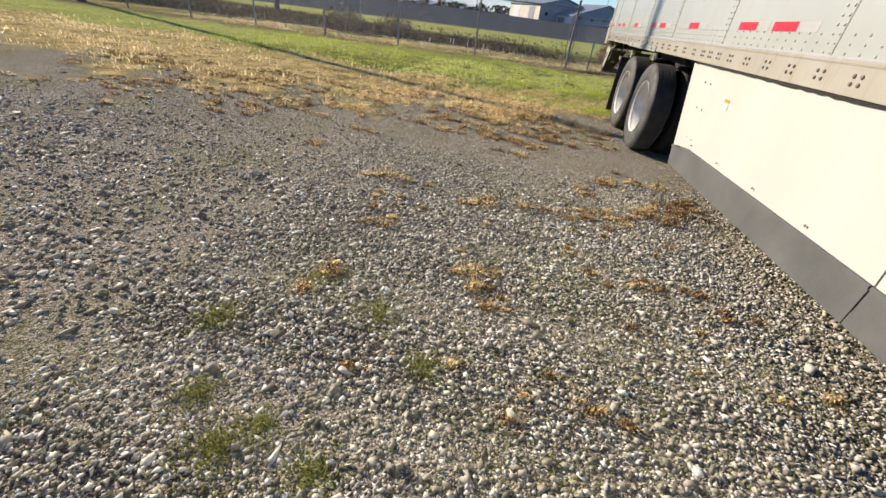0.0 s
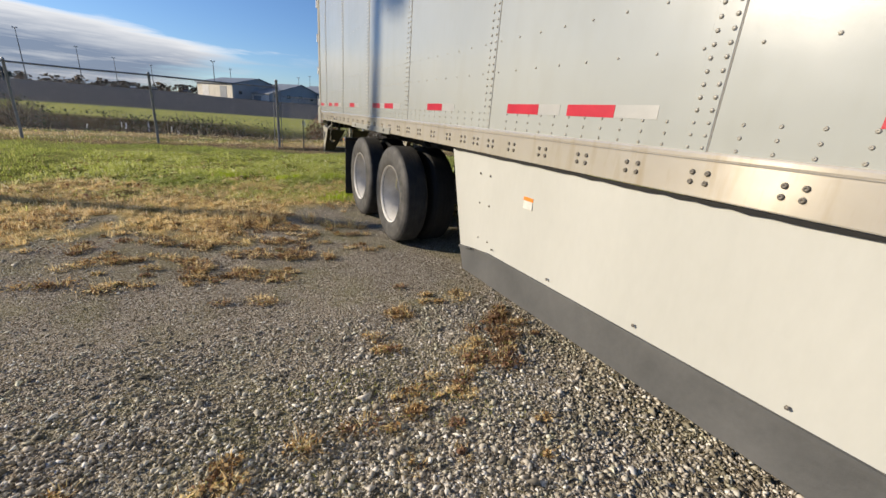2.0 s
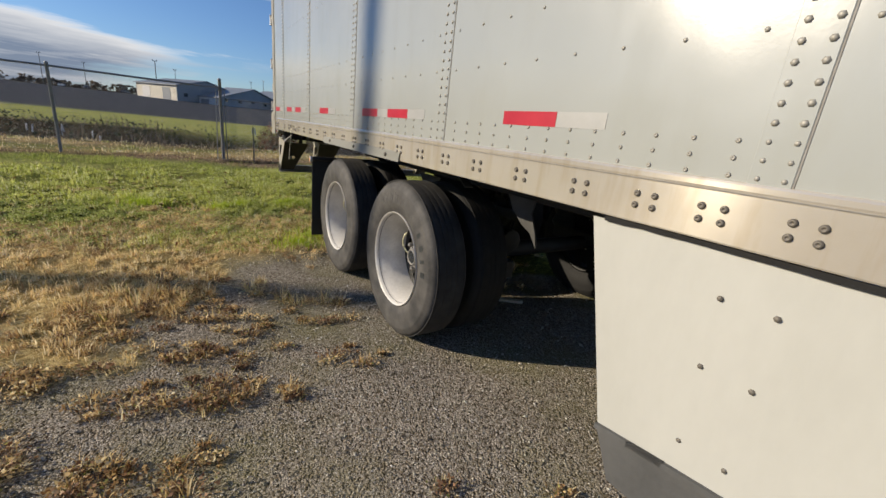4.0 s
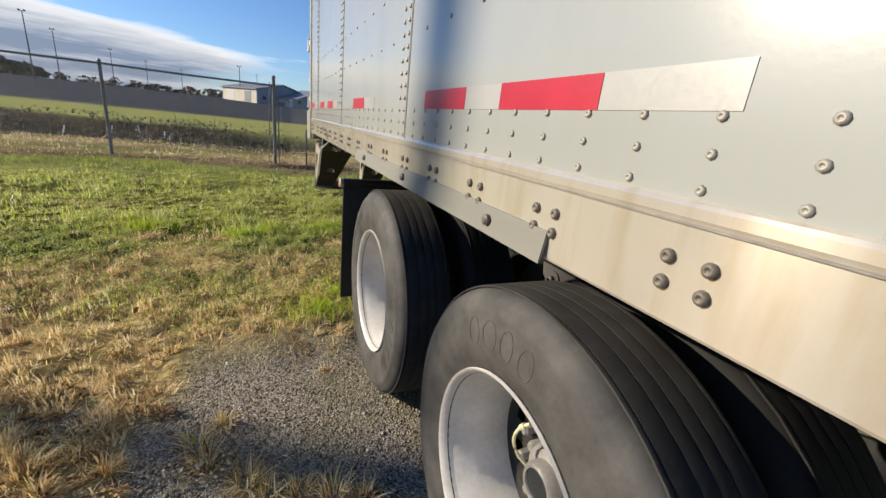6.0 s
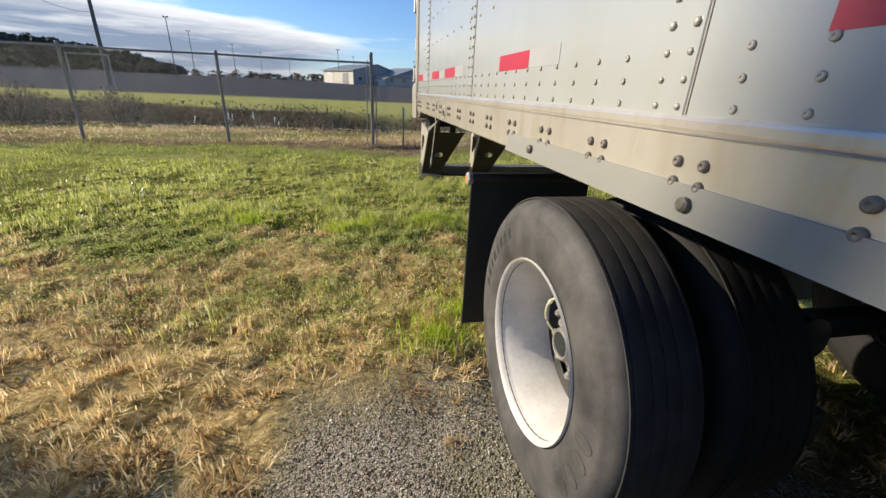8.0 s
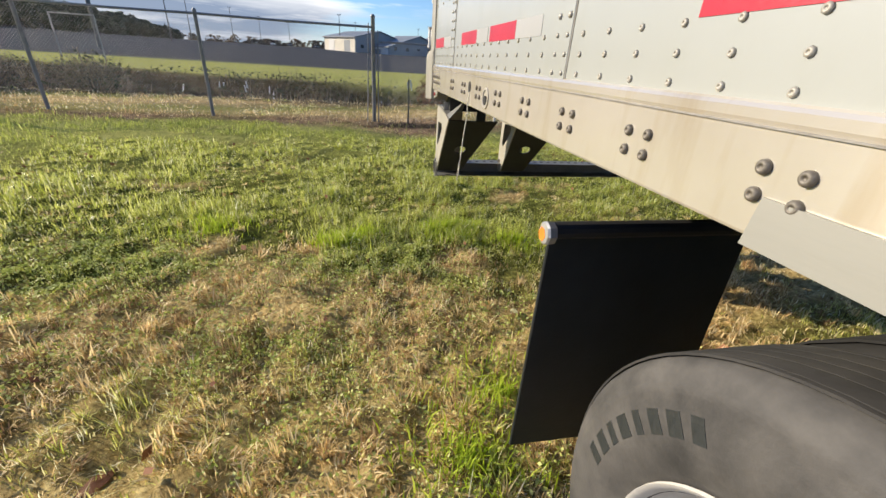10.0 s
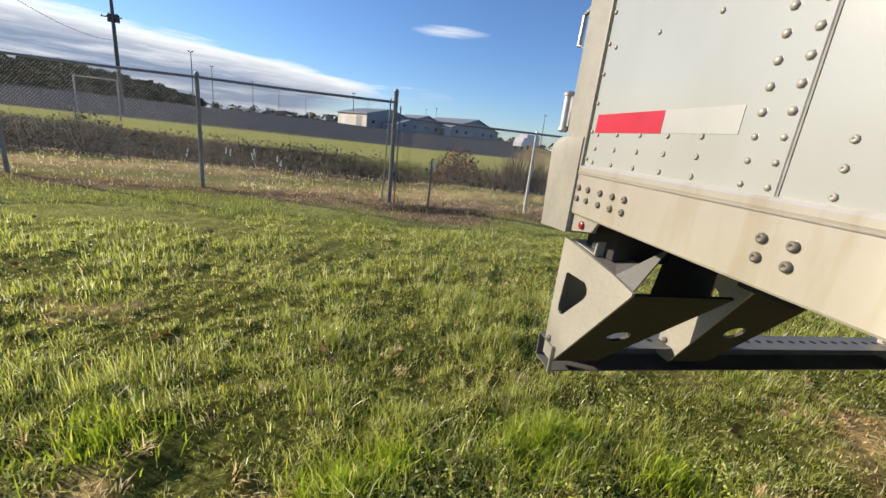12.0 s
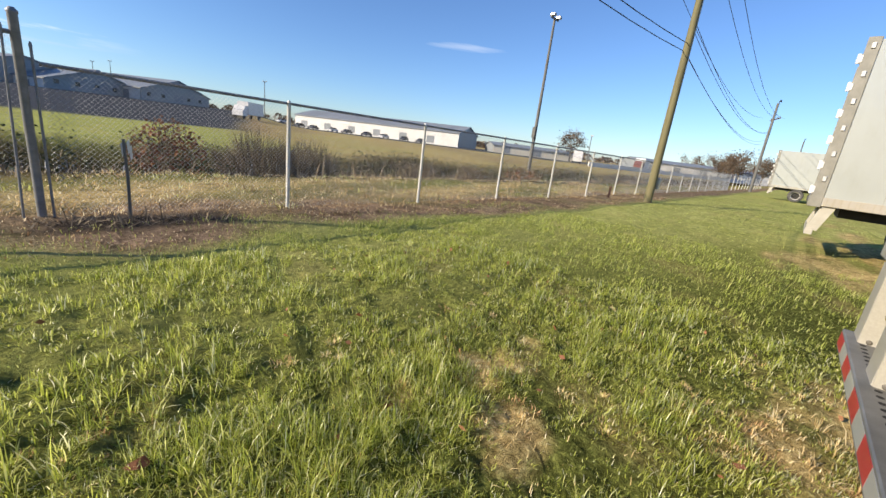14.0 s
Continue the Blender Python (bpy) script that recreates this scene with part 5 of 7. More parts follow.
    def sheet(rows, thick):
        """A thin sheet from columns of (upper corner, lower corner)."""
        bm = bmesh.new()
        cols = []
        for up, down in rows:
            cols.append([bm.verts.new(p) for p in (up, down, (down[0] + thick, *down[1:]), (up[0] + thick, *up[1:]))])
        for p, q in zip(cols, cols[1:]):
            for i in range(4):
                bm.faces.new((p[i], p[(i + 1) % 4], q[(i + 1) % 4], q[i]))
        bm.faces.new(cols[0]), bm.faces.new(cols[-1][::-1])
        return bm

    for y0, y1, rear in ((1.63, 4.39, True), (-1.2, 1.62, False), (-4.0, -1.21, False)):
        ys = [y0 + (y1 - y0) * i / 8 for i in range(8)] + ([4.0, 4.18, y1] if rear else [y1])
        low = [min(y, y1 - (0.165 if rear and y == y1 else 0.0)) for y in ys]
        skirt = part("skirt_panel", sheet([((0.016, y, 1.160), (0.060, l, skirt_low(l) - 0.02)) for y, l in zip(ys, low)], 0.008), M_SKIRT, root, "cream-white side skirt sheet")
        ys = [y0 + (y1 - y0) * i / 10 for i in range(10)] + ([4.0, 4.12, 4.232] if rear else [y1])
        ys = [y for y in ys if y <= 4.232]
        part("skirt_strip", sheet([((0.050, y, skirt_low(y) + 0.004), (0.044, y - (0.09 if rear and y > 4.2 else 0.0), strip_low(y))) for y in ys], 0.006), M_RUBBER_GREY, skirt, "grey flexible rubber strip")
        part("skirt_batten", sheet([((0.044, y, skirt_low(y) + 0.003), (0.043, y, skirt_low(y) - 0.014)) for y in ys], 0.006), M_RUBBER_GREY, skirt)
        place = []
        for q in range(1 if rear else 0):
            y = y1 - 0.41
            for z, x in ((1.04, 0.021), (0.84, 0.036), (0.59, 0.054)):
                place += [(x, y, z), (x, y - 0.12, z)]
        y = y1 - 0.6
        while y > y0 + 0.1:
            place.append((0.046, y, skirt_low(y) + 0.045))
            y -= 0.56
        rivets_joined("skirt_rivets", [p for p in place if p[1] > y0 + 0.03], 0.0082, 0.006, M_BOLT, skirt, "small steel fasteners")
    rg = random.Random(8)
    ys = [-4.0 + 0.06 * i for i in range(140)]
    # near-black strip with a ragged lower edge, across the gap below the rail
    part("under_rail_line", sheet([((0.004, y, 1.173), (0.006, y, 1.162 - rg.uniform(0.0, 0.007))) for y in ys], 0.005), M_BLACK, root, "ragged dark line under the rail")
    part("sticker", boxed(0.0262, 0.0300, 3.415, 3.500, 0.962, 0.982), M_ORANGE, root, "orange strip sticker on the skirt")
    part("sticker", boxed(0.0268, 0.0310, 3.418, 3.497, 0.915, 0.960), M_RIM, root, "pale square sticker on the skirt")
    for y in (4.1, 2.6, 0.9, -0.8, -2.5):
        bm = bmesh.new()
        tube(bm, [(0.03, y, 1.15), (0.75, y, 1.16)], 0.02, 6)
        tube(bm, [(0.07, y, 0.6), (0.75, y, 1.15)], 0.018, 6)
        part("skirt_brace", bm, M_DARK, root)
    # pale angle strip over the wheels
    bm = bmesh.new()
    prism(bm, [(-0.006, 1.228), (-0.012, 1.228), (-0.020, 1.170), (-0.016, 1.169), (-0.006, 1.222)], "y", 5.795, 7.41)
    strip = part("fender_strip", bm, M_STRIP, root, "pale angled aluminium strip over the wheels")
    for y in (5.987, 6.587, 7.2):
        bm = bmesh.new()
        lathe(bm, [(0.012, -0.010), (0.012, -0.018), (0.007, -0.022)], (-0.006, y, 1.200), "x", 12)
        part("strip_bolt", bm, M_BOLT, strip)
    # running gear
    for x in (0.62, 1.98):
        part("slider_rail", boxed(x - 0.06, x + 0.06, 3.9, 7.85, 1.04, 1.186, 0.01, 1), M_DARK, root, "black sliding frame rail")
    for y in WHEELS_Y:
        bm = bmesh.new()
        tube(bm, [(0.30, y, AXLE_Z), (WIDE - 0.30, y, AXLE_Z)], 0.065, 16)
        part("axle", bm, M_DARK, root, smooth=40)
        for x, o in ((0.018, -1), (WIDE - 0.018, 1)):
            wheel(root, y, AXLE_Z, TYRE_R, o, x, detail=(o < 0))
            wheel(root, y, AXLE_Z, TYRE_R, o, x - o * 0.325, "inner wheel of the pair, coloured near black for shade", detail=False, in_shade=True)
        for x in (0.62, 1.98):
            bm = bmesh.new()
            lathe(bm, [(0.11, 0.62), (0.13, 0.66), (0.10, 0.72), (0.13, 0.80), (0.10, 0.86), (0.12, 0.95), (0.10, 1.02)], (x, y + 0.25, 0), "z", 16)
            part("air_bag", bm, M_FLAP, root, smooth=40)
            part("trailing_arm", boxed(x - 0.04, x + 0.04, y - 0.50, y + 0.35, 0.50, 0.62, 0.015), M_DARK, root)
    # front hanger: only its sunlit patch is built, as a plate of that outline
    bm = bmesh.new()
    prism(bm, [(5.40, 1.05), (5.343, 0.965), (5.25, 0.895), (5.175, 0.862), (5.112, 0.786), (5.135, 0.87), (5.186, 0.975), (5.17, 1.05)], "x", 0.55, 0.562)
    part("hanger", bm, M_CHASSIS, root, "grey plate in the outline of the sun patch on the hanger")
    for y in (6.38,):                                    # hanger of the trailing arm
        bm = bmesh.new()
        pts = [(y + 0.16, 1.03), (y + 0.086, 0.96), (y + 0.066, 0.865), (y - 0.055, 0.775), (y - 0.11, 0.92), (y - 0.19, 1.03)]
        prism(bm, pts, "x", 0.55, 0.562)
        hanger = part("hanger", bm, M_CHASSIS, root, "grey steel suspension hanger")
        bm = bmesh.new()
        prism(bm, pts, "x", 0.68, 0.692)
        part("hanger_plate", bm, M_DARK, hanger)
        bm = bmesh.new()
        lathe(bm, [(0.034, 0.55), (0.034, 0.544), (0.016, 0.542), (0.015, 0.528), (0.007, 0.524), (0.006, 0.512)], (0, y, 0.866), "x", 18)
        part("pivot_bolt", bm, M_CHASSIS, hanger, "large pivot bolt", smooth=40)
        bm = bmesh.new()
        prism(bm, [(y - 0.118, 0.925), (y - 0.09, 0.80), (y - 0.28, 0.86), (y - 0.24, 1.03)], "x", 0.56, 0.572)
        part("gusset", bm, M_CHASSIS, hanger)
    for y in (5.62, 6.86):
        bm = bmesh.new()
        lathe(bm, [(0.05, 0), (0.085, 0.02), (0.085, 0.16), (0.06, 0.20)], (0.86, y, 0.66), "y", 14)
        part("brake_chamber", bm, M_DARK, root, smooth=40)
    # curved grey plate added for the light streak on each inner tyre's shoulder
    for y in WHEELS_Y:
        bm = bmesh.new()
        pts = []
        for i in range(9):
            a = 0.95 + 0.45 * i / 8
            pts.append((y - 0.60 * math.cos(a), AXLE_Z + 0.06 + 0.60 * math.sin(a)))
        for (a0, b0), (a1, b1) in zip(pts, pts[1:]):
            v = [bm.verts.new(p) for p in ((0.30, a0, b0), (0.36, a0, b0), (0.36, a1, b1), (0.30, a1, b1))]
            bm.faces.new(v)
        bmesh.ops.remove_doubles(bm, verts=bm.verts, dist=0.001)
        bmesh.ops.solidify(bm, geom=list(bm.faces), thickness=0.006)
        part("streak_arc", bm, M_CHASSIS, root)
    # mud flap on its bar
    bm = bmesh.new()
    box(bm, 0.015, 0.66, 7.943, 7.955, 0.12, 0.955, 0.003, 1)
    flap = part("mud_flap", bm, M_FLAP, root, "plain black rubber mud flap")
    bm = bmesh.new()
    tube(bm, [(0.0, 7.93, 0.965), (0.70, 7.93, 0.965)], 0.024, 12)
    part("flap_bar", bm, M_DARK, flap)
    bm = bmesh.new()
    lathe(bm, [(0.030, 0.012), (0.033, -0.008), (0.028, -0.014)], (0.0, 7.925, 0.960), "x", 8)
    part("end_reflector", bm, M_GALV, flap, "hexagonal pale bar end")
    bm = bmesh.new()
    lathe(bm, [(0.020, -0.0150), (0.020, -0.013)], (0.0, 7.932, 0.955), "x", 6)
    part("reflector_patch", bm, M_ORANGE, flap, "orange reflective patch")
    bm = bmesh.new()
    box(bm, 1.94, 2.585, 7.943, 7.955, 0.12, 0.955, 0.003, 1)
    part("mud_flap", bm, M_FLAP, root)
    # rear frame with doors
    bm = bmesh.new()
    box(bm, -0.009, 0.10, REAR - 0.018, 10.036, 1.30, 4.10, 0.006)
    post = part("rear_post", bm, M_FRAME, root, "grey-painted rear corner post")
    bm = bmesh.new()
    plan = [(0.20, 9.912), (-0.013, 9.912), (-0.018, 9.975), (-0.022, 10.022), (-0.0255, 10.030), (-0.030, 10.064), (-0.023, 10.078), (0.20, 10.090)]
    levels = [(1.112, 0.985), (1.12, 1.0), (1.365, 1.0), (1.388, 0.85), (1.405, 0.45), (1.412, 0.15)]
    rows_ = []
    for z, k in levels:                                  # the bulge fades out towards the top
        rows_.append([bm.verts.new((-0.013 + (u + 0.013) * k if u < -0.013 else u, 9.912 + (v - 9.912) * (1 if z < 1.37 else 0.70 + 0.30 * k), z - 0.05 * (v - 9.912) * (z < 1.2))) for u, v in plan])
        for q in rows_[-1]:
            q.co.y += 0.019 * (z - 1.12) / 0.25 * (q.co.y - 9.912) / 0.166
    for a, b in zip(rows_, rows_[1:]):
        for q in range(len(plan)):
            bm.faces.new((a[q], a[(q + 1) % len(plan)], b[(q + 1) % len(plan)], b[q]))
    bm.faces.new(rows_[0]), bm.faces.new(rows_[-1])
    part("corner_bumper", bm, M_FRAME, root, "grey dented corner bumper block", smooth=28)
    part("rear_sill", boxed(0.20, WIDE - 0.2, 9.96, 10.08, 1.10, 1.33, 0.008), M_FRAME, root)
    part("rear_post", boxed(WIDE - 0.10, WIDE + 0.006, REAR - 0.018, 10.06, 1.17, 4.10, 0.006), M_FRAME, root)
    part("rear_header", boxed(0.10, WIDE - 0.10, REAR - 0.01, 10.05, 3.85, 4.10, 0.006), M_FRAME, root)
    for x0, x1 in ((0.105, 1.297), (1.303, 2.495)):
        part("rear_door", boxed(x0, x1, 9.99, 10.03, 1.34, 3.845, 0.004), M_WHITE, root, "plain white rear door")
        for xx in (x0 + 0.35, x0 + 0.85):
            bm = bmesh.new()
            tube(bm, [(xx, 10.06, 1.30), (xx, 10.06, 3.9)], 0.014, 8)
            part("lock_rod", bm, M_GALV, root)
    for z in (1.492, 2.05, 2.6, 3.15, 3.7):
        bm = bmesh.new()
        tube(bm, [(-0.012, 10.060, z - 0.05), (-0.012, 10.060, z + 0.05)], 0.0145, 12)
        box(bm, -0.012, 0.03, 10.030, 10.058, z - 0.05, z + 0.05, 0.004, 1)
        for s in (-1, 1):
            lathe(bm, [(0.0175, s * 0.0), (0.0185, s * 0.010), (0.010, s * 0.016)], (-0.012, 10.060, z + s * 0.05), "z", 10)
        part("hinge", bm, M_GALV, post, "galvanised door hinge", smooth=40)
    bm = bmesh.new()                                     # grab handle
    tube(bm, [(0.0, 10.03, 1.80), (0.0, 10.075, 1.79), (0.0, 10.08, 1.70), (0.0, 10.03, 1.685)], 0.008, 8)
    part("grab_handle", bm, M_GALV, post, "small steel grab handle")
    # marker lamp plate
    bm = bmesh.new()
    prism(bm, [(9.909, 1.180), (9.760, 1.180), (9.790, 1.141), (9.908, 1.119)], "x", 0.004, 0.014)
    plate = part("lamp_plate", bm, M_FRAME, root)
    bm = bmesh.new()
    lathe(bm, [(0.013, 0.006), (0.012, -0.003), (0.007, -0.006)], (0, 9.845, 1.150), "x", 18)
    part("marker_lamp", bm, M_LAMP, plate, "small round red marker lamp", smooth=40)
    # rear underride guard
    bm = bmesh.new()
    prism(bm, [(9.955, 0.560), (10.075, 0.560), (10.08, 0.565), (10.08, 0.655), (10.075, 0.660), (9.955, 0.660), (9.955, 0.656), (10.072, 0.656), (10.076, 0.651), (10.076, 0.569), (10.072, 0.564), (9.955, 0.564)], "x", 0.055, 2.545)
    bar = part("guard_bar", bm, M_BEAM, root, "galvanised rear guard beam")
    for i in range(12):
        x = 0.07 + i * 0.206
        part("guard_tape", boxed(x, x + 0.204, 10.0795, 10.0815, 0.575, 0.645), M_RED if i % 2 else M_TAPE, bar, "red reflective tape" if i % 2 else "white reflective tape")
    for i in range(40):
        bm = bmesh.new()
        lathe(bm, [(0.012, 0.659), (0.012, 0.6615)], (0.15 + i * 0.06, 10.02, 0), "z", 10)
        part("guard_hole", bm, M_BLACK, bar)
    for x, w, big in ((0.058, 0.19, True), (0.565, 0.19, False), (1.745, 0.19, False), (2.345, 0.19, True)):
        bm = bmesh.new()
        front = 9.61 if big else 9.70
        tip, toe = Vector((front + 0.014, 1.008)), Vector((9.958, 0.60))
        outer = [(10.032, 1.068), (9.95, 1.060), (front + 0.11, 1.036), (front + 0.012, 1.018), tip, tip.lerp(toe, 0.11), tip.lerp(toe, 0.90), toe, (10.03, 0.60), (10.038, 0.75)]
        inner = [(9.974, 0.951), (9.960, 0.956), (9.850, 0.960), (9.832, 0.948), (9.827, 0.928), (9.836, 0.908), (9.944, 0.802), (9.962, 0.794), (9.982, 0.804), (9.986, 0.824)]
        plate_with_hole(bm, outer, inner, "x", x, x + 0.008)
        br = part("guard_bracket", bm, M_GUARD, root, "pale pressed-steel guard bracket with a rounded hole")
        bm = bmesh.new()                                 # sloping front web, wider at the top, with a hole through it
        lo, hi = Vector((0, 9.962, 0.60)), Vector((0, front + 0.014, 1.010))
        rim, eye = [], []
        for u, v, cu, cv in ((0, 0, -1, -1), (0.5, 0, 0, -1.4), (1, 0, 1, -1), (1, 0.5, 1.4, 0), (1, 1, 1, 1), (0.5, 1, 0, 1.4), (0, 1, -1, 1), (0, 0.5, -1.4, 0)):
            rim.append((x + 0.008 + (w * (1 + 0.75 * v) - 0.008) * u, v))
            eye.append((x + w * 0.72 + 0.030 * cu, 0.46 + 0.055 * cv))
        rows_ = []
        for k in (0.0, 0.010):
            for some in (rim, eye):
                rows_.append([bm.verts.new((uu, lo.y + (hi.y - lo.y) * vv + k, lo.z + (hi.z - lo.z) * vv + 0.4 * k)) for uu, vv in some])
        for q in range(8):
            j = (q + 1) % 8
            bm.faces.new((rows_[0][q], rows_[0][j], rows_[1][j], rows_[1][q]))
            bm.faces.new((rows_[2][j], rows_[2][q], rows_[3][q], rows_[3][j]))
            bm.faces.new((rows_[0][j], rows_[0][q], rows_[2][q], rows_[2][j]))
            bm.faces.new((rows_[1][q], rows_[1][j], rows_[3][j], rows_[3][q]))
        # near black stands for the web's shade; the bracket itself is pale
        part("bracket_web", bm, M_DARK, br, "sloping web with a hole, coloured near black for shade")
        part("bracket_flange", boxed(x + 0.009, x + w, 10.030, 10.038, 0.655, 1.060, 0.002, 1), M_GUARD, br, "pale rear flange")
        bm = bmesh.new()
        lathe(bm, [(0.012, 0.0), (0.012, -0.006), (0.007, -0.010)], (x, 10.0, 0.675), "x", 10)
        part("bracket_bolt", bm, M_BOLT, br)
    part("guard_cap", boxed(0.044, 0.060, 9.946, 9.954, 0.556, 0.668, 0.002, 1), M_GUARD, bar, "narrow pale end strip")
    part("rear_cross_member", boxed(0.35, 2.25, 9.45, 9.60, 1.06, 1.186, 0.006), M_DARK, root)
    part("rear_cross_member", boxed(0.1, 2.5, 9.80, 9.96, 1.05, 1.186, 0.006), M_DARK, root)
    bm = bmesh.new()
    prism(bm, [(9.995, 1.072), (9.855, 1.060), (9.850, 1.100), (9.845, 1.100), (9.848, 1.054), (9.995, 1.068)], "x", 0.070, 0.135)
    box(bm, 0.085, 0.12, 9.86, 9.90, 1.066, 1.088, 0.003, 1)
    part("latch_bracket", bm, M_GALV, root, "galvanised latch bracket")
    for x, d in ((0.067, 1), (2.533, -1)):               # plate that rises inwards from the bracket's upper edge
        bm = bmesh.new()
        top = [bm.verts.new(p) for p in ((x, 9.99, 1.066), (x, 9.72, 1.036), (x, 9.632, 1.021), (x + d * 0.113, 9.675, 1.135), (x + d * 0.113, 9.77, 1.062), (x + d * 0.09, 9.86, 1.058))]
        bm.faces.new(top)
        bmesh.ops.triangulate(bm, faces=list(bm.faces))
        bmesh.ops.solidify(bm, geom=list(bm.faces), thickness=0.004)
        # darker grey than the bracket's, for the shade on this plate
        part("shelf_plate", bm, M_BEAM, root, "grey steel shelf plate over the bracket")
    for x in (0.300, 2.294):                             # dark plates added to close the view between guard brackets and floor
        bm = bmesh.new()
        prism(bm, [(9.620, 1.186), (9.626, 1.012), (9.760, 0.852), (9.840, 0.930), (9.800, 1.186)], "x", x, x + 0.006)
        part("gusset", bm, M_DARK, root)
    # landing legs near the front
    for x in (0.45, 2.15):
        bm = bmesh.new()
        box(bm, x - 0.06, x + 0.06, -3.66, -3.54, 0.45, 1.19, 0.008)
        box(bm, x - 0.045, x + 0.045, -3.645, -3.555, 0.03, 0.50, 0.006)
        box(bm, x - 0.13, x + 0.13, -3.73, -3.47, 0.0, 0.035, 0.006)
        part("landing_leg", bm, M_DARK, root)
    return root


build_trailer()

# thin cord that hangs from the rail to the grass
bm = bmesh.new()
tube(bm, [(-0.003, 8.870, 1.245), (-0.012, 8.865, 1.20), (-0.010, 8.862, 1.14), (-0.022, 8.85, 1.05), (-0.036, 8.82, 0.95), (-0.045, 8.805, 0.87)], 0.0026, 6)
tube(bm, [(-0.010, 8.862, 1.145), (-0.02, 8.85, 1.135), (-0.022, 8.83, 1.145), (-0.016, 8.82, 1.15)], 0.003, 6)
tube(bm, [(-0.034, 8.822, 0.96), (-0.05, 8.80, 0.90), (-0.052, 8.79, 0.855)], 0.002, 5)
tagged(part("hanging_cord", bm, M_CORD), "thin pale frayed cord hanging from a hole in the trailer rail", "cord")


def parked_trailer(loc, label, length=16.1, seams=12):
    """A plainer box trailer seen from a distance: origin under its rear left corner."""
    root = thing("semi_trailer", label, "trailer", loc)
    part("box_body", boxed(0, 2.6, -length, -0.06, 1.20, 4.08, 0.02), M_WHITE, root, "white sheet-metal box")
    part("bottom_rail", boxed(-0.012, 0.02, -length, -0.08, 1.05, 1.22, 0.004, 1), M_ALU, root)
    for i in range(seams):
        part("joint", boxed(-0.0022, 0.001, -0.9 - 1.3 * i, -0.895 - 1.3 * i, 1.23, 4.05), M_SEAM, root)
    post = part("rear_post", boxed(-0.02, 0.16, -0.09, 0.10, 1.02, 4.12, 0.01), M_DOORPOST, root, "grey rear corner post")
    part("rear_door", boxed(0.16, 2.44, -0.02, 0.05, 1.25, 3.95, 0.006), M_WHITE, root)
    part("rear_post", boxed(2.44, 2.62, -0.09, 0.10, 1.02, 4.12, 0.01), M_DOORPOST, root)
    part("rear_header", boxed(0.16, 2.44, -0.09, 0.08, 3.95, 4.12, 0.01), M_DOORPOST, root)
    part("rear_sill", boxed(0.16, 2.44, -0.09, 0.12, 1.02, 1.24, 0.01), M_DOORPOST, root)
    for i in range(6):
        z = 1.35 + 0.48 * i
        bm = bmesh.new()
        tube(bm, [(0.0, 0.13, z - 0.08), (0.0, 0.13, z + 0.08)], 0.035, 10)
        box(bm, -0.03, 0.06, 0.08, 0.13, z - 0.06, z + 0.06, 0.006, 1)
        part("hinge", bm, M_POST, post, "door hinge")
        bm = bmesh.new()
        box(bm, -0.045, -0.02, -0.03, 0.03, z + 0.17, z + 0.27, 0.005, 1)
        part("hinge", bm, M_GALV, post)
    if seams:
        part("marker_lamp", boxed(-0.016, 0.0, -1.45, -1.05, 1.30, 1.36), M_RED, root, "red side marker")
    for y in (-1.9, -3.15):
        for x, o in ((0.03, -1), (2.57, 1)):
            wheel(root, y, 0.52, 0.52, o, x, detail=False)
        bm = bmesh.new()
        tube(bm, [(0.2, y, 0.52), (2.4, y, 0.52)], 0.065, 10)
        part("axle", bm, M_DARK, root)
    part("slider_rail", boxed(0.5, 2.1, -6.0, -0.4, 0.85, 1.18), M_DARK, root)
    for x in (0.05, 0.62, 1.86, 2.42):
        bm = bmesh.new()
        prism(bm, [(-0.10, 1.04), (-0.32, 1.04), (-0.16, 0.55), (0.02, 0.55)], "x", x, x + 0.13)
        part("guard_bracket", bm, M_GUARD, root)
    part("guard_bar", boxed(0.03, 2.57, -0.11, 0.02, 0.46, 0.58, 0.006), M_GUARD, root)
    for x in (0.45, 2.15):
        part("landing_leg", boxed(x - 0.06, x + 0.06, -length + 2.4, -length + 2.52, 0.0, 1.21, 0.008), M_DARK, root)
    part("side_skirt", boxed(0.05, 0.06, -12.0, -5.8, 0.35, 1.06), M_SKIRT, root)
    return root


parked_trailer((10.4, 10.25, 0), "white box trailer with grey hinge posts parked on the grass")
parked_trailer((44.0, 13.0, 0), "distant white box trailer parked beside the fence", seams=0)


# ---- small litter on the ground ----
def scrap(px, py, name, mat, label, category, size, seed):
    """A crumpled piece of a few bent facets."""
    r = random.Random(seed)
    bm = bmesh.new()
    n = 7
    rim = [bm.verts.new((size * (0.6 + 0.5 * r.random()) * math.cos(6.283 * k / n), 0.6 * size * (0.6 + 0.5 * r.random()) * math.sin(6.283 * k / n), size * 0.35 * r.random())) for k in range(n)]
    mid = bm.verts.new((0, 0, size * 0.3))
    for k in range(n):
        bm.faces.new((mid, rim[k], rim[(k + 1) % n]))
    bmesh.ops.solidify(bm, geom=list(bm.faces), thickness=0.0015)
    ob = tagged(part(name, bm, mat), label, category)
    ob.matrix_basis = pose(px, py, float(height(np.array(px), np.array(py))) + 0.008, r.uniform(-15, 15), r.uniform(-15, 15), r.uniform(0, 180))


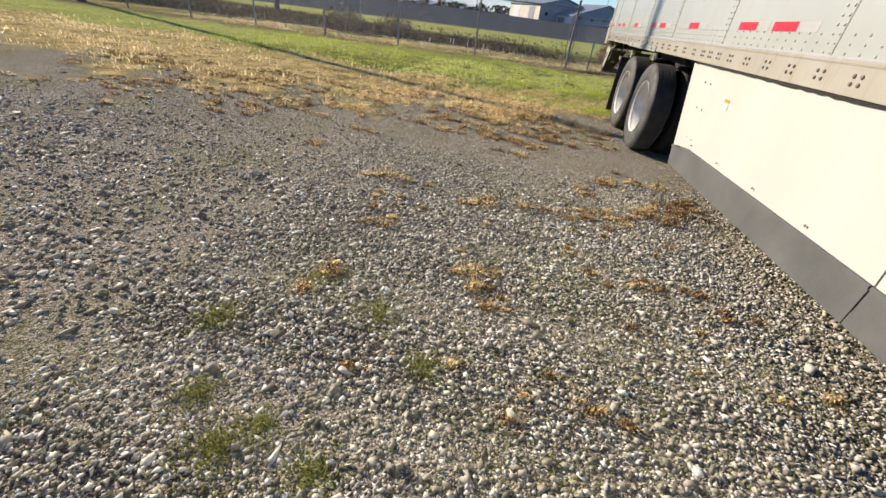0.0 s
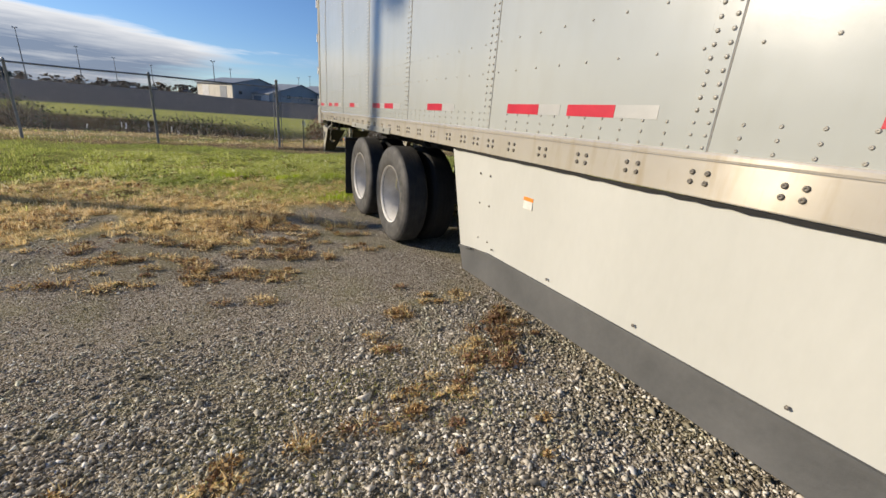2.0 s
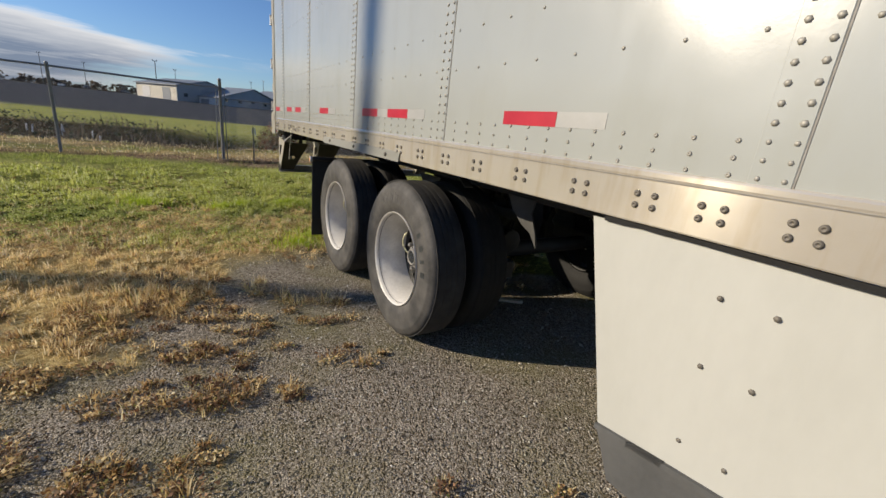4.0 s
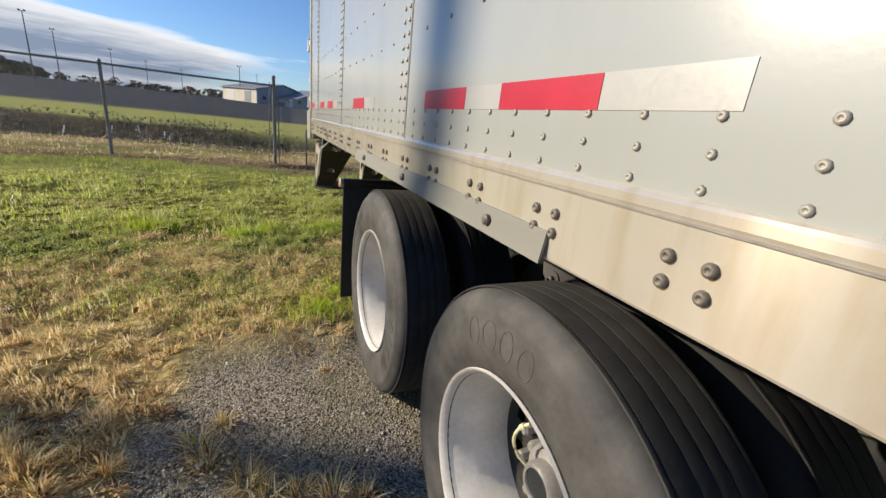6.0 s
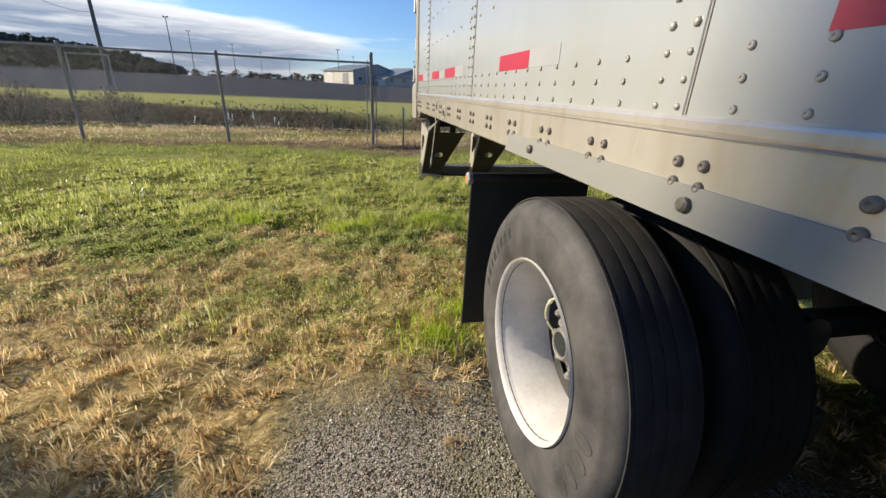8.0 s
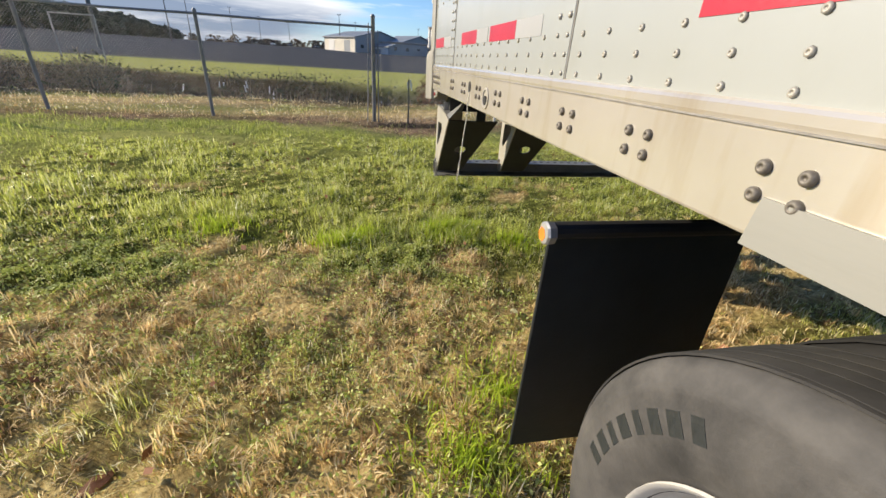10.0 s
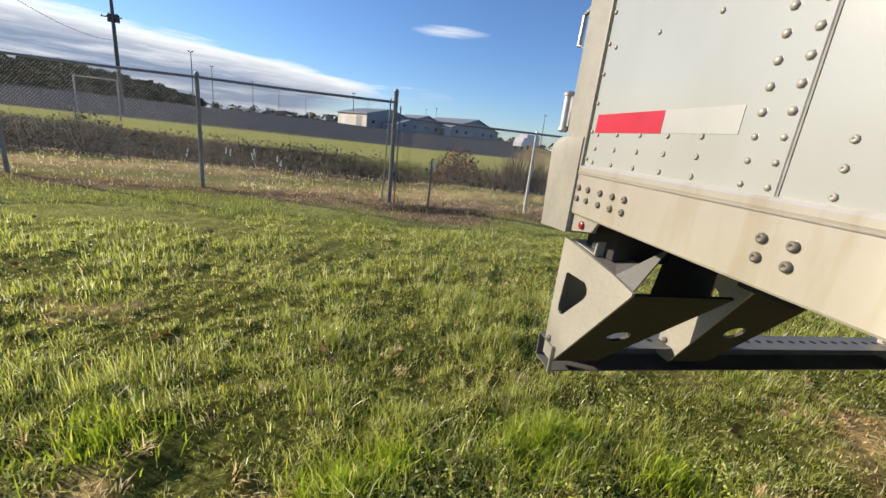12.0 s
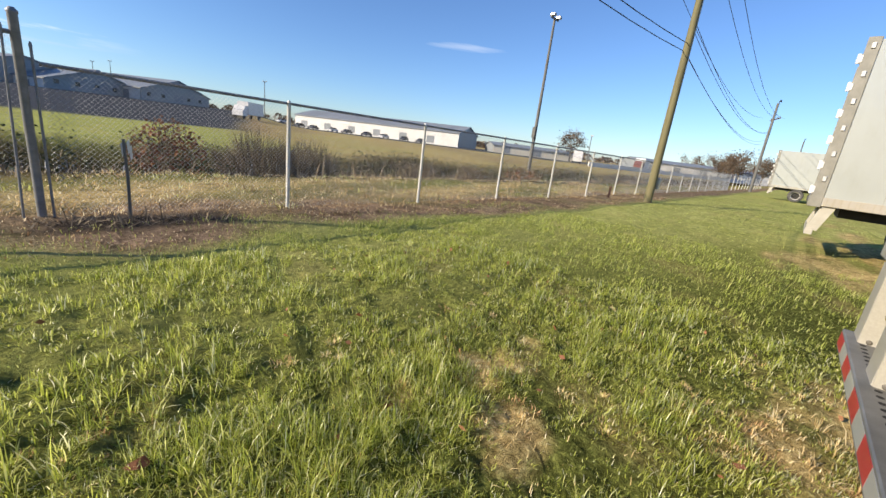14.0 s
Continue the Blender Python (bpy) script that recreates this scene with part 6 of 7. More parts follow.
scrap(-0.72, 6.73, "paper_scrap", M_FLAG, "small crumpled white paper scrap on the gravel", "litter", 0.035, 1)
scrap(-1.39, 8.07, "leaf_clump", M_DEADLEAF, "dark curled dead leaves lying on the straw", "leaf", 0.07, 2)
scrap(0.39, 8.91, "fallen_leaf", M_HOSE, "pale yellow fallen leaf on the grass", "leaf", 0.04, 3)
scrap(-0.25, 12.0, "fallen_leaf", M_DEADLEAF, "large brown fallen leaf on the grass", "leaf", 0.065, 4)
scrap(0.77, 11.74, "fallen_leaf", M_DEADLEAF, "brown fallen leaf on the dry grass", "leaf", 0.05, 5)
bm = bmesh.new()
prism(bm, [(-0.13, -0.03), (0.12, -0.028), (0.14, 0.02), (-0.12, 0.032)], "z", 0.0, 0.025)
bmesh.ops.bevel(bm, geom=list(bm.edges), offset=0.004, segments=1, affect="EDGES")
ob = tagged(part("wood_offcut", bm, M_CORD), "pale wooden offcut lying under the trailer", "wood")
ob.matrix_basis = pose(1.2, 5.92, float(height(np.array(1.2), np.array(5.92))) + 0.006, 0, 4, -28)

# ---- chain-link fence ----
def chain_link(x0, x1, top, y, parent, mat, wire=0.0016):
    """Woven wire of a bay: two families of slanting wires, a hair apart."""
    pitch, z0 = 0.0565, 0.03
    h = top - z0
    n0, n1 = int((x0 - h) / pitch), int(x1 / pitch) + 1
    V, F = [], []
    for fam in (0, 1):
        for k in range(n0, n1 + 1):
            a = k * pitch
            # from (a, z0) leaning right to (a + h, top); the other family mirrored
            s0, s1 = max(0.0, x0 - a), min(h, x1 - a)
            if s1 <= s0:
                continue
            p, q = (a + s0, z0 + s0), (a + s1, z0 + s1)
            if fam:
                p, q = (x0 + x1 - p[0], p[1]), (x0 + x1 - q[0], q[1])
            i = len(V)
            yy = y + (0.002 if fam else -0.002)
            for (u, w) in (p, q):
                V += [(u - wire, yy, w), (u + wire, yy - wire, w), (u + wire, yy + wire, w)]
            F += [(i, i + 1, i + 4, i + 3), (i + 1, i + 2, i + 5, i + 4), (i + 2, i, i + 3, i + 5)]
    me = flat_mesh("chain_link", np.array(V, float), np.array(F), mat)
    ob = new("chain_link", me)
    ob.parent = parent
    ob["label"] = "galvanised diamond wire mesh"
    return ob


def post_mesh(height_, r, cap=True):
    bm = bmesh.new()
    lathe(bm, [(r, -0.1), (r, height_ - 0.01), (r * 1.15, height_), (r * 1.15, height_ + 0.02), (r * 0.55, height_ + 0.05)], (0, 0, 0), "z", 12)
    return bm


def build_fence():
    dark = thing("chain_link_fence", "weathered dark chain-link fence with a pipe top rail", "fence", (-0.25, FENCE_Y, 0))
    xs = [0.0, -3.47, -6.55, -9.65, -12.75, -15.8, -18.9, -22.0, -25.1, -28.2]
    for i, x in enumerate(xs):
        tall = 2.12 if i == 0 else (2.1 if i == 3 else 1.97 if i < 3 else 1.55)
        part("post", post_mesh(tall, 0.042 if i in (0, 3) else 0.034), M_GALV_DARK, dark, smooth=40, loc=(x, 0, 0))
    part("post", post_mesh(1.82, 0.013), M_GALV_DARK, dark, "thin upright rod", smooth=40, loc=(0.10, -0.02, 0))
    part("post", post_mesh(1.95, 0.012), M_GALV_DARK, dark, "thin leaning rod", smooth=40, loc=(-0.15, -0.05, 0)).rotation_euler = (0, radians(1.5), 0)
    for a, b in zip(xs, xs[1:]):
        z = 1.93 if a > -9 else 1.5
        bm = bmesh.new()
        tube(bm, [(a, 0, z), ((a + b) / 2, 0, z - 0.012), (b, 0, z)], 0.024, 8)
        part("top_rail", bm, M_GALV_DARK, dark, smooth=40)
        chain_link(b, a, z, 0.035, dark, M_GALV_DARK, 0.0013)
    light = thing("chain_link_fence", "pale galvanised chain-link fence with white posts", "fence", (2.65, FENCE_Y - 0.1, 0))
    n = 30
    for i in range(n):
        part("post", post_mesh(1.66, 0.030), M_POST, light, smooth=40, loc=(3.02 * i, 0, 0))
    for i in range(-1, n - 1):
        a, b = (-2.76 if i < 0 else 3.02 * i), 3.02 * (i + 1)
        bm = bmesh.new()
        tube(bm, [(a, 0, 1.66), (b, 0, 1.66)], 0.021, 8)
        part("top_rail", bm, M_GALV_DARK, light, smooth=40)
        if i < 16:
            chain_link(a, b, 1.68, -0.03, light, M_GALV)


build_fence()

# marker stake and pipes near the corner post
stake = thing("marker_stake", "short weathered wooden stake with white ribbons", "stake", (0.50, 16.42, 0))
bm = bmesh.new()
tube(bm, [(0, 0, -0.1), (0.01, 0, 0.5), (0, 0.01, 0.96)], [0.019, 0.017, 0.015], 8)
part("stake_post", bm, M_POLE_GREY, stake)
for i, (dx, dz) in enumerate(((0.03, 0.93), (-0.03, 0.90), (0.05, 0.86))):
    bm = bmesh.new()
    prism(bm, [(dx, dz), (dx + 0.028, dz + 0.03), (dx + 0.030, dz - 0.12), (dx + 0.008, dz - 0.15)], "y", 0.02 + 0.004 * i, 0.024 + 0.004 * i)
    part("ribbon", bm, M_FLAG, stake)
rs = np.random.default_rng(91)
for i in range(14):
    px, py = rs.uniform(-9, 2.5), rs.uniform(24.5, 28)
    bm = bmesh.new()
    prism(bm, [(-0.025, 0), (0.025, 0.0), (0.022, 0.3), (-0.022, 0.3)], "y", -0.012, 0.012)
    ob = part("survey_stake", bm, M_FLAG, None)
    ob.matrix_basis = pose(px, py, float(height(np.array(px), np.array(py))) + 0.25, rs.uniform(-12, 12), rs.uniform(-14, 14), rs.uniform(0, 90))
    bm = bmesh.new()
    tube(bm, [(0, 0, -0.35), (0, 0, 0.0)], 0.012, 5)
    part("stick", bm, M_TWIG, ob)
    tagged(ob, "small white plastic tree guard in the ditch scrub", "tree guard", group="tree guards along the ditch")


stub = thing("pipe_stub", "short rusty pipe stub with a bent cap beside the fence", "pipe", (15.8, 16.2, 0))
bm = bmesh.new()
tube(bm, [(0, 0, -0.1), (0.01, 0, 0.22), (0.03, 0, 0.36)], [0.03, 0.032, 0.036], 8)
part("pipe", bm, M_BRICKRED, stub, smooth=40)
bm = bmesh.new()
tube(bm, [(-0.02, 0, 0.34), (0.05, 0, 0.42), (0.10, 0, 0.40)], [0.05, 0.06, 0.035], 8)
part("cap", bm, M_DEADLEAF, stub, "rusty bent cap", smooth=40)


# ---- poles and cables ----
def utility_pole(loc, tall, label, mat=M_POLE_GREY, arms=(), cans=0, r=0.15, lean=0.0):
    root = thing("utility_pole", label, "utility pole", loc)
    bm = bmesh.new()
    tube(bm, [(0, 0, -0.4), (lean * 0.5, 0, tall * 0.5), (lean, 0, tall)], [r * 1.1, r * 0.95, r * 0.75], 14)
    part("pole", bm, mat, root, smooth=40)
    for z, half, turn in arms:
        bm = bmesh.new()
        box(bm, -half, half, -0.05, 0.05, -0.06, 0.06, 0.01, 1)
        for k in (-0.9, -0.45, 0.45, 0.9):
            lathe(bm, [(0.02, 0.05), (0.05, 0.10), (0.03, 0.14), (0.045, 0.18), (0.02, 0.22)], (k * half, 0, 0), "z", 8)
        ob = part("cross_arm", bm, mat, root)
        ob.matrix_basis = pose(lean * z / tall, -r - 0.03, z, 0, 0, turn)
    for k in range(cans):
        bm = bmesh.new()
        a = 2.6 * k + 0.3
        lathe(bm, [(0.24, -0.45), (0.27, -0.42), (0.27, 0.40), (0.22, 0.46), (0.06, 0.48), (0.06, 0.62)], (0.44 * math.cos(a), 0.44 * math.sin(a), tall * 0.80), "z", 14)
        part("transformer", bm, M_CHASSIS, root, "grey transformer can", smooth=40)
    return root


def floodlight_pole(loc, tall, label):
    root = thing("light_pole", label, "light pole", loc)
    bm = bmesh.new()
    tube(bm, [(0, 0, -0.3), (0, 0, tall)], [0.16, 0.09], 10)
    part("pole", bm, M_POLE_GREY, root)
    part("bracket", boxed(-0.6, 0.6, -0.05, 0.05, tall - 0.08, tall + 0.04), M_POLE_GREY, root)
    for x in (-0.45, 0.45):
        part("lamp_head", boxed(x - 0.17, x + 0.17, -0.3, 0.12, tall + 0.05, tall + 0.27, 0.04), M_GALV, root)
    return root


def cable(a, b, sag, r, label="thin black overhead power cable between poles"):
    bm = bmesh.new()
    A, B = Vector(a), Vector(b)
    tube(bm, [A.lerp(B, i / 16) - Vector((0, 0, sag * 4 * (i / 16) * (1 - i / 16))) for i in range(17)], r, 5)
    tagged(part("overhead_cable", bm, M_WIRE), label, "cable", group="overhead cables")


near = utility_pole((17.2, 15.1, 0), 8.5, "greenish-brown wooden utility pole with a cross-arm beside the fence", M_WOOD_POLE, ((8.05, 1.12, 90),), 0, 0.145)
bm = bmesh.new()
tube(bm, [(0.17, -0.08, 0), (0.15, -0.08, 7.8)], 0.032, 8)
part("conduit", bm, M_POST, near, "pale conduit down the pole")
part("meter_box", boxed(0.16, 0.42, -0.2, -0.04, 0.55, 1.0, 0.02), M_TAPE, near, "pale box on the pole")
second = utility_pole((58.4, 15.4, 0), 9.9, "wooden utility pole with cross-arm and street lamp", M_POLE_GREY, ((8.2, 1.5, 20),), 0, 0.15)
bm = bmesh.new()
tube(bm, [(0, 0, 9.6), (0.9, 0, 10.2), (1.8, 0, 10.5), (2.4, 0, 10.45)], [0.05, 0.05, 0.07, 0.10], 8)
part("lamp_arm", bm, M_CHASSIS, second, "street lamp on a curved arm")
third = utility_pole((104, 13.5, 0), 9.6, "distant wooden pole with street lamp", M_POLE_GREY, (), 0, 0.15)
bm = bmesh.new()
tube(bm, [(0, 0, 9.3), (1.0, 0, 10.0), (2.2, 0, 10.3)], [0.06, 0.06, 0.12], 8)
part("lamp_arm", bm, M_CHASSIS, third, "street lamp on a curved arm")
flood = floodlight_pole((30.6, 28.8, 0), 11.9, "tall slim wooden pole with a twin floodlight")
part("control_box", boxed(-0.35, -0.12, -0.2, 0.1, 2.6, 3.5, 0.02), M_CHASSIS, flood)
for z, dy in ((8.2, 1.0), (8.2, -0.5), (8.2, -1.0), (6.65, 0.1), (6.6, -0.1), (5.75, 0.1), (5.5, -0.1)):
    cable((17.2, 15.1 + dy, z), (58.4, 15.4 + dy, z + 0.15), 1.25, 0.012)
for z, dy in ((5.95, 0.0), (5.72, 0.12)):
    cable((17.2, 15.1 + dy, z), (-22.2, 17.3 + dy, z + 2.6), 1.45, 0.014)

utility_pole((-34.0, 71.5, 0.2), 14.2, "dark wooden utility pole with cross-arms and two transformers", M_POLE_GREY, ((13.7, 1.5, 0), (11.4, 1.2, 0)), 2, 0.24)
utility_pole((-23.2, 34.7, 0.0), 12.5, "dark wooden utility pole", M_POLE_GREY, ((12.0, 1.3, 40),), 0, 0.18)
cable((-23.2, 34.7, 8.6), (-34.0, 71.5, 9.0), 1.2, 0.02)
cable((-23.2, 34.7, 8.8), (-60.0, 38, 11.0), 1.0, 0.02)
for px, py, tall in ((-48, 130, 15.5), (-60, 178, 16), (-56, 215, 15), (-50, 240, 14), (-38, 250, 13), (-8, 160, 12), (-4, 230, 14), (60, 150, 13), (33, 235, 15), (28, 240, 14), (115, 60, 9.5)):
    floodlight_pole((px, py, float(height(np.array(px), np.array(py)))), tall - 1.5, "distant slim floodlight pole in the yard")
# the pole whose shadow falls across the yard and up the trailer
shade = utility_pole((-22.2, 17.34, 0), 14.4, "tall wooden utility pole with cross-arm and transformer by the fence", M_POLE_GREY, ((12.95, 1.3, 80),), 0, 0.175)
shade.rotation_euler = (radians(1.8), 0, 0)
bm = bmesh.new()
lathe(bm, [(0.32, -0.50), (0.36, -0.46), (0.36, 0.42), (0.30, 0.48), (0.07, 0.50), (0.07, 0.66)], (0.05, -0.55, 12.85), "z", 16)
part("transformer", bm, M_CHASSIS, shade, "grey transformer can", smooth=40)

# gate frame in the field
gate = thing("field_gate", "grey pipe gate frame standing in the field", "gate", (-23.0, 45.0, 0))
for x in (0, 2.9):
    bm = bmesh.new()
    tube(bm, [(x, 0, -0.2), (x, 0, 3.0)], 0.06, 8)
    part("gate_post", bm, M_GALV_DARK, gate)
bm = bmesh.new()
tube(bm, [(0, 0, 2.95), (2.9, 0, 2.95)], 0.05, 8)
part("gate_rail", bm, M_GALV_DARK, gate)


# ---- far buildings ----
def shed(loc, turn, width, length, eave, peak, wall, side, label):
    """Gabled metal shed: gable along local x, length along local y, near corner at the origin."""
    root = thing("shed", label, "building", loc)
    root.rotation_euler = (0, 0, radians(turn))
    bm = bmesh.new()
    prism(bm, [(0, -0.5), (width, -0.5), (width, eave), (width / 2, peak), (0, eave)], "y", 0, 0.3)
    part("gable_wall", bm, wall, root)
    bm = bmesh.new()
    prism(bm, [(0, -0.5), (width, -0.5), (width, eave), (width / 2, peak), (0, eave)], "y", length - 0.3, length)
    part("gable_wall", bm, wall, root)
    part("side_wall", boxed(0, 0.3, 0.3, length - 0.3, -0.5, eave), side, root, "pale sheet-metal side wall")
    part("side_wall", boxed(width - 0.3, width, 0.3, length - 0.3, -0.5, eave), wall, root)
    for s in (0, 1):
        bm = bmesh.new()
        a, b = ((-0.5, eave - 0.1), (width / 2, peak + 0.05)) if s == 0 else ((width + 0.5, eave - 0.1), (width / 2, peak + 0.05))
        prism(bm, [a, b, (b[0], b[1] + 0.25), (a[0], a[1] + 0.25)], "y", -0.5, length + 0.5)
        part("roof", bm, M_ROOF_GREY, root, "grey metal roof slope")
    n = max(1, int(length / 9))
    for i in range(n):
        y = (i + 0.5) * length / n
        part("door", boxed(-0.06, 0.02, y - 1.7, y + 1.7, 0, min(3.6, eave - 0.7)), M_WHITE_SHED if i % 2 else M_ROOF_GREY, root)
    part("door", boxed(width * 0.5 - 2, width * 0.5 + 2, -0.06, 0.02, 0, min(4.0, eave - 0.4)), M_ROOF_GREY, root)
    for i in range(int(width / 5)):
        part("window", boxed(2 + 5 * i, 3.2 + 5 * i, -0.05, 0.02, 1.4, 2.4), M_GLASS_DARK, root)
    return root


shed((-2.9, 150, 2.4), 35, 19, 18.6, 4.3, 6.5, M_STEEL_SHED, M_CREAM_SHED, "large grey gabled shed with a cream long wall")
shed((7.5, 147, 2.3), 35, 26, 11.6, 2.2, 6.0, M_STEEL_SHED, M_WHITE_SHED, "grey gabled shed with a white front wall")
shed((27.2, 154, 2.5), 35, 27, 22, 3.2, 6.9, M_STEEL_SHED, M_WHITE_SHED, "grey gabled shed beyond the yard")


def warehouse(a, b, depth, eave, ridge, label, wall=M_WHITE_SHED):
    """A long low building whose front runs from a to b."""
    d = Vector((b[0] - a[0], b[1] - a[1]))
    root = thing("warehouse", label, "building", (*a, float(height(np.array(a[0]), np.array(a[1])))))
    root.rotation_euler = (0, 0, math.atan2(d.y, d.x))
    L_ = d.length
    part("front_wall", boxed(0, L_, 0, 0.3, -0.5, eave), wall, root, "pale sheet-metal front wall")
    for x in (0.0, L_ - 0.3):
        bm = bmesh.new()
        prism(bm, [(0.3, -0.5), (depth, -0.5), (depth, eave), (depth / 2, ridge), (0.3, eave)], "x", x, x + 0.3)
        part("end_wall", bm, M_STEEL_SHED, root)
    part("back_wall", boxed(0, L_, depth - 0.3, depth, -0.5, eave), M_WHITE_SHED, root)
    for s, (p, q) in enumerate((((-0.4, eave - 0.05), (depth / 2, ridge)), ((depth + 0.4, eave - 0.05), (depth / 2, ridge)))):
        bm = bmesh.new()
        prism(bm, [p, q, (q[0], q[1] + 0.25), (p[0], p[1] + 0.25)], "x", -0.4, L_ + 0.4)
        part("roof", bm, M_ROOF_GREY, root, "dark grey roof slope")
    for i in range(int(L_ / 11)):
        part("dock_door", boxed(3 + 11 * i, 6 + 11 * i, -0.06, 0.02, 0.2, 2.6), M_ROOF_GREY, root)
    return root


warehouse((80.6, 169), (108, 104.5), 24, 4.4, 7.3, "long low white warehouse with a dark grey roof")
warehouse((112, 92), (133, 73), 14, 2.4, 3.3, "low tan store building far off", M_CREAM_SHED)
warehouse((170, 62), (210, 20), 18, 3.4, 4.6, "low pale building far off beyond the trees")
bm = bmesh.new()
for i in range(10):
    box(bm, 8.3 * i, 8.3 * i + 8.2, -0.15, 0.15, -0.2, 0.95, 0.02, 1)
low = part("low_wall", bm, M_WHITE_SHED)
low.matrix_basis = pose(86, 47, 0, 0, 0, -14.2)
tagged(low, "long low white wall of concrete panels beyond the field", "wall")


def vehicle(loc, turn, kind, paint, label):
    loc = (loc[0], loc[1], float(height(np.array(loc[0]), np.array(loc[1]))))
    root = thing(kind, label, kind.replace("_", " "), loc)
    root.rotation_euler = (0, 0, radians(turn))
    if kind == "truck":
        part("cargo_box", boxed(-2.6, 3.6, -1.2, 1.2, 0.9, 3.4, 0.05), M_CAR_PAINT, root)
        bm = bmesh.new()
        prism(bm, [(-4.6, 0.6), (-2.7, 0.6), (-2.7, 2.6), (-3.7, 2.6), (-4.2, 1.7), (-4.6, 1.5)], "y", -1.1, 1.1)
        part("cab", bm, paint, root)
        bm = bmesh.new()
        prism(bm, [(-4.19, 1.72), (-3.74, 2.5), (-3.72, 2.5), (-4.15, 1.72)], "y", -0.95, 0.95)
        part("windscreen", bm, M_GLASS_DARK, root)
        places, r = (-3.8, 2.2), 0.48
    else:
        bm = bmesh.new()
        prism(bm, [(-2.2, 0.35), (2.2, 0.35), (2.25, 0.85), (1.3, 0.98), (-1.2, 0.98), (-2.2, 0.8)], "y", -0.88, 0.88)
        part("car_body", bm, paint, root)
        bm = bmesh.new()
        prism(bm, [(-1.1, 0.98), (1.5, 0.98), (0.95, 1.48), (-0.45, 1.48)], "y", -0.78, 0.78)
        part("cabin", bm, M_GLASS_DARK, root)
        places, r = (-1.4, 1.4), 0.33
    for x in places:
        for y in (-0.9, 0.9):
            bm = bmesh.new()
            lathe(bm, [(r, -0.11), (r, 0.11)], (x, y, r), "y", 12)
            part("vehicle_wheel", bm, M_TYRE, root)


vehicle((104, 58, 0), 25, "truck", M_CAR_PAINT, "white box truck parked far off")
vehicle((116, 45, 0), 5, "truck", M_BRICKRED, "box truck with a red cab parked far off")
rv = np.random.default_rng(95)
for i in range(9):
    vehicle((70.5 + 2.75 * i + rv.uniform(-0.5, 0.5), 158 - 6.4 * i + rv.uniform(-1.5, 1.5), 0), 23 + rv.uniform(-8, 8), "car", M_CAR_PAINT if i % 3 == 0 else M_CAR_DARK, "white parked car before the warehouse" if i % 3 == 0 else "dark parked car before the warehouse")
for i in range(7):
    vehicle((-40 + 9.0 * i + rv.uniform(-3, 3), 215 + rv.uniform(-8, 8), 0.3), rv.uniform(0, 180), "car", M_CAR_PAINT if i % 3 == 0 else M_CAR_DARK, "white car at the far side of the yard" if i % 3 == 0 else "dark car at the far side of the yard")
vehicle((35.2, 100, 0), 40, "truck", M_CAR_PAINT, "white box truck beside the sheds")


# ---- woods and trees ----
def clumps(px, py, pz, rad, tall, per, size, seed):
    """Leaf plates that fill uneven crowns at many places."""
    r = np.random.default_rng(seed)
    n = len(px)
    k = np.repeat(np.arange(n), per)
    a, q = r.uniform(0, 6.28, n * per), np.cbrt(r.random(n * per))
    h = r.uniform(-1, 1, n * per)
    lob = 1 + 0.35 * np.sin(3 * a + k) + 0.2 * np.sin(5 * a + 2 * k)
    w = np.sqrt(1 - h * h) * q * rad[k] * lob
    return px[k] + w * np.cos(a), py[k] + w * np.sin(a), pz[k] + tall[k] * (0.55 + 0.45 * h)


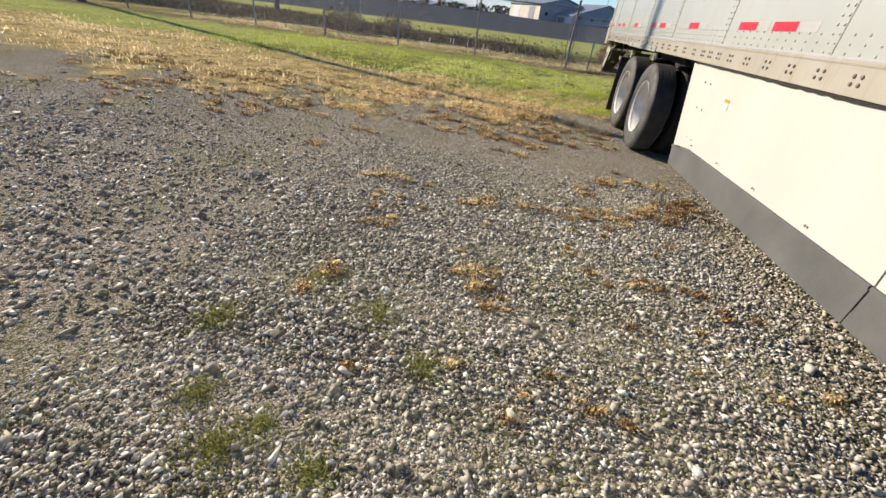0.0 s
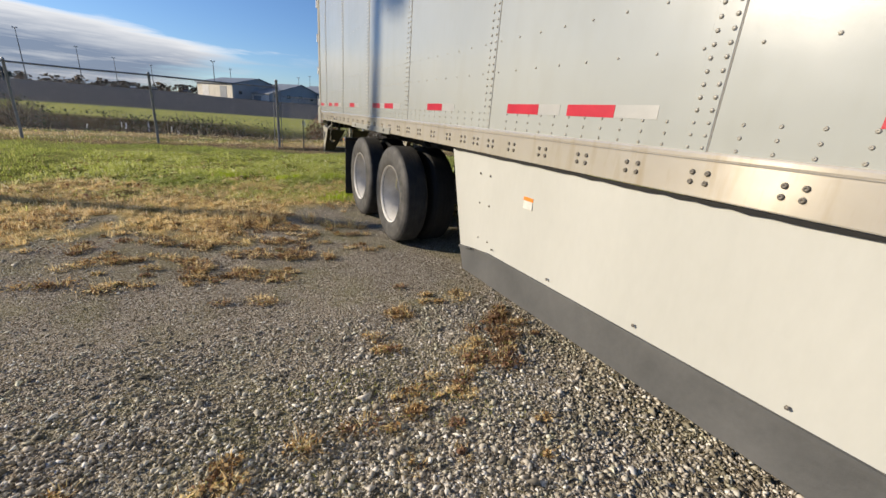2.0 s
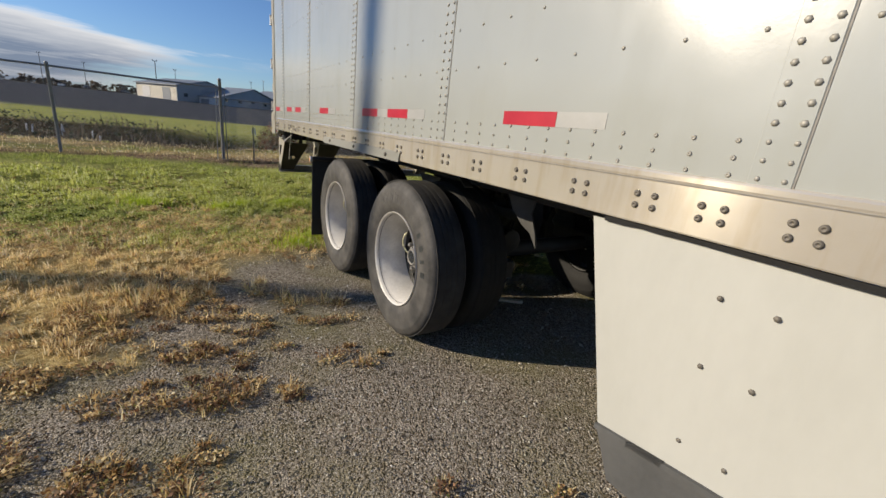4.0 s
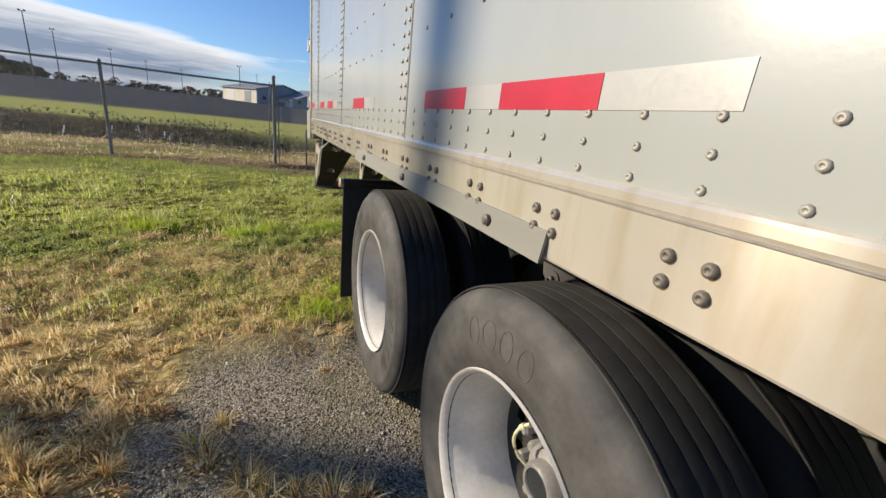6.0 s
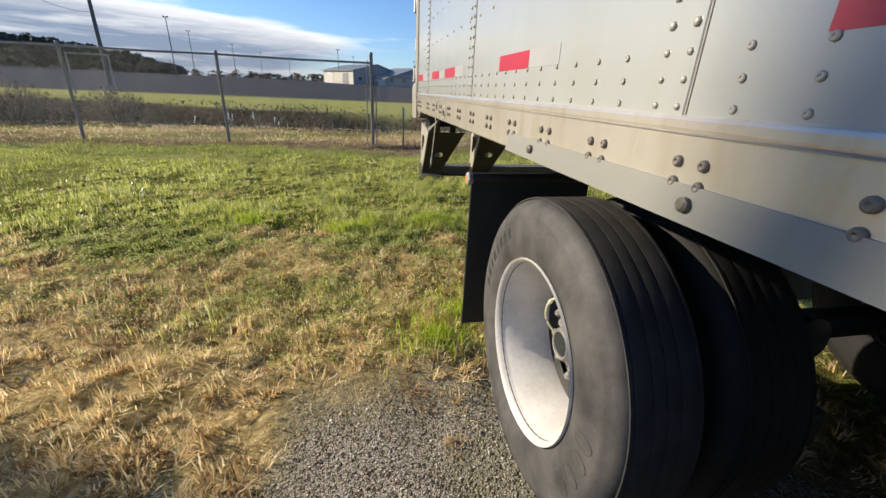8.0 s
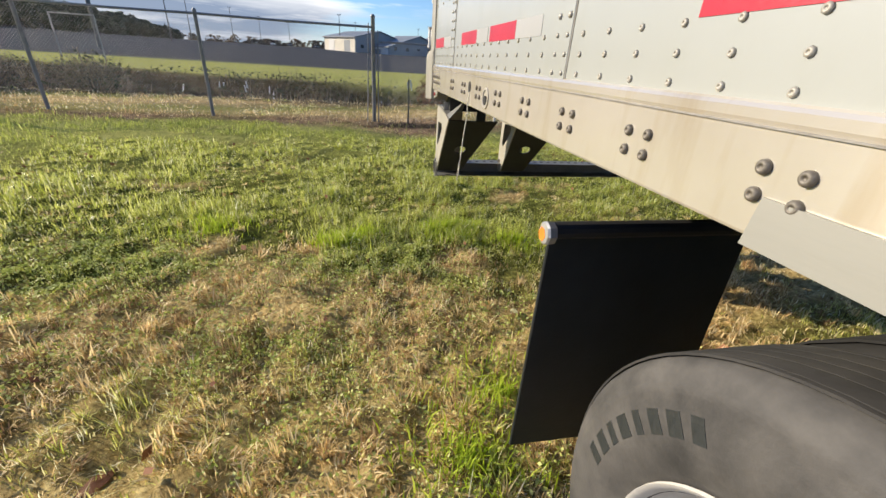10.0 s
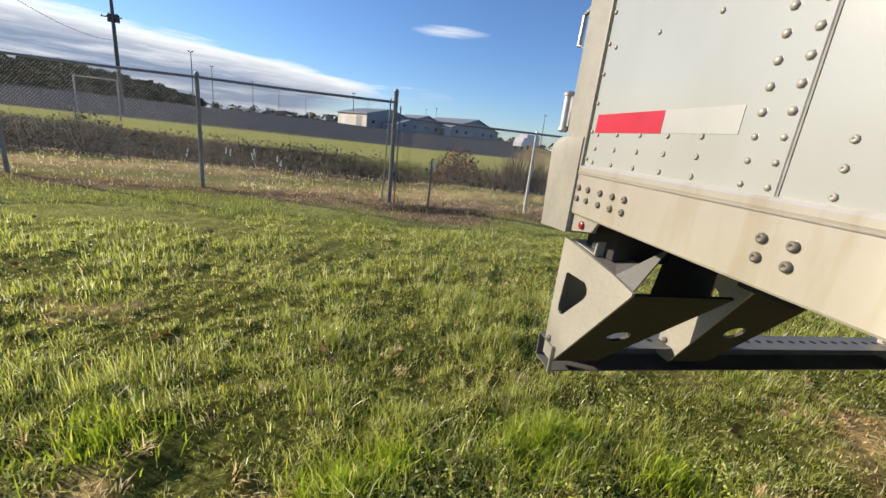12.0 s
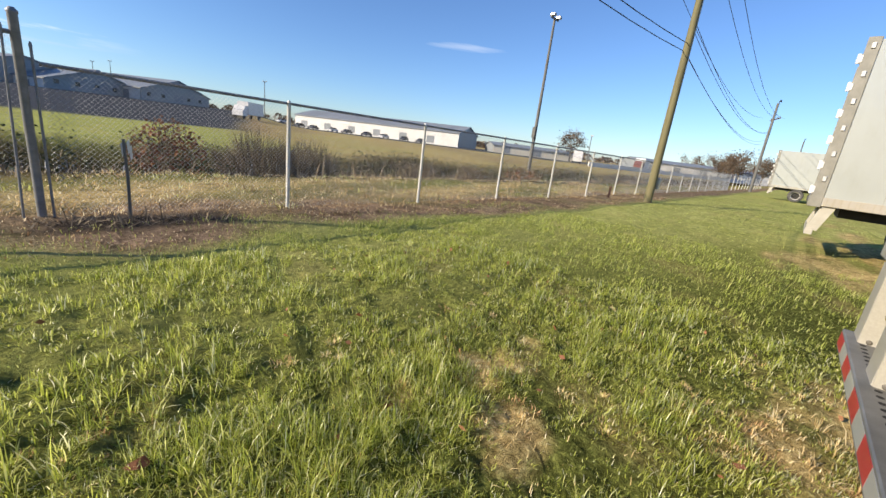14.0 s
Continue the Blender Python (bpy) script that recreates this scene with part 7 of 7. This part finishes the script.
def build_woods():
    r = np.random.default_rng(101)
    az, d = np.radians(r.uniform(-72, -20.5, 620)), r.uniform(222, 380, 620)
    x, y = d * np.sin(az), d * np.cos(az)
    tall = r.uniform(6.5, 10.0, 620) * (0.45 + 0.55 * smooth(-18.5, -29, np.degrees(az)))
    X, Y, Z = clumps(x, y, height(x, y), r.uniform(3.0, 5.0, 620), tall, 110, 0.8, 102)
    leaves("hill_woods", X, Y, Z, 1.35, M_WOODS, "dark evergreen woods covering the hill beyond the yard", "woods", 103)
    az, d = np.radians(r.uniform(-19, 130, 420)), r.uniform(420, 640, 420)
    x, y = d * np.sin(az), d * np.cos(az)
    X, Y, Z = clumps(x, y, height(x, y), r.uniform(4, 7, 420), r.uniform(4.0, 9.0, 420), 60, 1.5, 104)
    leaves("far_woods", X, Y, Z, 1.5, M_AUTUMN, "thin line of brown autumn trees on the horizon", "woods", 105)


def tree(loc, tall, spread, leafy, mat, label, seed):
    r = random.Random(seed)
    root = thing("tree", label, "tree", loc)
    bm = bmesh.new()
    tips = []
    tube(bm, [(0, 0, -0.3), (0.05 * tall * r.uniform(-1, 1), 0, tall * 0.3), (0, 0, tall * 0.55)], [0.035 * tall, 0.025 * tall, 0.014 * tall], 8)
    for i in range(16):
        a, z = r.uniform(0, 6.28), tall * r.uniform(0.18, 0.5)
        h = r.uniform(0.36, 0.98)
        out = spread * r.uniform(0.6, 1) * (1 - 1.3 * (h - 0.58) ** 2 / 0.25)
        tip = Vector((math.cos(a) * out, math.sin(a) * out, tall * h))
        mid = Vector((0, 0, z)).lerp(tip, 0.5) + Vector((0, 0, 0.04 * tall))
        tube(bm, [(0, 0, z), mid, tip], [0.012 * tall, 0.008 * tall, 0.003 * tall], 5)
        for _ in range(6):
            e = mid.lerp(tip, r.random()) + Vector((r.uniform(-1, 1), r.uniform(-1, 1), r.uniform(0, 1))) * spread * 0.4
            tube(bm, [mid.lerp(tip, 0.5 * r.random()), e], [0.004 * tall, 0.0015 * tall], 4)
            tips += [e, tip]
    part("trunk", bm, M_BARK, root)
    q = np.random.default_rng(seed)
    pick = np.array([tips[i] for i in q.integers(0, len(tips), leafy)]) + q.normal(0, spread * 0.16, (leafy, 3))
    ob = leaves("crown", pick[:, 0], pick[:, 1], pick[:, 2], 0.028 * tall, mat, "", "", seed)
    ob.parent = root
    for key in ("kind", "label", "category"):
        if key in ob:
            del ob[key]


build_woods()
tree((130.5, 73, 0), 9.3, 4.6, 1500, M_AUTUMN, "bare grey-brown tree beyond the fence", 111)
for i, (px, py, tl) in enumerate(((190, 38, 10), (178, 30, 9.5), (168, 32, 8), (205, 26, 8.5), (160, 22, 7.5), (225, 40, 10), (212, 52, 9))):
    tree((px, py, 0), tl, tl * 0.6, 1500, M_AUTUMN, "brown autumn tree far along the fence", 120 + i)
